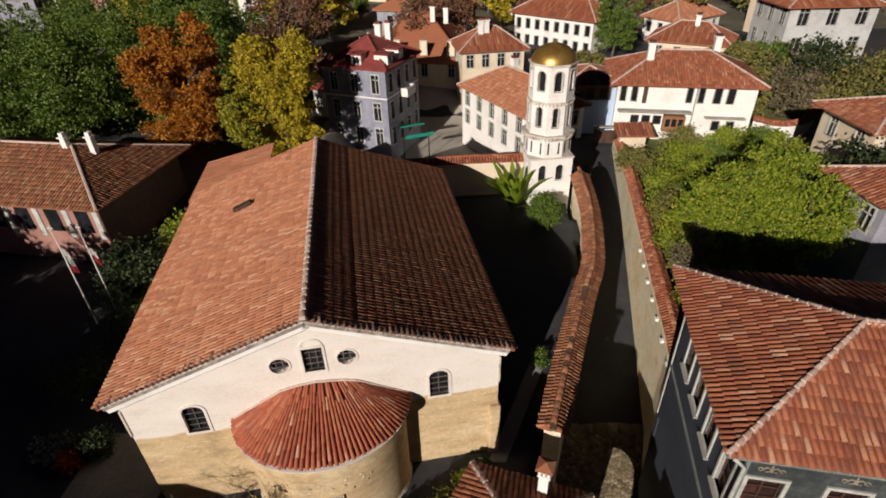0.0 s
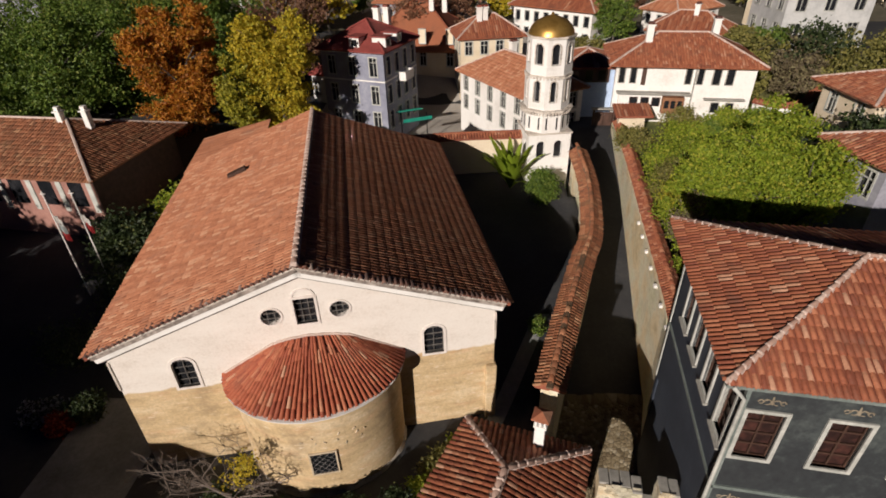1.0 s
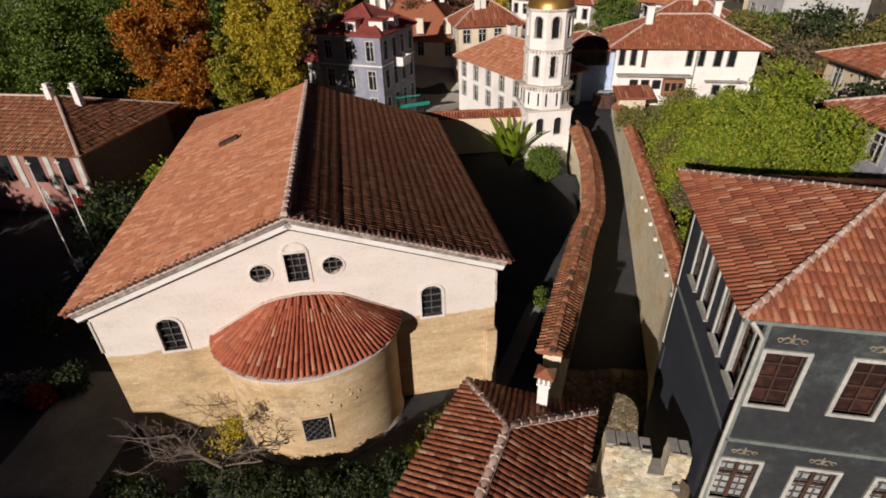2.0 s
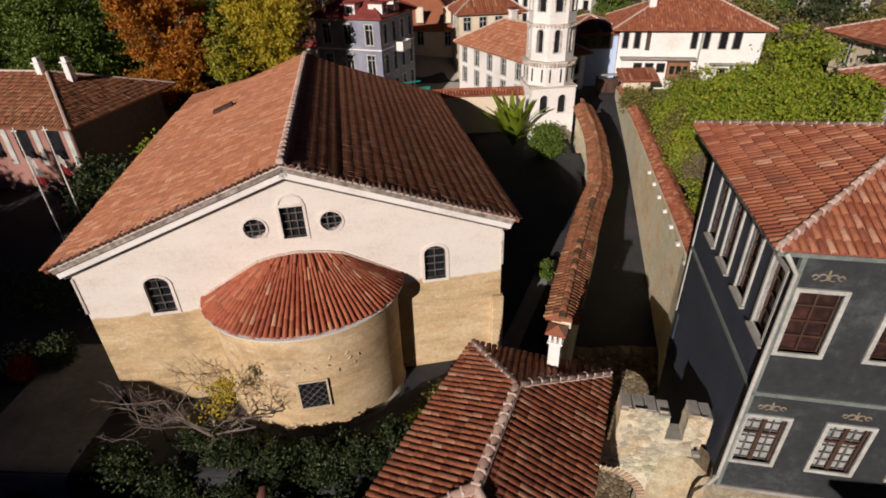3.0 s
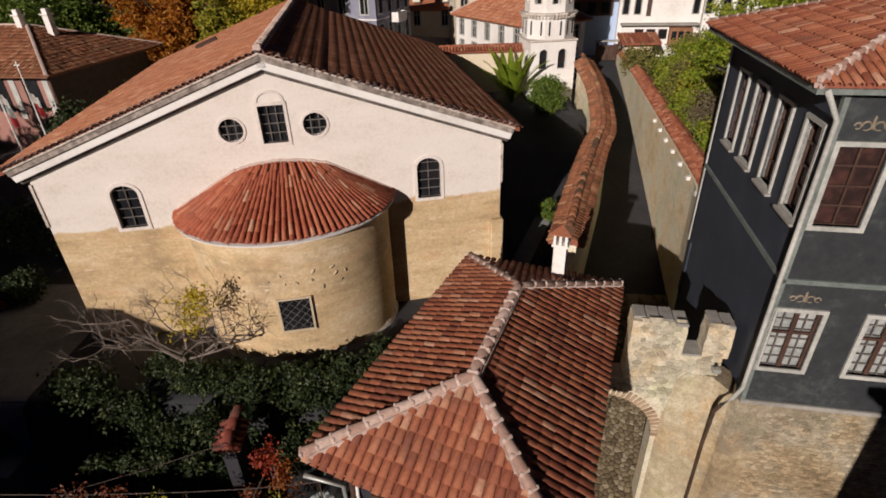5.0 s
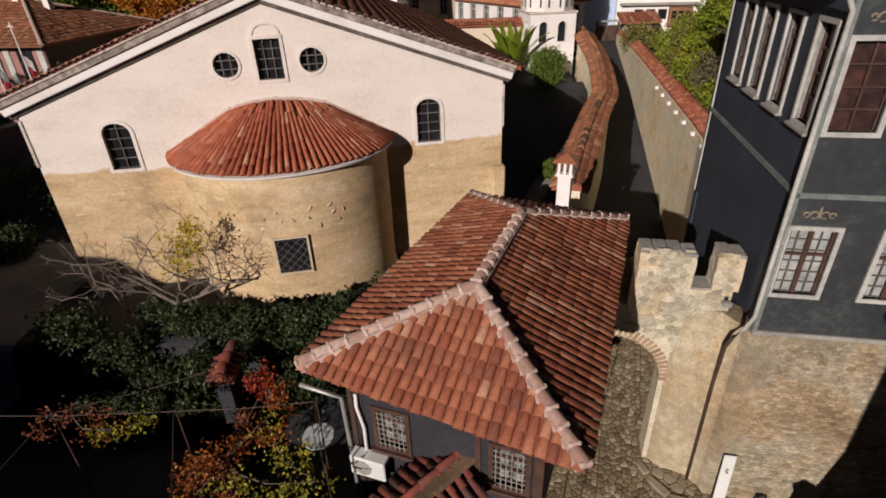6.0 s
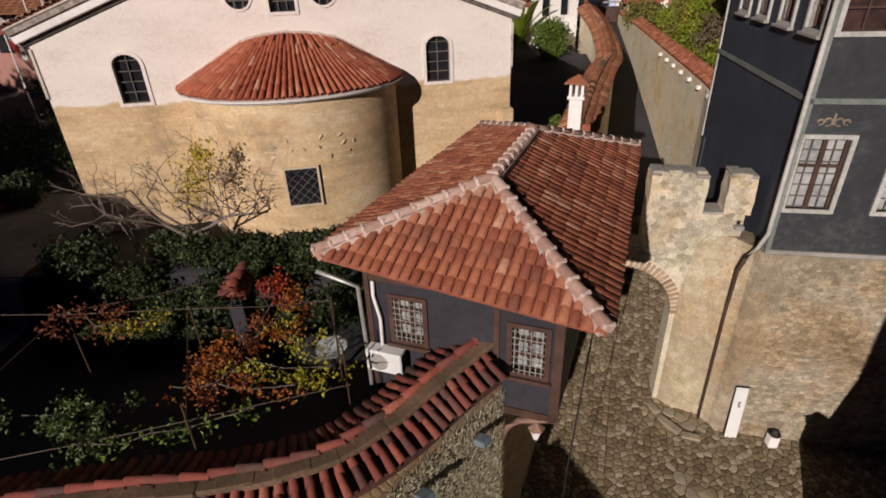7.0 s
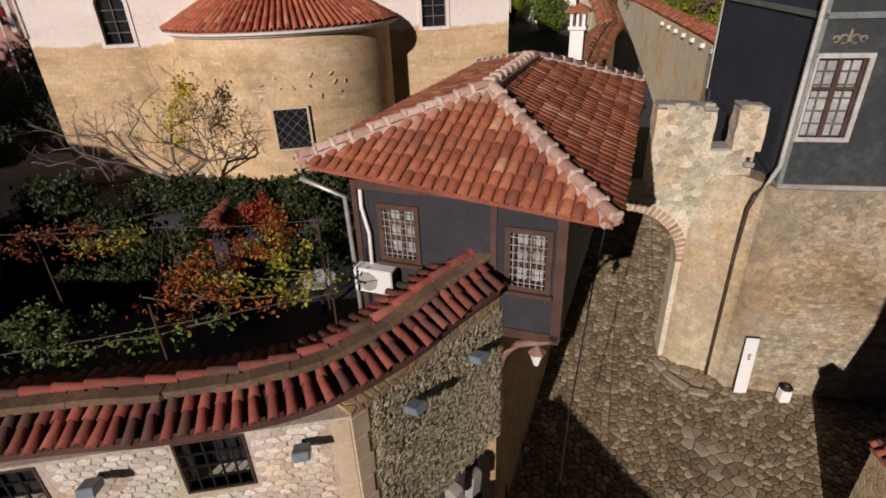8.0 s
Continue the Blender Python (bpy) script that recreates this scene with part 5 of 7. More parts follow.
LANE_L = [(3.72, 14.5, 8.30), (4.55, 17.3, 8.35), (5.45, 20.2, 8.45), (6.6, 23.6, 8.6), (7.35, 25.8, 8.6), (7.75, 28.2, 9.0), (7.95, 31.0, 9.6), (7.75, 34.2, 10.35)]
lw = thing("lane_wall", "high churchyard wall along the lane with mossy tile coping", "wall", (5.5, 20, 4))
part("wall", thick_line(LANE_L, 0.34, lambda y: street_z(y) - 0.5, 0.35), M_STONE_LANE, lw)
coping(lw, LANE_L, 0.62, 0.32, M_TILE_MOSS, (4.5, 16), 300, seed=12, band=0.24)
LANE_R = [(9.15, 16.4, 8.30), (9.85, 18.89, 8.55), (10.9, 27.5, 8.75), (11.9, 36.0, 8.95), (12.6, 43.5, 9.1)]
rw = thing("garden_wall", "tall pale stone garden wall beside the lane with red tile coping", "wall", (10.5, 25, 4))
part("wall", thick_line(LANE_R, 0.34, lambda y: street_z(y) - 0.5, 0.3), M_STONE_LANE, rw)
coping(rw, [(x + 0.16, y, z) for x, y, z in LANE_R], 0.44, 0.24, M_TILE, (9.5, 18), 300, seed=13)
for k in range(7):
    y = 18.2 + 1.55 * k
    x = 9.85 + (y - 18.89) * 0.122
    part("corbel", boxes(((x - 0.50, y - 0.11, 8.02 + 0.02 * k), (x - 0.2, y + 0.11, 8.19 + 0.02 * k)), bevel=0.02), M_WHITE, rw, "pale stone corbel")

FRONT = [(-14.0, 0.30, 6.36), (-6.05, 1.93, 6.40), (-3.9, 2.22, 6.42), (-2.33, 2.62, 6.46), (-1.33, 3.32, 6.54), (-0.6, 4.05, 6.70), (0.22, 4.70, 6.94)]


def build_front_wall():
    fw = thing("street_wall", "curving garden wall with heavy red tile coping and iron-barred openings", "wall", (-3, 2, 0))
    A, C, E = (-14.0, -0.45), (-1.48, 2.08), (0.72, 4.72)
    m1, m2 = wall_frame(A, C), wall_frame(C, E)
    U = lambda x: math.hypot(x - A[0], (x - A[0]) * 0.2021)
    wins = [(U(-3.68), U(-2.86), 5.14, 6.02), (U(-6.25), U(-5.3), 5.14, 5.98), (U(-9.4), U(-8.5), 5.14, 5.98)]
    L1, L2 = math.hypot(C[0] - A[0], C[1] - A[1]), math.hypot(E[0] - C[0], E[1] - C[1])
    part("wall", plate(loop_rect(0, L1, -3, 6.06), [loop_rect(*w) for w in wins], 0.55, m1), M_STREETWALL, fw, "pale limewashed rubble")
    rubble_face(fw, m1, lambda u, z: 4.0 < z < 6.03 and u < L1 - 0.3 and not any(w[0] - 0.05 < u < w[1] + 0.05 and w[2] - 0.05 < z < w[3] + 0.05 for w in wins), U(-8.6), L1 - 0.25, 4.0, 6.04, 0.18, 0.10, M_RUBBLE_PALE, 53, (U(-3.2), 5.7), 190, 0.97, 0.015, 0.5)
    part("side_wall", plate([(0.0, 3.0), (L2, 3.0), (L2, 6.42), (0.0, 6.12)], (), 0.5, m2, -0.004), M_STONE, fw)
    part("lower_wall", plate(loop_rect(0.3, L2 - 0.05, -3, 3.0), (), 0.1, m2, 0.38), M_STONE, fw)
    for k in range(22):
        z = -3 + 0.41 * k
        a, b = (0.27, 0.22) if k % 2 else (0.22, 0.26)
        part("corner_stone", boxes(((-0.02, -0.02, z), (a, 0.3, z + 0.409)), m=m2, bevel=0.008), M_OCHRE, fw, "smooth ochre corner stone")
        part("corner_stone", boxes(((L1 - b - 0.05, -0.012, z), (L1 - 0.03, 0.3, z + 0.409)), m=m1, bevel=0.008), M_OCHRE, fw, "smooth ochre corner stone")
    for w in wins:
        bm = bmesh.new()
        for i in range(6):
            u = w[0] + (w[1] - w[0]) * i / 5
            box(bm, (u - 0.012, -0.01, w[2]), (u + 0.012, 0.015, w[3]), m1)
        for j in range(5):
            z = w[2] + (w[3] - w[2]) * j / 4
            box(bm, (w[0], -0.005, z - 0.012), (w[1], 0.02, z + 0.012), m1)
        win = part("window", ring_plate(loop_rect(w[0] - 0.03, w[1] + 0.03, w[2] - 0.03, w[3] + 0.03), loop_rect(*w), 0.2, m1, -0.015), M_WOOD, fw)
        part("grille", bm, M_IRON, win)
        part("pane", plate(loop_rect(w[0], w[1], w[2], w[3]), (), 0.02, m1, 0.4), M_GLASS, win)
    coping(fw, FRONT, 0.70, 0.24, M_TILE_RED, (-2.5, 2.2), 300, seed=31, pitch=0.2, mortar=M_PAN_GAP_SHADE, ridge_w=0.15, courses=2, band=0.24, shift=0.09)
    for name, m, u, z in (("a", m1, U(-4.6), 5.72), ("b", m1, U(-2.12), 5.76), ("c", m2, 0.9, 5.62), ("d", m2, 2.35, 5.6)):
        f = thing("floodlight", "grey metal box floodlight on the wall", "lamp", tuple(m @ Vector((u, 0, z))), "floodlights on the street wall")
        part("housing", boxes(((-0.11, -0.42, -0.07), (0.11, -0.16, 0.06)), m=m @ pose(u, 0, z, -18, 0, 0), bevel=0.015), M_LAMPGREY, f)
        part("arm", boxes(((-0.03, -0.2, -0.02), (0.03, 0.06, 0.02)), m=m @ pose(u, 0, z), bevel=0.005), M_IRON, f)
    return m2, L2


M_LAMPGREY = surface("grey_lamp_paint", (0.10, 0.13, 0.16), (0.15, 0.19, 0.22), (0.22, 0.26, 0.29), 3, 20, rough=0.45)
FW_M2, FW_L2 = build_front_wall()


# ---- bell tower ----
def build_tower():
    t = thing("bell_tower", "slim white bell tower in stages with gilded dome", "tower", (5.6, 35.3, 7))
    C = pose(5.5, 35.2, 0, 0, 0, 10)

    def octa(r, z0, z1, n=8, holes=None, nm="stage", mat=None):
        out = None
        for k in range(n):
            a0, a1 = 2 * math.pi * (k + 0.5) / n - math.pi / 2 - 2 * math.pi / n, 2 * math.pi * (k + 1.5) / n - math.pi / 2 - 2 * math.pi / n
            p, q = C @ Vector((r * math.cos(a0), r * math.sin(a0), 0)), C @ Vector((r * math.cos(a1), r * math.sin(a1), 0))
            m = wall_frame(p, q)
            L = (q - p).length
            hs = [loop_arch(L * 0.5 - holes[0], L * 0.5 + holes[0], holes[1], holes[2], holes[0])] if holes else []
            ob = part(nm, plate(loop_rect(0, L, z0, z1), hs, 0.25, m), mat or M_WHITE, t)
            if holes:
                part("dark_opening", plate(loop_arch(L * 0.5 - holes[0], L * 0.5 + holes[0], holes[1], holes[2], holes[0]), (), 0.02, m, 0.24), M_GLASS, ob)
                part("hood", plate(loop_arch(L * 0.5 - holes[0] - 0.07, L * 0.5 + holes[0] + 0.07, holes[1], holes[2] + 0.07, holes[0] + 0.07), [loop_arch(L * 0.5 - holes[0], L * 0.5 + holes[0], holes[1], holes[2], holes[0])], 0.05, m, -0.03), M_CORNICE, ob)

    def ring(r, z0, z1, n, mat, nm, jag=0):
        bm = bmesh.new()
        off = math.pi / n
        lo = [bm.verts.new(C @ Vector((r * math.cos(2 * math.pi * k / n + off), r * math.sin(2 * math.pi * k / n + off), z0))) for k in range(n)]
        hi = [bm.verts.new(C @ Vector((r * math.cos(2 * math.pi * k / n + off), r * math.sin(2 * math.pi * k / n + off), z1))) for k in range(n)]
        for k in range(n):
            bm.faces.new((lo[k], lo[(k + 1) % n], hi[(k + 1) % n], hi[k]))
        bm.faces.new(hi)
        bm.faces.new(lo[::-1])
        part(nm, bm, mat, t)
    # square base
    S = 1.45
    for k in range(4):
        m = C @ pose(0, 0, 0, 0, 0, 90 * k) @ pose(-S, -S, 0)
        hs = [loop_arch(c - 0.27, c + 0.27, 9.75, 10.95, 0.27) for c in (S - 0.6, S + 0.6)]
        w = part("base_wall", plate(loop_rect(0.25 if k % 2 else 0, 2 * S - (0.25 if k % 2 else 0), 6.0, 11.4), hs, 0.25, m), M_WHITE, t)
        for hl in hs:
            part("dark_opening", plate(hl, (), 0.02, m, 0.24), M_GLASS, w)
    bm = bmesh.new()
    box(bm, (-S - 0.08, -S - 0.08, 11.4), (S + 0.08, S + 0.08, 11.52), C, 0.02)
    part("string_course", bm, M_CORNICE, t)
    # chamfered belt stage with slots
    octa(1.62, 11.52, 12.9)
    for k in range(8):
        a = 2 * math.pi * k / 8 - math.pi / 2
        for s in (-0.35, 0.35):
            part("slot", boxes(((s - 0.05, -1.52, 11.75), (s + 0.05, -1.49, 12.55)), m=C @ pose(0, 0, 0, 0, 0, math.degrees(a) + 90)), M_GLASS, t)
    ring(1.80, 12.9, 13.02, 8, M_CORNICE, "cornice")
    bm = bmesh.new()
    for k in range(48):
        a = 2 * math.pi * k / 48
        box(bm, (-0.05, -1.72, 12.72), (0.05, -1.5, 12.9), C @ pose(0, 0, 0, 0, 0, math.degrees(a)))
    part("dentils", bm, M_CORNICE, t)
    octa(1.5, 13.02, 15.1, holes=(0.2, 13.5, 14.85))
    ring(1.58, 15.1, 15.2, 8, M_CORNICE, "cornice")
    bm = bmesh.new()
    for k in range(40):
        box(bm, (-0.045, -1.54, 14.98), (0.045, -1.4, 15.1), C @ pose(0, 0, 0, 0, 0, 9 * k))
    part("dentils", bm, M_CORNICE, t)
    octa(1.48, 15.2, 17.4, holes=(0.26, 15.85, 17.1))
    ring(1.6, 17.4, 17.52, 8, M_CORNICE, "cornice")
    bm = bmesh.new()
    n, rings = 24, []
    for r, z in ((1.44, 17.5), (1.40, 17.72), (1.24, 18.02), (0.95, 18.28), (0.56, 18.46), (0.2, 18.56), (0.09, 18.62), (0.07, 18.74)):
        rings.append([bm.verts.new(C @ Vector((r * math.cos(2 * math.pi * k / n), r * math.sin(2 * math.pi * k / n), z))) for k in range(n)])
    for A, B in zip(rings, rings[1:]):
        for k in range(n):
            bm.faces.new((A[k], A[(k + 1) % n], B[(k + 1) % n], B[k]))
    bm.faces.new(rings[-1])
    part("dome", bm, M_GOLD, t, "gilded metal dome", smooth=True)


build_tower()


# ---- the town: houses ----
def town_house(label, c, size, z0, eave, ridge, turn, wall, roof, over=0.6, rows=(), cols=5, side_cols=4, chim=1, name="house", wsize=(0.75, 1.3), seed=0, trim=None, rolls=True, fine=False):
    """A house with hipped roof; its own frame has x along its front, y away. rows: each storey's window middle, as z."""
    w, d = size
    h = thing(name, label, "house", (c[0], c[1], z0), turn=0)
    F = pose(c[0], c[1], 0, 0, 0, turn)
    cor = [F @ Vector(p) for p in ((-w / 2, -d / 2, 0), (w / 2, -d / 2, 0), (w / 2, d / 2, 0), (-w / 2, d / 2, 0))]
    rnd = random.Random(seed)
    for k in range(4):
        a, b = cor[k], cor[(k + 1) % 4]
        m = wall_frame(a, b)
        L = (b - a).length
        n = cols if k % 2 == 0 else side_cols
        holes = []
        for z in rows:
            for i in range(n):
                u = L * (i + 0.5) / n
                holes.append((u - wsize[0] / 2, u + wsize[0] / 2, z - wsize[1] / 2, z + wsize[1] / 2))
        if k == 2 or (c[1] > 75 and k == (1 if c[0] > 0 else 3)):
            holes = []
        t = 0.3
        wl = part("wall", plate(loop_rect(t if k % 2 else 0, L - (t if k % 2 else 0), z0 - 3.0, eave), [loop_rect(*q) for q in holes], t, m), wall, h)
        for q in holes:
            win = part("window", ring_plate(loop_rect(q[0] - 0.1, q[1] + 0.1, q[2] - 0.1, q[3] + 0.1), loop_rect(*q), 0.14, m, -0.04), trim or M_TRIM, h)
            part("pane", plate(loop_rect(*q), (), 0.02, m, 0.12), M_GLASS, win)
            cx = (q[0] + q[1]) / 2
            if c[1] > 75:
                continue
            part("sash", boxes(((cx - 0.03, 0.05, q[2]), (cx + 0.03, 0.1, q[3])), ((q[0], 0.05, q[3] - 0.45), (q[1], 0.1, q[3] - 0.39)), m=m), trim or M_TRIM, win)
    e = [F @ Vector((x * (w / 2 + over), y * (d / 2 + over), eave - 0.02)) for x, y in ((-1, -1), (1, -1), (1, 1), (-1, 1))]
    if w >= d:
        a0, a1 = F @ Vector((-w / 2 + d / 2, 0, ridge)), F @ Vector((w / 2 - d / 2, 0, ridge))
        slopes = [[e[0], e[1], a1, a0], [e[1], e[2], a1], [e[2], e[3], a0, a1], [e[3], e[0], a0]]
        hips = [(e[0], a0), (e[1], a1), (e[2], a1), (e[3], a0), (a0, a1)]
    else:
        a0, a1 = F @ Vector((0, -d / 2 + w / 2, ridge)), F @ Vector((0, d / 2 - w / 2, ridge))
        slopes = [[e[0], e[1], a0], [e[1], e[2], a1, a0], [e[2], e[3], a1], [e[3], e[0], a0, a1]]
        hips = [(e[0], a0), (e[1], a0), (e[2], a1), (e[3], a1), (a0, a1)]
    for s in slopes:
        r = deck(h, s, roof, 0.12)
        if fine:
            slope_tiles(r, s, roof, None, 0, 0.22, 0.36, seed + 3, 1.2, 0, 0.17, 0.055)
        elif rolls:
            slope_rolls(r, s, roof)
    bm = bmesh.new()
    for p, q in hips:
        if (p - q).length > 0.2:
            tube(bm, [p + Vector((0, 0, 0.03)), q + Vector((0, 0, 0.03))], 0.1, 0.1, 6)
            if c[1] < 66:
                part("ridge_cap", bm, M_MORTAR if rolls else roof, h)
                bm = bmesh.new()
    if c[1] < 66:
        bm.free()
    else:
        tagged(part("ridge_cap", bm, M_MORTAR if rolls else roof, h), kind="stuff")
    for i in range(chim):
        x, y = rnd.uniform(-0.3, 0.3) * w, rnd.uniform(-0.2, 0.3) * d
        zb = ridge - 0.9
        ck = part("chimney", boxes(((x - 0.28, y - 0.28, zb), (x + 0.28, y + 0.28, ridge + 0.7)), ((x - 0.36, y - 0.36, ridge + 0.7), (x + 0.36, y + 0.36, ridge + 0.82)), m=F, bevel=0.01), M_WHITE, h)
        part("chimney_cap", boxes(((x - 0.25, y - 0.25, ridge + 0.82), (x + 0.25, y + 0.25, ridge + 1.0)), m=F), M_TILE_RED, ck)
    return h, F


def build_town():
    # pink house with a glazed gallery under its eave, beyond the church
    h, F = town_house("long pink plastered house with dark hipped tile roof", (-28.7, 32.3), (14.0, 8.4), 5.5, 11.45, 13.3, -6.5, M_PINK, M_TILE_MOSS, 0.8, (), 6, 6, 0, seed=1, fine=True)
    # dark brown panel laid over the side wall to paint its shade
    part("side_cladding", boxes(((7.0, -4.15, 5.5), (7.05, 4.15, 11.4)), m=F), M_WOOD, h, "dark panel standing in for the side wall's shade")
    m = F @ pose(-7.0, -4.2, 0)
    for i in range(11):
        u = 13.85 - i * 1.05
        if i % 2 == 0:
            part("gallery_post", boxes(((u - 0.28, -0.06, 8.9), (u + 0.1, 0.0, 11.3)), m=m, bevel=0.02), M_TRIM, h)
        else:
            part("gallery_window", boxes(((u - 0.5, -0.03, 9.3), (u + 0.45, -0.004, 11.2)), m=m), M_GLASS, h)
    for x, y in ((2.64, -0.2), (4.32, 0.1)):
        ck = part("chimney", boxes(((x - 0.19, y - 0.19, 12.6), (x + 0.19, y + 0.19, 13.85)), ((x - 0.27, y - 0.27, 13.85), (x + 0.27, y + 0.27, 13.93)), m=F, bevel=0.01), M_WHITE, h)
        part("chimney_cap", boxes(((x - 0.15, y - 0.15, 13.93), (x + 0.15, y + 0.15, 14.2)), m=F), M_WHITE, ck)
    # white house above the lane, with a wooden bay and pent roofs
    h, F = town_house("white two-storey house with projecting wooden bay and brown tile roof", (18.6, 48.8), (11.0, 7.0), 7.0, 13.0, 14.9, -8, M_WHITE, M_TILE, 0.62, (), 6, 3, 2, seed=2, trim=M_CAP, fine=True)
    m = F @ pose(-5.5, -3.5, 0.4) @ Matrix.Diagonal((1.146, 1, 1, 1))
    for u, w in ((0.45, 0.5), (1.25, 0.5), (5.1, 0.5), (5.9, 0.5), (7.0, 0.6), (7.9, 0.6)):
        win = part("window", boxes(((u - w / 2, -0.05, 11.0), (u + w / 2, 0.01, 12.35)), m=m, bevel=0.01), M_CAP, h)
        part("pane", boxes(((u - w / 2 + 0.07, -0.07, 11.07), (u + w / 2 - 0.07, -0.05, 12.28)), m=m), M_GLASS, win)
    part("shutter", boxes(((1.85, -0.1, 10.9), (2.15, 0.0, 12.5)), m=m), M_WOOD, h)
    for u in (1.5, 2.3, 3.1):
        win = part("window", boxes(((u - 0.3, -0.35, 9.2), (u + 0.3, -0.29, 9.95)), m=m), M_WOOD, h)
        part("pane", boxes(((u - 0.24, -0.37, 9.26), (u + 0.24, -0.35, 9.9)), m=m), M_GLASS, win)
    part("lower_projection", boxes(((0.4, -0.3, 7.0), (5.2, 0.0, 10.25)), m=m), M_WHITE, h)
    part("pent_roof", boxes(((0.2, -0.75, 10.25), (5.4, 0.0, 10.4)), m=m, bevel=0.03), M_CAP, h)
    part("pent_roof", boxes(((6.4, -0.5, 9.85), (9.2, 0.0, 9.97)), m=m, bevel=0.03), M_CAP, h)
    bay = part("bay", boxes(((3.5, -0.85, 8.75), (5.0, -0.3, 10.1)), m=m, bevel=0.02), M_WOODWARM, h, "warm brown wooden bay window")
    for u in (3.8, 4.25, 4.7):
        part("pane", boxes(((u - 0.16, -0.87, 9.2), (u + 0.16, -0.85, 9.85)), m=m), M_GLASS, bay)
    for u in (7.3, 8.3):
        win = part("window", boxes(((u - 0.3, -0.05, 8.7), (u + 0.3, 0.01, 9.6)), m=m), M_CAP, h)
        part("pane", boxes(((u - 0.24, -0.07, 8.76), (u + 0.24, -0.05, 9.54)), m=m), M_GLASS, win)
    bm = bmesh.new()
    tube(bm, [m @ Vector((5.55, -0.1, 12.5)), m @ Vector((5.55, -0.1, 8.0))], 0.06, 0.06, 6)
    part("downpipe", bm, M_CAP, h)
    # white wing, skylight blue in its wall colour, dark timbered upper storey, lane's end
    wing, F = town_house("white house wing coloured skylight blue, with dark timber upper storey", (10.75, 49.4), (4.5, 5.0), 7.0, 12.6, 13.6, 0, M_SKYLIT_WASH, M_TILE, 0.45, (), 3, 3, 0, seed=19)
    part("upper_storey", boxes(((-2.2, -2.75, 11.3), (1.55, -2.5, 12.5)), m=F, bevel=0.02), M_WOOD, wing, "dark timber cladding")
    for x in (-1.4, -0.2, 0.9):
        part("window", boxes(((x - 0.3, -2.8, 11.5), (x + 0.3, -2.752, 12.3)), m=F), M_GLASS, wing)
    lg = thing("yard_gate", "dark wooden double gate closing the lane", "gate", (11.7, 44.6, 8.0))
    for x in (11.0, 11.75):
        part("leaf", boxes(((x, 44.5, 8.0), (x + 0.73, 44.6, 9.35)), bevel=0.02), M_WOOD, lg)
    part("post", boxes(((10.8, 44.45, 7.8), (10.98, 44.65, 9.6)), bevel=0.02), M_WOOD, lg)
    part("post", boxes(((12.5, 44.45, 7.8), (12.68, 44.65, 9.6)), bevel=0.02), M_WOOD, lg)
    part("lintel", boxes(((10.7, 44.35, 9.6), (12.8, 44.75, 9.72)), bevel=0.02), M_CAP, lg)
    # porch with its own little roof at the lane's end
    p = thing("garden_gate", "cream garden gate with small tile roof", "gate", (13.2, 43.2, 8))
    part("post_wall", boxes(((12.5, 42.4, 7.2), (14.6, 43.0, 9.9)), bevel=0.03), M_CREAM, p)
    c = [(12.1, 41.9, 9.85), (15.1, 41.9, 9.85), (15.1, 43.6, 10.35), (12.1, 43.6, 10.35)]
    slope_rolls(deck(p, c), c, M_TILE)
    town_house("long white house with brown roof behind the bell tower", (4.7, 49.0), (10.8, 6.0), 7.0, 11.2, 13.2, -59.5, M_WHITE, M_TILE_PALE, 0.4, (10.2, 8.4), 5, 3, 1, seed=3, fine=True)
    town_house("cream house with square red hipped roof", (2.1, 62.4), (6.8, 5.2), 7.0, 12.7, 14.6, 11, M_CREAM, M_TILE, 0.5, (11.6,), 4, 3, 2, seed=4)
    man_house, F = town_house("plastered house coloured blue-violet for its shade, with dark red roof", (-9.2, 51.4), (6.4, 6.8), 7.0, 14.0, 16.0, -19, M_SHADE_VIOLET, M_REDROOF, 0.35, (12.6, 10.1, 7.7), 3, 4, 2, seed=5, wsize=(0.7, 1.6), rolls=False)
    for x, y, turn in ((3.15, 0.0, 90), (3.15, -2.2, 90), (0.4, -3.3, 0)):
        m = F @ pose(x, y, 0, 0, 0, turn)
        dm = part("dormer", boxes(((-0.5, -0.05, 14.15), (0.5, 1.3, 15.0)), m=m, bevel=0.02), M_WHITE, man_house, "small white dormer")
        part("pane", boxes(((-0.28, -0.075, 14.3), (0.28, -0.052, 14.85)), m=m), M_GLASS, dm)
        part("dormer_roof", boxes(((-0.65, -0.2, 15.0), (0.65, 1.5, 15.12)), m=m, bevel=0.03), M_REDROOF, dm)
    part("eave_cornice", boxes(((-3.3, -3.5, 13.75), (3.3, 3.5, 13.97)), m=F, bevel=0.03), M_WHITE, man_house)
    part("string_course", boxes(((-3.26, -3.46, 11.3), (3.26, 3.46, 11.42)), m=F, bevel=0.02), M_WHITE, man_house)
    town_house("brown-roofed town house with two chimneys", (-6.0, 70.0), (13.0, 11.0), 7.0, 10.4, 15.0, -10, M_CREAM, M_TILE, 0.35, (12.0, 9.5), 4, 4, 2, seed=15, wsize=(0.7, 1.5), rolls=False)
    man, F = town_house("low pale annex with red roof", (-13.6, 53.6), (2.4, 4.0), 7.0, 11.0, 11.8, -19, M_PALEGREY, M_REDROOF, 0.2, (9.6,), 2, 2, 0, seed=16, wsize=(0.6, 1.4), rolls=False)
    mn = F @ pose(4.95, -0.65, 0)
    bal = thing("balcony", "small white stone balcony on the mansion", "balcony", tuple(mn @ Vector((3.3, 0, 10.4))))
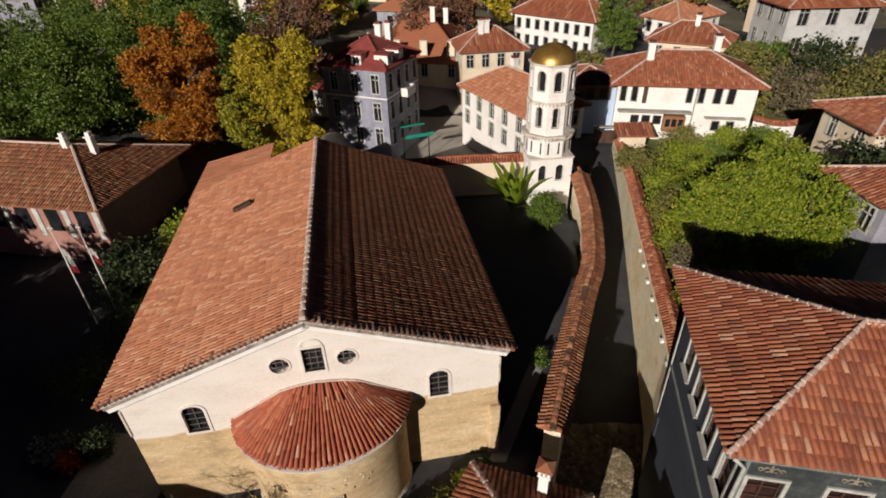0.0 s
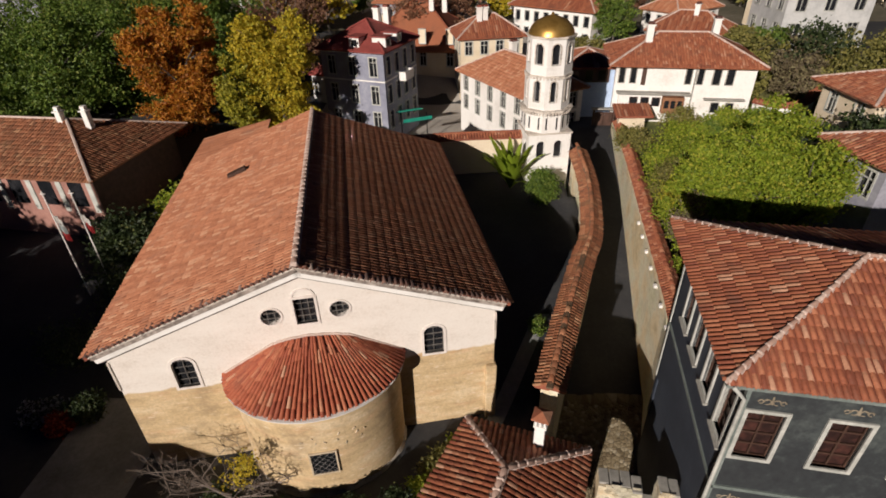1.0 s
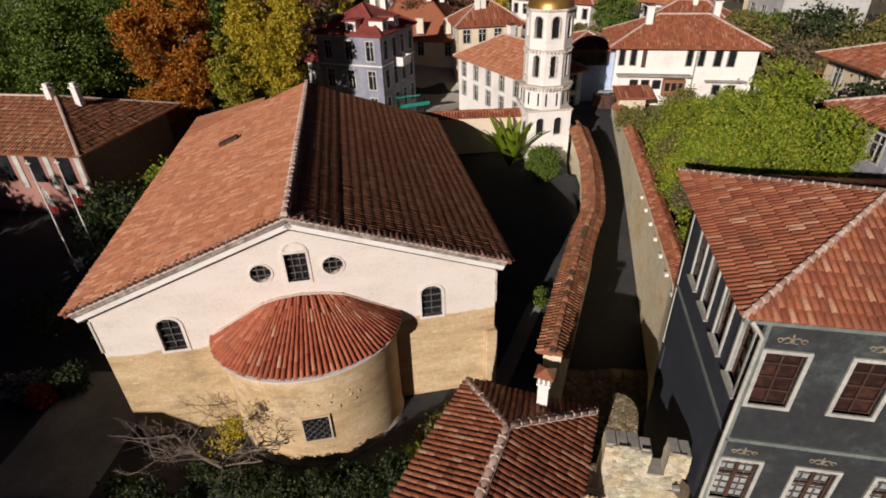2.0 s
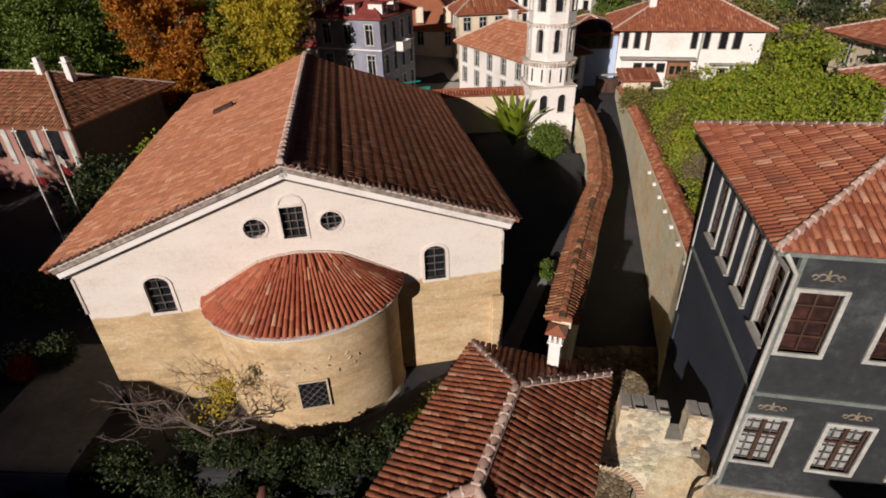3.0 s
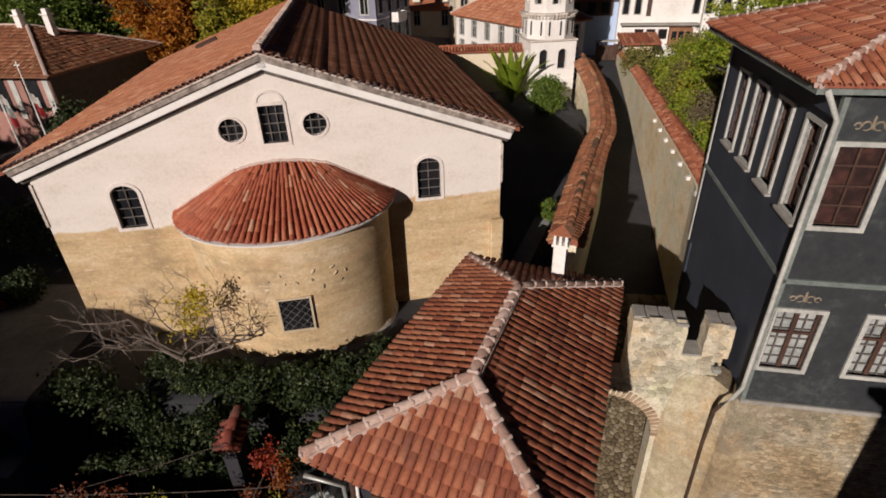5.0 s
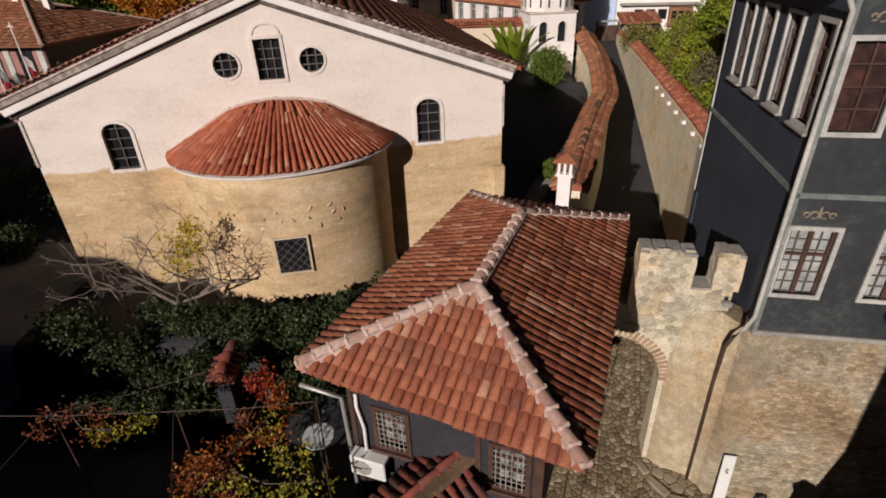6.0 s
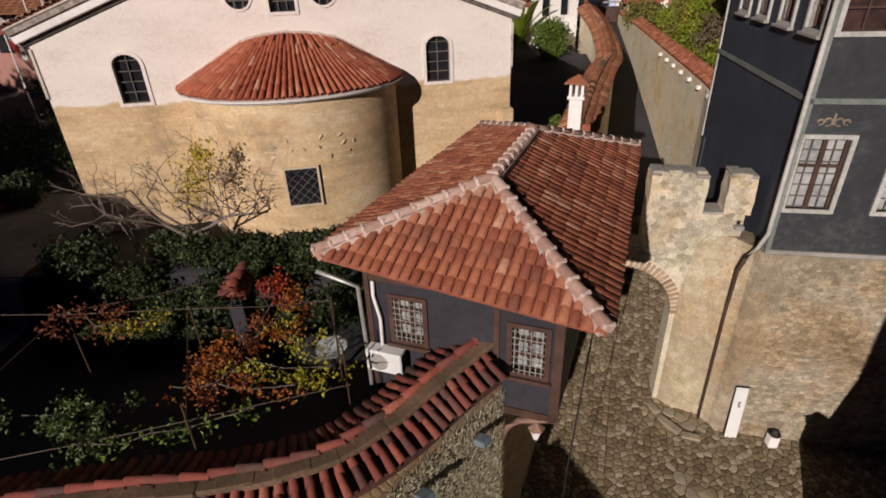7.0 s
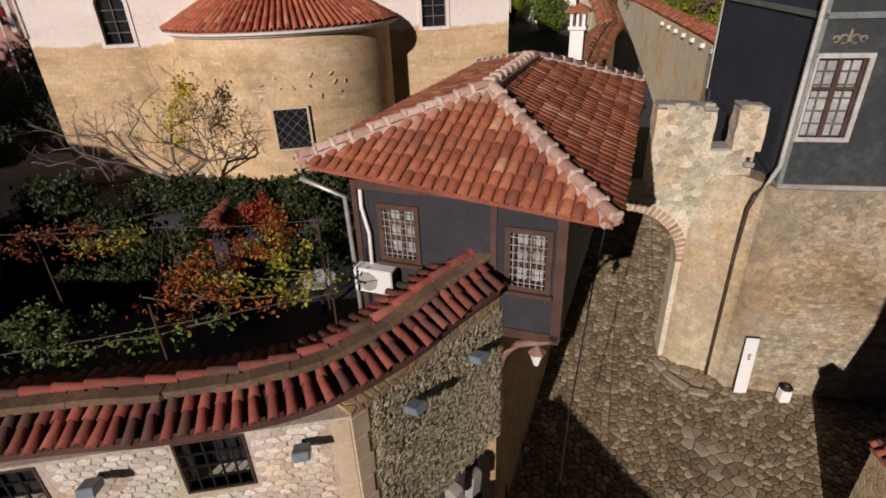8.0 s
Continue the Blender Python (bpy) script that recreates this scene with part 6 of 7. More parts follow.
    part("slab", boxes(((3.2, -0.9, 10.3), (4.0, 0.9, 10.45)), m=mn @ pose(0, 0, 0.6), bevel=0.02), M_WHITE, bal)
    part("parapet", boxes(((3.9, -0.9, 10.45), (4.0, 0.9, 11.1)), ((3.2, -0.9, 10.45), (3.9, -0.8, 11.1)), ((3.2, 0.8, 10.45), (3.9, 0.9, 11.1)), m=mn @ pose(0, 0, 0.6)), M_WHITE, bal)
    aw = thing("awning", "green fabric shop awning", "awning", (-4.4, 47.5, 10))
    part("canopy", boxes(((-1.4, -0.6, 10.1), (1.4, 0.6, 10.22)), m=pose(-4.75, 47.6, -1.9, 0, 0, 25) @ pose(0, 0, 0, -14, 0, 0), bevel=0.02), M_AWNING, aw)
    part("valance", boxes(((-1.4, -0.62, 9.75), (1.4, -0.58, 10.08)), m=pose(-4.75, 47.6, -1.9, 0, 0, 25)), M_AWNING, aw)
    part("pole", boxes(((-1.3, 0.4, 6.4), (-1.22, 0.48, 10.1)), m=pose(-4.75, 47.6, -1.9, 0, 0, 25)), M_IRON, aw)
    part("pole", boxes(((1.22, 0.4, 6.4), (1.3, 0.48, 10.1)), m=pose(-4.75, 47.6, -1.9, 0, 0, 25)), M_IRON, aw)
    # small houses at the garden's edge
    town_house("cream garden house with brown tile roof", (27.6, 34.6), (6.4, 5.0), 7.0, 14.0, 15.2, 4, M_CREAM, M_TILE, 0.6, (12.9,), 3, 2, 0, seed=6, fine=True)
    town_house("weathered grey outbuilding with red tile roof", (23.2, 25.6), (7.0, 3.6), 6.8, 13.7, 14.6, 8, M_GREYWALL, M_TILE, 0.6, (12.4,), 3, 2, 0, seed=7, fine=True)
    town_house("tall grey apartment house with red roof", (36.0, 62.5), (8.6, 7.0), 7.5, 16.6, 18.4, 2, M_PALEGREY, M_TILE, 0.6, (15.6, 12.8, 10.0), 3, 3, 1, seed=8, wsize=(1.0, 1.6))
    town_house("broad white house with red hipped roof", (13.5, 83.4), (13.1, 6.2), 7.0, 12.4, 14.7, -41, M_WHITE, M_TILE, 0.7, (11.0, 8.8), 8, 4, 1, seed=9)
    town_house("pink and white house with bright red roof", (27.4, 71.0), (8.7, 5.6), 7.0, 11.3, 13.2, -27, M_CREAM, M_TILE, 0.6, (10.0,), 4, 3, 2, seed=10)
    town_house("white house with weathered red roof", (31.0, 85.7), (9.6, 5.8), 7.0, 11.5, 13.5, 36, M_WHITE, M_TILE_PALE, 0.5, (10.2,), 4, 3, 2, seed=11)
    gw = thing("curved_garden_wall", "curved white garden wall with tile coping", "wall", (28, 46, 8))
    line = [(25.2, 47.0, 9.6), (26.8, 45.6, 9.6), (29.2, 46.4, 9.7), (31.3, 48.9, 9.9)]
    part("wall", thick_line([tuple(p) for p in smooth_line(line, 0.6)], 0.2, lambda y: 6.8, 0.2), M_WHITE, gw)
    coping(gw, line, 0.4, 0.2, M_TILE, None, 0, seed=18)
    # flat wall behind the churchyard, with a tiled coping
    yw = thing("yard_wall", "cream churchyard wall with brown tile coping", "wall", (0, 35, 8))
    line = [(-6.5, 34.0, 11.0), (-1.0, 35.0, 11.0), (4.0, 35.6, 10.95)]
    part("wall", thick_line(line, 0.25, lambda y: 7.0, 0.25), M_CREAM, yw)
    coping(yw, line, 0.5, 0.25, M_TILE, None, 0, seed=17)
    # roofs of the further town
    rnd = random.Random(77)
    walls = [M_WHITE, M_CREAM, M_PINK, M_GREYWALL, M_WHITE]
    spots = []
    for k in range(400):
        y = rnd.uniform(74, 230)
        x = rnd.uniform(-0.85, 0.85) * (y + 14)
        if x < -12 and y < 95:
            continue
        if all(math.hypot(x - a, y - b) > 12.5 + 0.02 * y for a, b in spots + [(15, 86), (27, 68), (3, 64), (-6, 70), (31, 86), (13, 83), (34, 61), (22, 84), (9, 89), (-10, 62)]):
            spots.append((x, y))
    for k, (x, y) in enumerate(spots[:70]):
        z0 = ground_z(x, y)
        w, d = rnd.uniform(8, 14), rnd.uniform(7, 10)
        flat = rnd.random() < 0.22 and y > 110
        eave = z0 + rnd.uniform(4.5, 7) + (5 if flat else 0)
        town_house("distant %s house with %s" % (rnd.choice(("plastered", "rendered", "painted")), "flat grey roof" if flat else "red tiled roof"), (x, y), (w, d), z0, eave, eave + (0.3 if flat else rnd.uniform(1.8, 2.8)), rnd.uniform(-25, 25), walls[k % 5], M_CAP if flat else rnd.choice((M_TILE, M_TILE_PALE, M_TILE)), 0.5, [eave - 1.5 - 2.8 * i for i in range(0 if y > 150 else 2)], 3, 2, 1, seed=100 + k, wsize=(1.0, 1.4), rolls=False)


M_WOODWARM = surface("warm_brown_wood", (0.16, 0.07, 0.03), (0.26, 0.12, 0.055), (0.36, 0.18, 0.09), 3, 20, rough=0.6)
M_AWNING = surface("green_fabric", (0.01, 0.16, 0.11), (0.015, 0.24, 0.17), (0.03, 0.32, 0.23), 2, 16, rough=0.8)
M_REDROOF = surface("dark_red_roofing", (0.16, 0.03, 0.025), (0.24, 0.05, 0.04), (0.32, 0.08, 0.06), 0.8, 9)
build_town()


# ---- trees and shrubs ----
def leaves_mesh(name, centres, per, spread, size, rnd, flat=0.6):
    """Small folded leaves strewn about the given clump centres."""
    n = len(centres) * per
    rng = np.random.default_rng(rnd.randrange(1 << 30))
    c = np.repeat(np.array(centres), per, axis=0) + rng.normal(0, 1, (n, 3)) * np.array([spread, spread, spread * flat])
    a = rng.normal(0, 1, (n, 3))
    a /= np.linalg.norm(a, axis=1)[:, None]
    b = np.cross(a, rng.normal(0, 1, (n, 3)))
    b /= np.linalg.norm(b, axis=1)[:, None]
    s = size * rng.uniform(0.6, 1.3, (n, 1))
    f = np.cross(a, b) * s * 0.22
    P = np.stack([c - a * s * 0.5, c + b * s * 0.36 + f, c + a * s * 0.5, c - b * s * 0.36 + f], 1).reshape(-1, 3)
    i = np.arange(n)[:, None] * 4
    F = np.concatenate([i + np.array([[0, 1, 2]]), i + np.array([[0, 2, 3]])], 1).reshape(-1, 3)
    me = bpy.data.meshes.new(name)
    me.from_pydata(P.tolist(), [], F.tolist())
    return me


def limbs(bm, base, height, reach, rnd, n=7, r=0.16, droop=0.0):
    top = Vector(base) + Vector((rnd.uniform(-0.2, 0.2), rnd.uniform(-0.2, 0.2), height * 0.8))
    mid = Vector(base) + Vector((rnd.uniform(-0.15, 0.15), rnd.uniform(-0.15, 0.15), height * 0.4))
    tube(bm, [base, mid, top], r, r * 0.3, 7)
    tips = [top]
    for k in range(n):
        a = 2 * math.pi * k / n + rnd.uniform(-0.4, 0.4)
        t = rnd.uniform(0.3, 0.85)
        s = Vector(base).lerp(mid, t * 2) if t < 0.5 else mid.lerp(top, t * 2 - 1)
        e = s + Vector((math.cos(a) * reach * rnd.uniform(0.5, 0.95), math.sin(a) * reach * rnd.uniform(0.5, 0.95), height * rnd.uniform(0.1, 0.35) - droop))
        mm = s.lerp(e, 0.5) + Vector((0, 0, rnd.uniform(0.0, 0.3)))
        tube(bm, [s, mm, e], r * 0.42, r * 0.1, 5)
        tips.append(e)
        for q in range(2):
            b = a + rnd.uniform(-0.9, 0.9)
            e2 = mm + Vector((math.cos(b), math.sin(b), rnd.uniform(0.1, 0.7))) * reach * 0.4
            tube(bm, [mm, e2], r * 0.2, r * 0.06, 4)
            tips.append(e2)
    return tips


def tree(name, label, at, height, radius, leaf, clumps=110, per=45, size=0.3, crown_from=0.25, seed=1, slim=1.0, category="tree", spread=None, bark=None):
    rnd = random.Random(seed)
    t = thing(name, label, category, at)
    bm = bmesh.new()
    limbs(bm, Vector(at), height, radius, rnd, 8, 0.05 + height * 0.016)
    part("trunk", bm, bark or M_BARK, t)
    cz, rz = at[2] + height * (crown_from + 1) / 2, height * (1 - crown_from) / 2
    cs = []
    lobes = [(rnd.uniform(-0.6, 0.6) * radius, rnd.uniform(-0.6, 0.6) * radius, rnd.uniform(-0.75, 0.7) * rz, rnd.uniform(0.3, 0.55)) for _ in range(14)] + [(0, 0, 0, 0.75), (0, 0, 0.25 * rz, 0.7)]
    while len(cs) < clumps:
        lx, ly, lz, k = rnd.choice(lobes)
        v = Vector((rnd.gauss(0, 1), rnd.gauss(0, 1), rnd.gauss(0, 1))).normalized() * rnd.uniform(0.78, 1.0)
        cs.append((at[0] + lx + v.x * radius * k, at[1] + ly + v.y * radius * k, max(at[2] + 0.2, cz + lz + v.z * rz * k)))
    part_mesh("crown", leaves_mesh("crown", cs, per, spread or radius * 0.105, size, rnd), leaf, t)
    return t


def shrub(name, label, at, size3, leaf, clumps=40, per=40, size=0.12, seed=1, category="shrub"):
    rnd = random.Random(seed)
    t = thing(name, label, category, at)
    bm = bmesh.new()
    for k in range(7):
        a = rnd.uniform(0, 6.28)
        tube(bm, [at, Vector(at) + Vector((math.cos(a) * size3[0] * 0.3, math.sin(a) * size3[1] * 0.3, size3[2] * 0.8))], 0.03, 0.01, 4)
    tagged(part("stem_mass", bm, M_BARK, t), kind="stuff")
    cs = []
    for _ in range(clumps):
        v = Vector((rnd.gauss(0, 1), rnd.gauss(0, 1), rnd.gauss(0, 1))).normalized() * rnd.uniform(0.4, 1.0)
        cs.append((at[0] + v.x * size3[0] / 2, at[1] + v.y * size3[1] / 2, max(at[2] + 0.05, at[2] + size3[2] * 0.5 + v.z * size3[2] / 2)))
    part_mesh("foliage", leaves_mesh("foliage", cs, per, min(size3) * 0.14, size, rnd), leaf, t)
    return t


def build_trees():
    tree("plane_tree", "tall tree with orange autumn leaves", (-24.0, 44.0, 6.5), 12.3, 3.3, L_ORANGE, 300, 110, 0.26, 0.05, 1)
    tree("linden_tree", "yellow-green autumn linden tree", (-15.3, 43.0, 7.0), 11.4, 3.0, L_YELLOW, 280, 110, 0.26, 0.05, 2)
    tree("linden_tree", "yellow-green autumn linden tree", (-18.3, 41.6, 7.0), 8.2, 2.0, L_OLIVEGOLD, 100, 90, 0.25, 0.1, 3)
    for i, (x, y, h, r) in enumerate(((-36, 47, 15, 5.5), (-30, 50, 15, 5), (-43, 44, 14, 6), (-38, 56, 17, 6), (-30, 60, 17, 6), (-48, 52, 16, 6), (-24, 57, 15, 5), (-55, 48, 15, 6))):
        tree("park_tree", "large dark green park tree", (x, y, 5.5), h - 2.2, r, L_PARK, 250, 110, 0.27, 0.08, 10 + i)
    tree("bare_tree", "nearly leafless brown autumn tree", (-17.5, 52.0, 7.0), 14.0, 3.2, L_BROWN, 110, 26, 0.3, 0.2, 30)
    tree("bare_tree", "rust-brown half-bare autumn tree", (-2.5, 72.0, 7.0), 10.0, 3.5, L_BROWN, 130, 40, 0.35, 0.15, 31)
    tree("cypress", "slim dark green conifer tree", (-8.5, 80.0, 7.0), 11.0, 1.6, L_DARK, 90, 40, 0.3, 0.05, 32)
    # garden right of the lane
    for i, (x, y, h, r) in enumerate(((13.6, 26.2, 7.4, 2.2), (15.6, 25.3, 8.2, 2.5), (17.2, 24.7, 6.9, 2.0))):
        tree("fig_tree", "broad bright green garden tree", (x, y, 7.2), h, r, L_GREEN, 210, 95, 0.17, 0.12, 40 + 100 * i, spread=0.24)
    for i, (x, y, sx, sz, lf) in enumerate(((12.5, 25.0, 2.0, 4.0, L_GREYBROWN), (13.0, 27.6, 2.4, 4.2, L_OLIVEGOLD), (12.1, 22.6, 1.5, 3.0, L_OLIVEGOLD), (12.9, 30.2, 2.0, 3.4, L_OLIVE), (11.7, 20.6, 1.2, 2.2, L_PARK), (14.4, 29.5, 3.0, 4.2, L_PARK))):
        shrub("tall_garden_shrub", "tall loose olive and brown shrub by the wall", (x, y, ground_z(x, y)), (sx, sx, sz), lf, 80, 42, 0.15, 250 + i)
    tree("walnut_tree", "dark green garden tree", (23.0, 28.5, 7.2), 7.0, 3.4, L_DARK, 170, 55, 0.28, 0.1, 42)
    tree("bare_tree", "grey-brown thinly leaved tree", (30.0, 51.0, 7.5), 6.0, 3.0, L_GREYBROWN, 150, 40, 0.26, 0.1, 43)
    tree("olive_tree", "olive green garden tree", (26.2, 51.5, 7.5), 4.6, 2.2, L_OLIVE, 120, 40, 0.3, 0.1, 44)
    tree("olive_tree", "olive green garden tree", (31.0, 53.0, 7.5), 7.0, 4.0, L_DARK, 130, 40, 0.3, 0.1, 45)
    for i, (x, y, sx, sz, lf) in enumerate(((12.6, 27.5, 2.2, 2.4, L_GREEN), (13.2, 31.5, 2.4, 2.2, L_GREEN), (13.9, 35.0, 3.2, 2.0, L_GREEN), (11.9, 22.5, 1.7, 2.0, L_GREEN), (11.5, 19.6, 1.4, 1.7, L_DARK), (16.5, 38.5, 4.0, 2.4, L_GREEN), (17.5, 42.0, 3.2, 2.2, L_OLIVE), (20.6, 41.6, 3.4, 2.4, L_GREEN), (23.8, 42.2, 3.2, 2.2, L_PARK), (19.0, 39.6, 3.0, 1.8, L_PARK), (25.5, 40.0, 3.6, 2.2, L_OLIVE), (22.6, 38.4, 3.4, 1.8, L_GREEN), (12.6, 38.5, 2.4, 2.0, L_OLIVE), (20.0, 37.0, 4.0, 1.6, L_OLIVE))):
        shrub("garden_shrub", "loose olive and green garden shrub", (x, y, ground_z(x, y)), (sx, sx, sz), lf, 70, 45, 0.17, 50 + i)
    for i, (x, y, h, r, lf) in enumerate(((27.0, 54.0, 6.0, 3.0, L_OLIVE), (35.0, 50.5, 6.5, 3.6, L_OLIVE), (40.0, 47.0, 7.0, 3.8, L_PARK), (29.5, 57.0, 5.6, 2.6, L_PARK), (24.5, 58.5, 4.4, 2.2, L_OLIVE), (12.3, 57.0, 4.6, 1.9, L_OLIVE), (32.0, 39.5, 6.0, 3.2, L_DARK), (38.0, 40.0, 6.0, 3.2, L_PARK), (19.0, 75.0, 7.5, 2.8, L_PARK), (-3.5, 82.0, 8.0, 3.5, L_BROWN), (-20.0, 66.0, 11.0, 4.0, L_BROWN), (-6.5, 70.5, 9.0, 3.2, L_BROWN))):
        tree("garden_tree", "loose-crowned autumn garden tree", (x, y, ground_z(x, y)), h, r, lf, 130, 45, 0.3, 0.1, 400 + i)
    # further trees between the roofs
    rnd = random.Random(9)
    for i in range(66):
        y = rnd.uniform(88, 220) if i < 34 else rnd.uniform(86, 130)
        x = rnd.uniform(-0.8, 0.8) * (y + 14) if i < 34 else rnd.uniform(-0.55, 0.55) * (y + 14)
        tree("town_tree", "distant autumn town tree", (x, y, ground_z(x, y)), rnd.uniform(7, 11), rnd.uniform(3, 4.5), rnd.choice((L_OLIVE, L_PARK, L_BROWN, L_YELLOW)), 60, 30, 0.7, 0.1, 300 + i)


build_trees()


# ---- neighbouring buildings and trees outside the walk's view, added to shade yard and street ----
town_house("tall grey neighbour house with tile roof across the street", (10.95, -5.9), (10.2, 7.4), -1.5, 11.3, 13.0, 0, M_GREYWALL, M_TILE, 0.35, (9.5, 6.0, 2.8), 5, 4, 1, seed=61)
town_house("long plastered house with tile roof, unseen, added for yard shade", (-26.0, -5.2), (17.0, 7.2), 2.5, 12.0, 14.0, 0, M_CREAM, M_TILE, 0.5, (8.6, 5.6), 8, 4, 1, seed=62)
for i, (x, y, h) in enumerate(((-26.5, 2.0, 14.0), (-33.5, 4.0, 14.0), (-41.0, 2.0, 15.0), (-30.0, 9.0, 10.0), (-38.0, 12.0, 11.0))):
    tree("unseen_shade_tree", "large dense dark green tree, unseen, added for yard shade", (x, y, ground_z(x, y)), h, 4.6, L_DARK, 240, 60, 0.45, 0.1, 70 + i)


# wing and half-bare tree are unseen additions that shade garden and church foot
town_house("plastered wing with tile roof, unseen, added to shade the garden", (-13.8, -3.0), (9.0, 2.2), 0.0, 8.5, 8.9, 0, M_CREAM, M_TILE, 0.1, (6.5,), 4, 2, 0, seed=64)
town_house("low street-side outbuilding with tile roof", (-4.3, -4.2), (7.0, 4.2), -2.5, 3.85, 4.45, 18.4, M_CREAM, M_TILE, 0.1, (1.8,), 4, 2, 0, seed=63)
tree("unseen_dapple_tree", "half-bare tree, unseen, added for mottled shade", (-15.6, -0.6, ground_z(-15.6, -0.6)), 7.0, 2.6, L_OLIVE, 90, 34, 0.24, 0.2, 76)


# ---- street ----
def stone_mesh(name, poly, c, rnd, gap=0.009):
    """One cobble: its outline drawn in for the joint, its edge rounded, its top gently domed."""
    bm = bmesh.new()
    n = len(poly)
    tilt = (rnd.uniform(-0.06, 0.06), rnd.uniform(-0.06, 0.06))
    rings = []
    for shrink, z in ((gap, -0.05), (gap, 0.02), (gap + 0.018, 0.040)):
        row = []
        for p in poly:
            d = p - c
            k = max(0.3, 1 - shrink / max(0.05, d.length))
            q = d * k
            row.append(bm.verts.new((q.x, q.y, z + (q.x * tilt[0] + q.y * tilt[1] if z > 0 else 0))))
        rings.append(row)
    top = bm.verts.new((0, 0, 0.05))
    for A, B in zip(rings, rings[1:]):
        for i in range(n):
            bm.faces.new((A[i], A[(i + 1) % n], B[(i + 1) % n], B[i]))
    for i in range(n):
        bm.faces.new((rings[2][i], rings[2][(i + 1) % n], top))
    return bm


def gap_to(p, a, b):
    """Plan distance of p from the stretch a to b."""
    q, d = Vector((p[0], p[1])) - a, b - a
    k = min(1.0, max(0.0, q.dot(d) / d.dot(d)))
    return (q - d * k).length


def build_street():
    st = thing("street", "worn grey-brown cobbled street with dark earth joints", "street", (5, 6, 0), kind="structure")
    rnd = random.Random(21)
    slabs = [(6.35, 9.75), (6.80, 9.25), (5.95, 7.55), (6.12, 6.98), (6.62, 6.75), (6.2, 6.3), (6.75, 6.12), (6.35, 5.62), (6.85, 5.45)]
    pts = list(slabs)
    d = 0.19
    joints = [(Vector((5.66, 14.15)), Vector((3.85, 7.58))), (Vector((7.38, 16.04)), Vector((6.56, 12.85)))]
    for a, b in joints:
        n = Vector((-(b - a).y, (b - a).x)).normalized() * 0.11
        for k in range(round((b - a).length / 0.24)):
            c = a.lerp(b, (k + 0.5 + rnd.uniform(-0.2, 0.2)) * 0.24 / (b - a).length)
            pts += [tuple(c + n), tuple(c - n)]
    T = pose(5, 7, 0, 0, 0, 17)
    for i in range(-66, 56):
        for j in range(-94, 84):
            p = T @ Vector((i * d * 1.02 + rnd.uniform(-0.08, 0.08) + (0.5 * d if j % 2 else 0), j * d * 0.9 + rnd.uniform(-0.065, 0.065), 0))
            if any(gap_to(p, a, b) < 0.14 for a, b in joints):
                continue
            if -5.5 < p.y < 19 and -3.5 < p.x < 12 and inside(STREET, p.x, p.y) and all(math.hypot(p.x - a, p.y - b) > 0.3 for a, b in slabs):
                pts.append((p.x, p.y))
    grid = {}
    for p in pts:
        grid.setdefault((math.floor(p[0] / 0.6), math.floor(p[1] / 0.6)), []).append(p)
    order = sorted(pts, key=lambda p: math.hypot(p[0] - 6.0, p[1] - 7.6))
    P, F = [], []
    inv = PLACED[st].inverted()
    for k, p in enumerate(order):
        gx, gy = math.floor(p[0] / 0.6), math.floor(p[1] / 0.6)
        near = [q for a in (-1, 0, 1) for b in (-1, 0, 1) for q in grid.get((gx + a, gy + b), ()) if q != p]
        poly = cell(p, near)
        if not poly:
            continue
        bm = stone_mesh("cobble", poly, Vector(p), rnd)
        slope = 13.2 if p[1] > 10.3 else 6.8
        m = pose(p[0], p[1], street_z(p[1]) + 0.012 + rnd.uniform(0, 0.012), slope, 0, 0)
        big = p in slabs
        if k < 300 or big:
            me = bpy.data.meshes.new("cobble")
            bm.to_mesh(me)
            me.materials.append(M_SLABGREY if big else M_COBBLE)
            ob = new("paving_slab" if big else "cobble", me)
            ob.parent, ob.matrix_parent_inverse, ob.matrix_basis = st, inv, m
        else:
            b = len(P)
            bm.verts.index_update()
            P += [tuple(m @ v.co) for v in bm.verts]
            F += [tuple(b + v.index for v in f.verts) for f in bm.faces]
        bm.free()
    for (ax, ay), (bx, by), w in (((5.82, 10.08), (5.97, 9.66), 0.24), ((5.99, 9.60), (6.42, 8.98), 0.27), ((6.45, 8.94), (6.98, 8.78), 0.25)):
        L, a = math.hypot(bx - ax, by - ay), math.degrees(math.atan2(by - ay, bx - ax))
        part("kerb_stone", boxes(((-L / 2, -w / 2, -0.15), (L / 2, w / 2, 0.12)), m=pose((ax + bx) / 2, (ay + by) / 2, street_z((ay + by) / 2), 6, 0, a), bevel=0.035), M_SLABGREY, st)
    me = bpy.data.meshes.new("more_cobbles")
    me.from_pydata(P, [], F)
    tagged(part_mesh("more_cobbles", me, M_COBBLE, st), kind="stuff")


M_SLABGREY = surface("grey_street_slab", (0.20, 0.17, 0.12), (0.29, 0.25, 0.18), (0.38, 0.335, 0.25), 1.4, 12)
build_street()


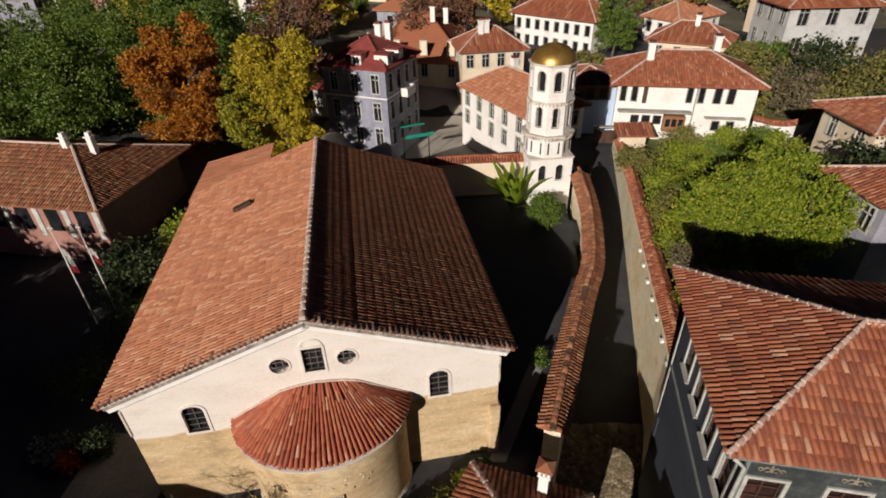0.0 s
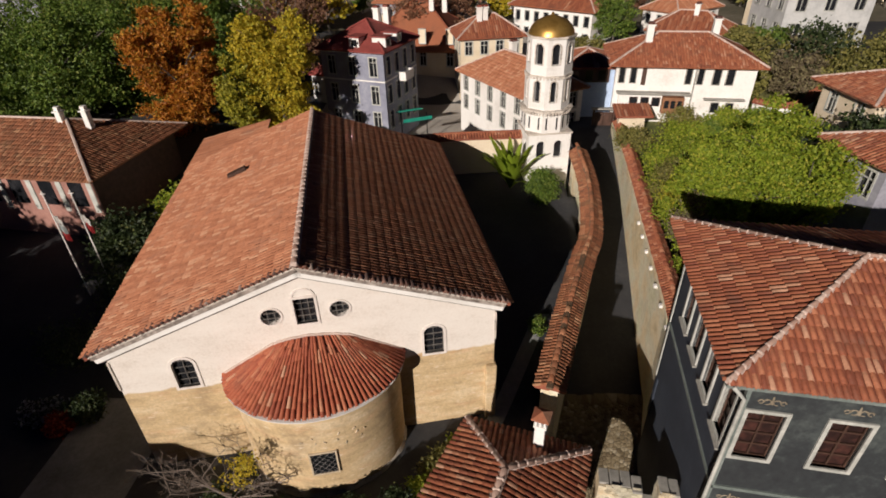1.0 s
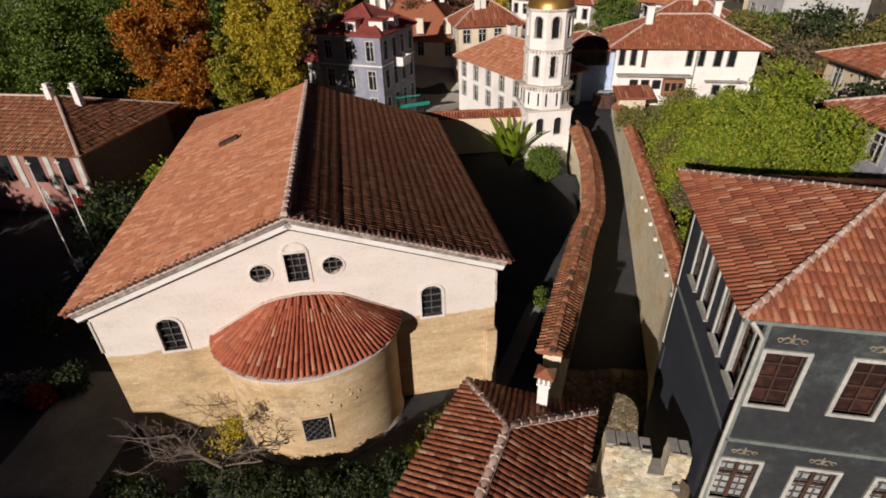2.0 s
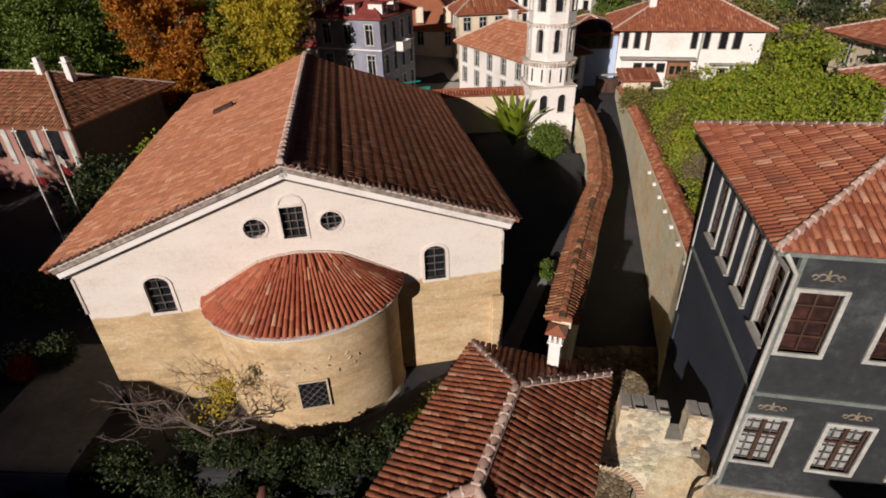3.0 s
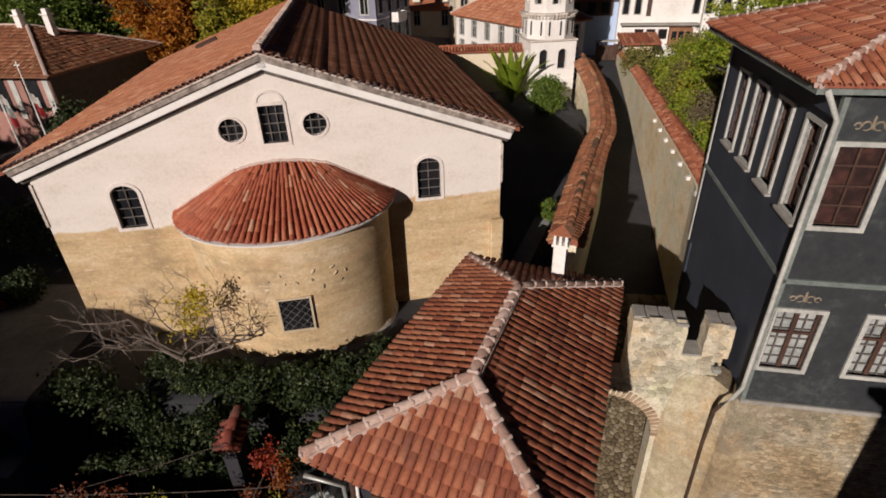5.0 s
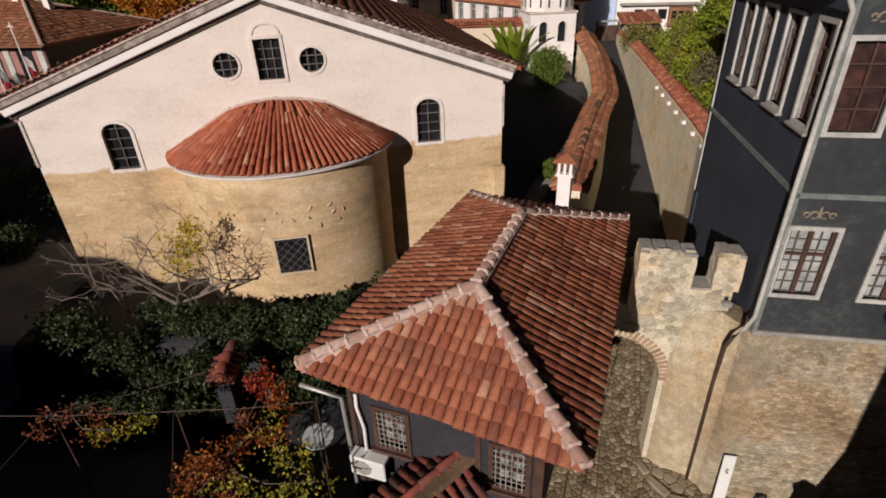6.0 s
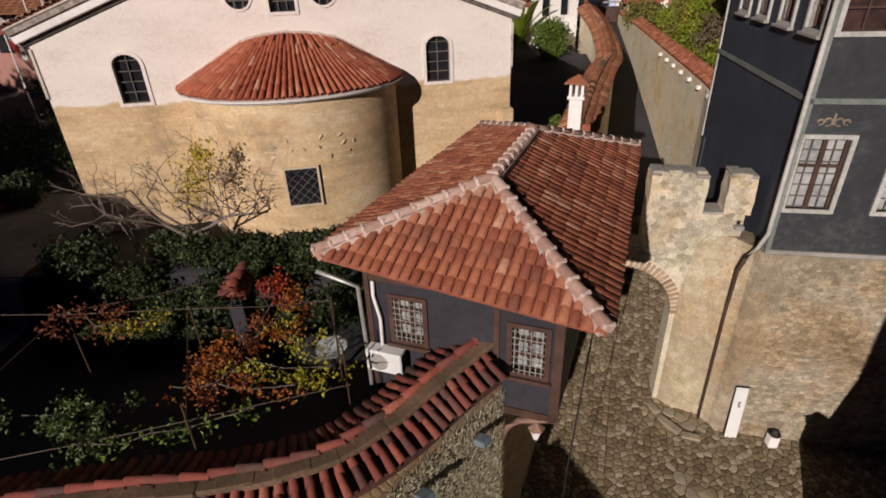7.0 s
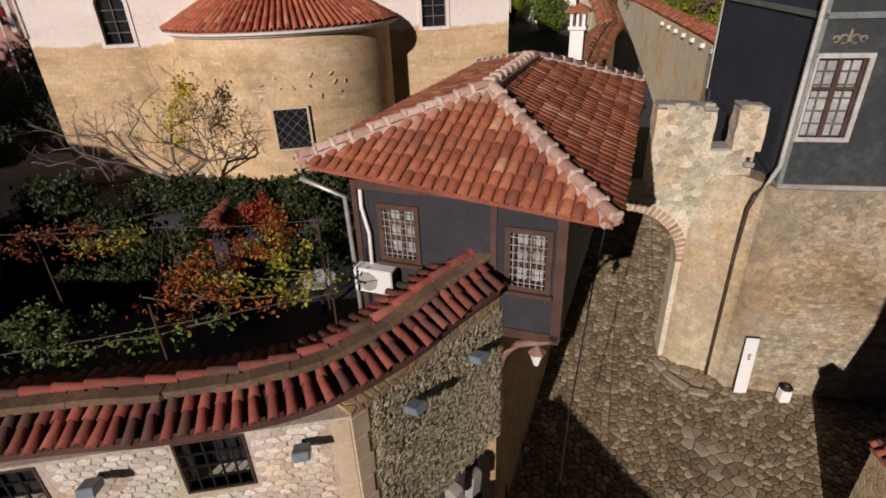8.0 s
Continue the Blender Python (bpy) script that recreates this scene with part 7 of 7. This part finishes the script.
def build_street_things():
    b = thing("notice_board", "tall narrow white board leaning on the stone wall", "sign", (7.9, 9.1, 0))
    m = HM @ pose(0.42, -0.16, 0.02, -4, 0, 0)
    part("panel", boxes(((-0.17, -0.04, -0.1), (0.17, 0.02, 1.9)), m=m, bevel=0.01), M_BOARD, b)
    part("edge", boxes(((-0.20, -0.03, -0.1), (-0.171, 0.03, 1.95)), ((-0.171, -0.03, 1.905), (0.19, 0.03, 1.95)), m=m), M_IRON, b)
    part("emblem", boxes(((-0.03, -0.046, 1.35), (0.05, -0.042, 1.39)), ((-0.04, -0.046, 1.28), (0.03, -0.042, 1.32)), ((-0.02, -0.046, 1.21), (0.05, -0.042, 1.25)), m=m), M_IRON, b)
    w = thing("mooring_stone", "short whitewashed stone block with iron ring", "bollard", (8.98, 8.62, 0))
    part("block", boxes(((8.83, 8.48, -0.1), (9.13, 8.76, 0.42)), bevel=0.04), M_WHITE, w)
    bm = bmesh.new()
    tube(bm, [Vector((8.98 + 0.14 * math.cos(t), 8.62 + 0.14 * math.sin(t), 0.47)) for t in np.linspace(0, 2 * math.pi, 13)], 0.035, 0.035, 6, False)
    part("ring", bm, M_IRON, w)
    # lantern under the overhang
    la = thing("lantern", "white glass lantern hanging under the overhang", "lamp", (1.29, 4.5, 5.0))
    bm = bmesh.new()
    rings = []
    for r, z in ((0.05, 4.86), (0.13, 5.12), (0.15, 5.14)):
        rings.append([bm.verts.new((1.29 + r * math.cos(k * math.pi / 3), 4.5 + r * math.sin(k * math.pi / 3), z)) for k in range(6)])
    for A, B in zip(rings, rings[1:]):
        for k in range(6):
            bm.faces.new((A[k], A[(k + 1) % 6], B[(k + 1) % 6], B[k]))
    bm.faces.new(rings[0][::-1])
    part("glass", bm, M_WHITE, la)
    bm = bmesh.new()
    r0 = [bm.verts.new((1.29 + 0.17 * math.cos(k * math.pi / 3), 4.5 + 0.17 * math.sin(k * math.pi / 3), 5.145)) for k in range(6)]
    c = bm.verts.new((1.29, 4.5, 5.3))
    for k in range(6):
        bm.faces.new((r0[k], r0[(k + 1) % 6], c))
    tube(bm, [(1.29, 4.5, 5.28), (1.29, 4.5, 5.5)], 0.015, 0.015, 5)
    part("cap", bm, M_BRACKET, la)
    # weathered relief under the street wall
    bm = bmesh.new()
    for lo, hi, rz in (((-0.22, -0.12, 2.2), (0.16, 0.1, 2.78), 8), ((-0.14, -0.2, 2.62), (0.2, 0.08, 2.98), -6), ((-0.3, -0.1, 1.5), (0.1, 0.12, 2.3), 3), ((0.16, -0.08, 2.0), (0.25, 0.02, 2.8), -10)):
        box(bm, lo, hi, FW_M2 @ pose(2.1, -0.05, 0, 0, rz, 0), 0.07)
    tagged(part("stone_relief", bm, M_CAP, None), "weathered grey stone relief below the wall", "relief")
    # overhead cable along the gatehouse
    cb = bmesh.new()
    tube(cb, [(2.0, 4.9, 0.4), (2.25, 5.6, 2.6), (2.9, 7.2, 5.2), (3.3, 7.9, 6.9)], 0.02, 0.02, 5)
    tagged(part("cable", cb, M_IRON, None), "thin black cable hanging beside the gatehouse", "cable")
    # low coped wall at the street's other side
    lw2 = thing("low_wall", "low street wall with red tile coping", "wall", (8.2, 2, 0))
    ln = [(8.25, 4.7, 2.7), (8.45, 1.8, 2.7), (8.55, -1.2, 2.7)]
    part("wall", thick_line(ln, 0.2, lambda y: -2.0, 0.25), M_STONE, lw2)
    coping(lw2, ln, 0.27, 0.14, M_TILE_RED, None, 0, seed=81)
    # unseen wall added so its raking edge casts the diagonal shadow opposite
    rk = thing("shadow_edge_wall", "tall raking wall, unseen, added to shape the street's shadow edge", "wall", (8.6, 1.5, -1.5))
    m = wall_frame((8.75, -1.5), (8.75, 4.9))
    part("wall", plate([(0, -2), (6.1, -2), (5.9, 2.3), (5.5, 3.1), (4.5, 5.7), (3.2, 8.9), (0, 8.9)], (), 0.4, m), M_GREYWALL, rk)
    part("coping", boxes(((-0.05, -0.05, 8.9), (3.25, 0.45, 9.0)), m=m, bevel=0.02), M_CAP, rk)


M_BOARD = surface("white_board", (0.62, 0.64, 0.62), (0.72, 0.74, 0.72), (0.78, 0.79, 0.77), 2, 20, rough=0.4)
build_street_things()


# dry creeper stems on the side of the street wall
def build_creeper():
    rnd = random.Random(14)
    t = thing("dry_creeper", "dry leafless creeper stems covering the wall", "creeper", tuple(FW_M2 @ Vector((1.5, 0, 4.5))))
    for k in range(16):
        u, z = 0.4 + (FW_L2 - 0.8) * (k + rnd.random()) / 16, 3.05
        line = []
        while z < 6.0:
            line.append(FW_M2 @ Vector((min(FW_L2 - 0.2, max(0.3, u)), -0.03, z)))
            u += rnd.gauss(0, 0.13)
            z += rnd.uniform(0.2, 0.34)
        part("runner", tube(bmesh.new(), line, 0.016, 0.006, 5), M_CREEPER, t)
    P, F = [], []
    for k in range(14000):
        u, z = rnd.uniform(0.3, FW_L2 - 0.2), rnd.uniform(3.05, 6.05)
        a, L, w = rnd.gauss(math.pi / 2, 1.1), rnd.uniform(0.04, 0.13), rnd.uniform(0.003, 0.008)
        d, n, v = Vector((math.cos(a), 0, math.sin(a))), Vector((-math.sin(a), 0, math.cos(a))), rnd.uniform(-0.09, -0.01)
        b = len(P)
        e = Vector((u, v, z)) + d * L + Vector((0, rnd.uniform(-0.05, 0.03), 0))
        for q in (Vector((u, v, z)) - n * w, Vector((u, v, z)) + n * w, e, Vector((u, v - 0.012, z))):
            P.append(tuple(FW_M2 @ q))
        F += [(b, b + 1, b + 2), (b, b + 3, b + 2), (b + 3, b + 1, b + 2)]
    me = bpy.data.meshes.new("stem_mass")
    me.from_pydata(P, [], F)
    tagged(part_mesh("stem_mass", me, M_CREEPER, t), kind="stuff")


def creeper_material():
    m, nt, links, bsdf = nodes_of("dry_stem")
    links.new(ramp(nt, links, nt.new("ShaderNodeNewGeometry").outputs["Random Per Island"], [(0.0, (0.20, 0.17, 0.10)), (0.5, (0.31, 0.285, 0.175)), (1.0, (0.50, 0.46, 0.34))]), bsdf.inputs["Base Color"])
    bsdf.inputs["Roughness"].default_value = 0.85
    return m


M_CREEPER = creeper_material()
build_creeper()


# ---- garden behind the street wall ----
def build_garden():
    # outdoor unit of an air conditioner
    ac = thing("air_conditioner", "white outdoor air conditioning unit on the dark wall", "air conditioner", tuple(GH_M @ Vector((0.2, -0.2, 5.9))))
    m = GH_M @ pose(0.03, -0.34, 0.42)
    part("casing", boxes(((0.0, 0.0, 5.72), (0.74, 0.28, 6.2)), m=m, bevel=0.02), M_BOARD, ac)
    bm = bmesh.new()
    bmesh.ops.create_circle(bm, cap_ends=True, radius=0.19, segments=20, matrix=m @ pose(0.27, -0.006, 5.96, 90, 0, 0))
    fan = part("fan_grille", bm, M_CAP, ac)
    part("side_panel", boxes(((0.742, 0.03, 5.76), (0.75, 0.25, 6.16)), m=m), M_IRON, ac)
    part("bracket", boxes(((0.1, 0.0, 5.68), (0.14, 0.36, 5.718)), ((0.6, 0.0, 5.68), (0.64, 0.36, 5.718)), m=m), M_IRON, ac)
    # round table
    tb = thing("round_table", "round pale garden table with mottled top", "table", (-3.03, 6.43, ground_z(-3.03, 6.43)))
    z = 5.55
    bm = bmesh.new()
    bmesh.ops.create_cone(bm, cap_ends=True, segments=28, radius1=0.35, radius2=0.35, depth=0.04, matrix=pose(-3.03, 6.43, z, 6, 0, 0))
    part("tabletop", bm, M_TABLE, tb)
    bm = bmesh.new()
    tube(bm, [(-3.03, 6.43, z - 0.03), (-3.03, 6.43, ground_z(-3.03, 6.43) - 0.1)], 0.05, 0.05, 8)
    part("leg", bm, M_IRON, tb)
    # pergola of thin poles and wires
    pg = thing("pergola", "rusty pipe pergola carrying autumn vines", "pergola", (-5, 4.5, 4.7))
    for x, y in ((-7.95, 5.5), (-5.45, 5.56), (-2.2, 4.35), (-2.75, 5.9), (-8.6, 2.4), (-4.4, 3.0)):
        bm = bmesh.new()
        tube(bm, [(x, y, 3.9), (x + 0.05, y, 7.25)], 0.02, 0.016, 6)
        part("post", bm, M_RUST, pg)
    for a, b in (((-9.8, 5.45, 7.18), (-5.45, 5.56, 7.22)), ((-5.45, 5.56, 7.22), (-2.75, 5.9, 7.15)), ((-8.6, 1.95, 6.7), (-1.95, 3.85, 6.85)), ((-7.95, 5.5, 7.18), (-8.6, 2.4, 6.75)), ((-5.45, 5.56, 7.22), (-4.4, 3.0, 6.78)), ((-8.0, 5.54, 7.15), (-4.97, 6.86, 7.2)), ((-2.75, 5.9, 7.15), (-2.2, 4.35, 6.85)), ((-3.02, 5.64, 8.0), (-2.78, 6.35, 5.6))):
        bm = bmesh.new()
        mid = (Vector(a) + Vector(b)) / 2 - Vector((0, 0, 0.05))
        tube(bm, [a, mid, b], 0.008, 0.008, 5)
        part("rail", bm, M_RUST, pg)
    rnd = random.Random(5)

    def vine(label, spots, leaf, per, size, spread):
        t = thing("grape_vine", label, "vine", spots[0])
        bm = bmesh.new()
        for a, b in zip(spots, spots[1:]):
            tube(bm, [a, (Vector(a) + Vector(b)) / 2 + Vector((0, 0, rnd.uniform(-0.12, 0.08))), b], 0.014, 0.01, 4)
        part("stem", bm, M_BARK, t)
        cs = []
        for a, b in zip(spots, spots[1:]):
            n = max(2, round((Vector(b) - Vector(a)).length / 0.14))
            cs += [tuple(Vector(a).lerp(Vector(b), (k + 0.5) / n) + Vector((rnd.gauss(0, spread), rnd.gauss(0, spread), rnd.gauss(-0.05, spread)))) for k in range(n)]
        part_mesh("leaves", leaves_mesh("leaves", cs, per, 0.1, size, rnd, 0.9), leaf, t)
    vine("scarlet autumn vine climbing to the pergola", [(-4.2, 6.8, 7.25), (-4.12, 6.7, 7.1), (-3.95, 6.4, 6.95), (-3.85, 6.2, 6.7)], L_RED, 70, 0.08, 0.11)
    vine("orange autumn vine on the pergola rails", [(-3.8, 6.3, 7.1), (-3.5, 5.7, 7.05), (-3.9, 5.0, 7.0), (-4.6, 4.3, 6.9), (-4.75, 4.9, 6.7)], L_RUST, 44, 0.08, 0.19)
    vine("yellow autumn vine on the pergola rails", [(-3.6, 5.5, 7.0), (-3.2, 4.9, 6.95), (-2.6, 4.4, 6.92), (-2.35, 4.25, 6.9), (-3.2, 4.2, 6.9), (-4.0, 4.5, 6.9)], L_OLIVEGOLD, 26, 0.08, 0.17)
    vine("red-brown autumn vine on the far rail", [(-8.2, 5.5, 7.15), (-7.5, 5.5, 7.1), (-7.2, 5.3, 7.0), (-6.5, 5.15, 7.1)], L_REDBROWN, 34, 0.075, 0.15)
    vine("yellow-green vine strung along the rail", [(-7.0, 5.2, 7.1), (-6.4, 5.2, 7.1), (-5.8, 5.48, 7.15)], L_OLIVEGOLD, 26, 0.075, 0.06)
    vine("green vine over the front rails", [(-7.2, 3.2, 6.8), (-6.5, 3.3, 6.75), (-6.0, 3.4, 6.7), (-6.1, 3.0, 6.6), (-5.9, 2.65, 6.6)], L_VINE, 44, 0.08, 0.16)
    vine("thin green vine on the front rail", [(-5.8, 2.75, 6.65), (-5.0, 2.98, 6.65), (-4.1, 3.2, 6.7), (-3.4, 3.5, 6.75)], L_PARK, 12, 0.08, 0.06)
    vine("thin orange vine hanging from the rails", [(-5.0, 3.8, 6.85), (-4.3, 3.9, 6.85), (-3.6, 3.8, 6.8), (-2.9, 3.9, 6.8)], L_RUST, 14, 0.08, 0.11)
    vine("dark red vine curtain hanging below the rails", [(-4.05, 6.2, 6.9), (-4.25, 5.5, 6.5), (-4.5, 4.9, 6.3), (-4.9, 4.6, 6.0), (-5.1, 5.0, 6.4)], L_REDBROWN, 40, 0.075, 0.2)
    # small coped pier and hedge
    pw = thing("garden_pier", "short garden wall stub with tile cap", "wall", (-5.5, 7.8, 5))
    ln = [(-5.45, 7.35, 6.45), (-5.58, 8.3, 6.45)]
    part("wall", thick_line(ln, 0.16, lambda y: 4.0, 0.2), M_CHAR, pw)
    coping(pw, ln, 0.3, 0.16, M_TILE_RED, None, 0, seed=91)
    for i, (x, y, sx, sy, sz, lf) in enumerate(((-10.6, 9.4, 1.8, 1.3, 1.3, L_DARK), (-9.2, 9.2, 1.8, 1.3, 1.4, L_DARK), (-7.9, 9.1, 1.7, 1.3, 1.3, L_DARK), (-6.6, 9.2, 1.5, 1.2, 1.1, L_DARK), (-10.0, 8.3, 1.6, 1.0, 0.9, L_DARK), (-8.4, 8.2, 1.6, 1.0, 0.9, L_DARK), (-6.9, 8.2, 1.5, 1.0, 0.8, L_DARK), (-5.0, 9.3, 1.4, 1.1, 0.9, L_DARK), (-3.9, 9.6, 1.4, 1.1, 1.2, L_DARK), (-2.9, 9.9, 1.3, 1.0, 1.5, L_DARK), (-2.0, 10.3, 1.3, 1.0, 1.6, L_DARK), (-1.2, 11.0, 1.3, 1.0, 1.3, L_GREEN), (-0.6, 12.0, 1.4, 1.0, 1.1, L_OLIVE), (-8.6, 10.7, 1.6, 0.9, 0.8, L_DARK), (-6.6, 10.2, 1.5, 0.9, 0.8, L_DARK), (-5.6, 9.9, 1.4, 0.9, 0.9, L_DARK), (-4.6, 10.2, 1.3, 0.8, 0.8, L_DARK), (-7.5, 10.1, 1.5, 1.0, 0.9, L_DARK), (-5.4, 8.9, 1.5, 1.1, 0.9, L_DARK), (-3.6, 10.5, 1.2, 0.7, 0.9, L_DARK), (-5.9, 8.1, 1.3, 1.0, 0.7, L_DARK), (-4.3, 8.5, 1.5, 1.1, 1.0, L_DARK), (-3.2, 8.7, 1.4, 1.1, 1.1, L_DARK), (-2.3, 8.9, 1.3, 1.0, 1.1, L_OLIVE), (-0.3, 12.6, 1.3, 0.9, 1.0, L_OLIVE), (0.3, 13.3, 1.3, 0.9, 0.9, L_GREEN), (0.9, 14.0, 1.2, 0.9, 0.7, L_DARK), (-0.4, 11.6, 1.2, 0.9, 0.8, L_DARK), (-18.2, 14.6, 2.6, 1.8, 0.6, L_FLOWER), (-17.0, 13.8, 1.2, 1.0, 0.9, L_RED), (-16.2, 14.6, 1.6, 1.4, 1.2, L_DARK), (-13.8, 9.0, 1.6, 1.4, 0.9, L_DARK), (-15.2, 17.6, 2.4, 2.0, 2.6, L_DARK), (-16.0, 20.2, 2.8, 2.4, 3.4, L_DARK), (-18.6, 17.6, 3.0, 2.4, 2.4, L_DARK), (-14.6, 20.5, 2.0, 2.0, 2.2, L_DARK), (-18.0, 21.2, 2.6, 2.4, 3.0, L_DARK))):
        shrub("yard_shrub", "dark leafy shrub beside the church", (x, y, ground_z(x, y)), (sx, sy, sz), lf, 60, 45, 0.13, 120 + i)
    shrub("tall_shrub", "tall shrub before the pink house", (-19.0, 24.2, ground_z(-19, 24.2)), (3.6, 2.6, 4.2), L_DARK, 90, 45, 0.22, 140)
    shrub("tall_shrub", "yellow-green shrub behind the church eave", (-16.8, 26.5, ground_z(-16.8, 26.5)), (2.6, 2.2, 4.2), L_GREEN, 80, 45, 0.2, 141)
    shrub("wall_shrub", "small bright green shrub at the foot of the lane wall", (3.85, 20.0, ground_z(0, 20.0)), (0.7, 1.1, 0.9), L_PARK, 36, 40, 0.11, 145)
    # round clipped bush and palm-like plant by the tower
    shrub("round_bush", "round clipped bush beside the bell tower", (5.2, 31.6, ground_z(5.2, 31.6)), (1.8, 1.8, 2.1), L_PARK, 110, 60, 0.14, 142)
    pm = thing("banana_plant", "broad-leaved green plant by the tower", "plant", (3.2, 33.0, ground_z(3.2, 33)))
    rn = random.Random(6)
    z0 = ground_z(3.2, 33)
    for k in range(44):
        a, r, h = rn.uniform(0, 6.28), rn.uniform(0.8, 2.4), rn.uniform(1.6, 3.6)
        bm = bmesh.new()
        rows = []
        for t in np.linspace(0, 1, 7):
            c = Vector((3.2 + math.cos(a) * r * t, 33 + math.sin(a) * r * t, z0 + h * (1.5 * t - 0.6 * t * t)))
            w = 0.02 + 0.20 * math.sin(math.pi * min(1, t * 1.02)) ** 0.8 * (1 if t > 0.3 else t / 0.3)
            n = Vector((-math.sin(a), math.cos(a), 0)) * w
            rows.append([bm.verts.new(c - n + Vector((0, 0, 0.05))), bm.verts.new(c), bm.verts.new(c + n + Vector((0, 0, 0.05)))])
        for A, B in zip(rows, rows[1:]):
            bm.faces.new((A[0], A[1], B[1], B[0]))
            bm.faces.new((A[1], A[2], B[2], B[1]))
        part("leaf", bm, L_GREEN, pm)
    # gnarled leafless tree trained before the apse
    tt = thing("gnarled_tree", "gnarled bare fruit tree with a tuft of yellow leaves", "tree", (-8.0, 11.0, 5.6))
    rn = random.Random(3)
    bm = bmesh.new()

    def grow(p, d, L, r, depth):
        pts = [p]
        q = p
        for k in range(3):
            d = (d + Vector((rn.gauss(0, 0.32), rn.gauss(0, 0.2), rn.gauss(0, 0.25)))).normalized()
            q = q + d * L / 3
            q.y, q.z = min(q.y, 10.9), max(q.z, 5.9)
            pts.append(q)
        tube(bm, pts, r, r * 0.6, 5)
        if depth:
            for k in range(3):
                dd = (d + Vector((rn.gauss(0, 0.75), rn.gauss(0, 0.35), rn.gauss(0.05, 0.5)))).normalized()
                grow(pts[rn.choice((1, 2, 3))], dd, L * rn.uniform(0.5, 0.8), r * 0.55, depth - 1)
    grow(Vector((-7.9, 10.6, 5.3)), Vector((0.12, -0.1, 1)), 1.7, 0.075, 3)
    grow(Vector((-7.85, 10.5, 6.4)), Vector((1, -0.15, 0.35)), 1.9, 0.036, 4)
    grow(Vector((-8.0, 10.5, 6.3)), Vector((-1, -0.15, 0.4)), 2.0, 0.05, 4)
    grow(Vector((-8.0, 10.5, 6.6)), Vector((-0.4, -0.2, 0.9)), 1.3, 0.04, 4)
    grow(Vector((-7.8, 10.5, 6.8)), Vector((0.5, -0.2, 0.9)), 1.5, 0.042, 4)
    grow(Vector((-9.9, 10.9, 5.4)), Vector((0.2, -0.1, 1)), 1.5, 0.042, 5)
    part("limbwork", bm, M_PALEBARK, tt)
    cs = [(-7.2 + rn.gauss(0, 0.4), 10.4 + rn.gauss(0, 0.15), 8.05 + rn.gauss(0, 0.36)) for _ in range(26)] + [(-6.95 + rn.gauss(0, 0.12), 10.3, 8.75 + rn.gauss(0, 0.2)) for _ in range(12)]
    tagged(part_mesh("leaf_tuft", leaves_mesh("leaf_tuft", cs, 13, 0.12, 0.10, rn, 1.0), L_YELLOW, tt), kind="stuff")
    # flag poles
    for x, y, zt, cols in ((-20.85, 22.3, 12.5, (M_WHITE, M_TABLE, M_RED)), (-19.45, 22.4, 12.5, (M_WHITE, M_RED))):
        f = thing("flag_pole", "slim white flag pole with drooping flag and cross finial", "flag pole", (x, y, 5.6))
        bm = bmesh.new()
        tube(bm, [(x, y, 5.4), (x, y, zt)], 0.045, 0.03, 7)
        part("pole", bm, M_WHITE, f)
        part("cross_finial", boxes(((x - 0.02, y - 0.02, zt), (x + 0.02, y + 0.02, zt + 0.4)), ((x - 0.13, y - 0.02, zt + 0.2), (x + 0.13, y + 0.02, zt + 0.25))), M_WHITE, f)
        for k, c in enumerate(cols):
            bm = bmesh.new()
            rows = [[bm.verts.new((x + 0.05 + 0.11 * j, y + 0.07 * math.sin(j * 1.9 + k), zt - 1.0 - 0.45 * (k + i) - 0.08 * j)) for j in range(4)] for i in range(2)]
            for j in range(3):
                bm.faces.new((rows[0][j], rows[0][j + 1], rows[1][j + 1], rows[1][j]))
            bmesh.ops.solidify(bm, geom=list(bm.faces), thickness=0.012)
            part("flag_band", bm, c, f)


M_TABLE = surface("mottled_pale_top", (0.30, 0.36, 0.36), (0.48, 0.54, 0.54), (0.66, 0.70, 0.70), 4, 20, rough=0.35)
M_RED = surface("red_cloth", (0.30, 0.02, 0.02), (0.42, 0.03, 0.03), (0.50, 0.05, 0.05), 2, 14)
build_garden()
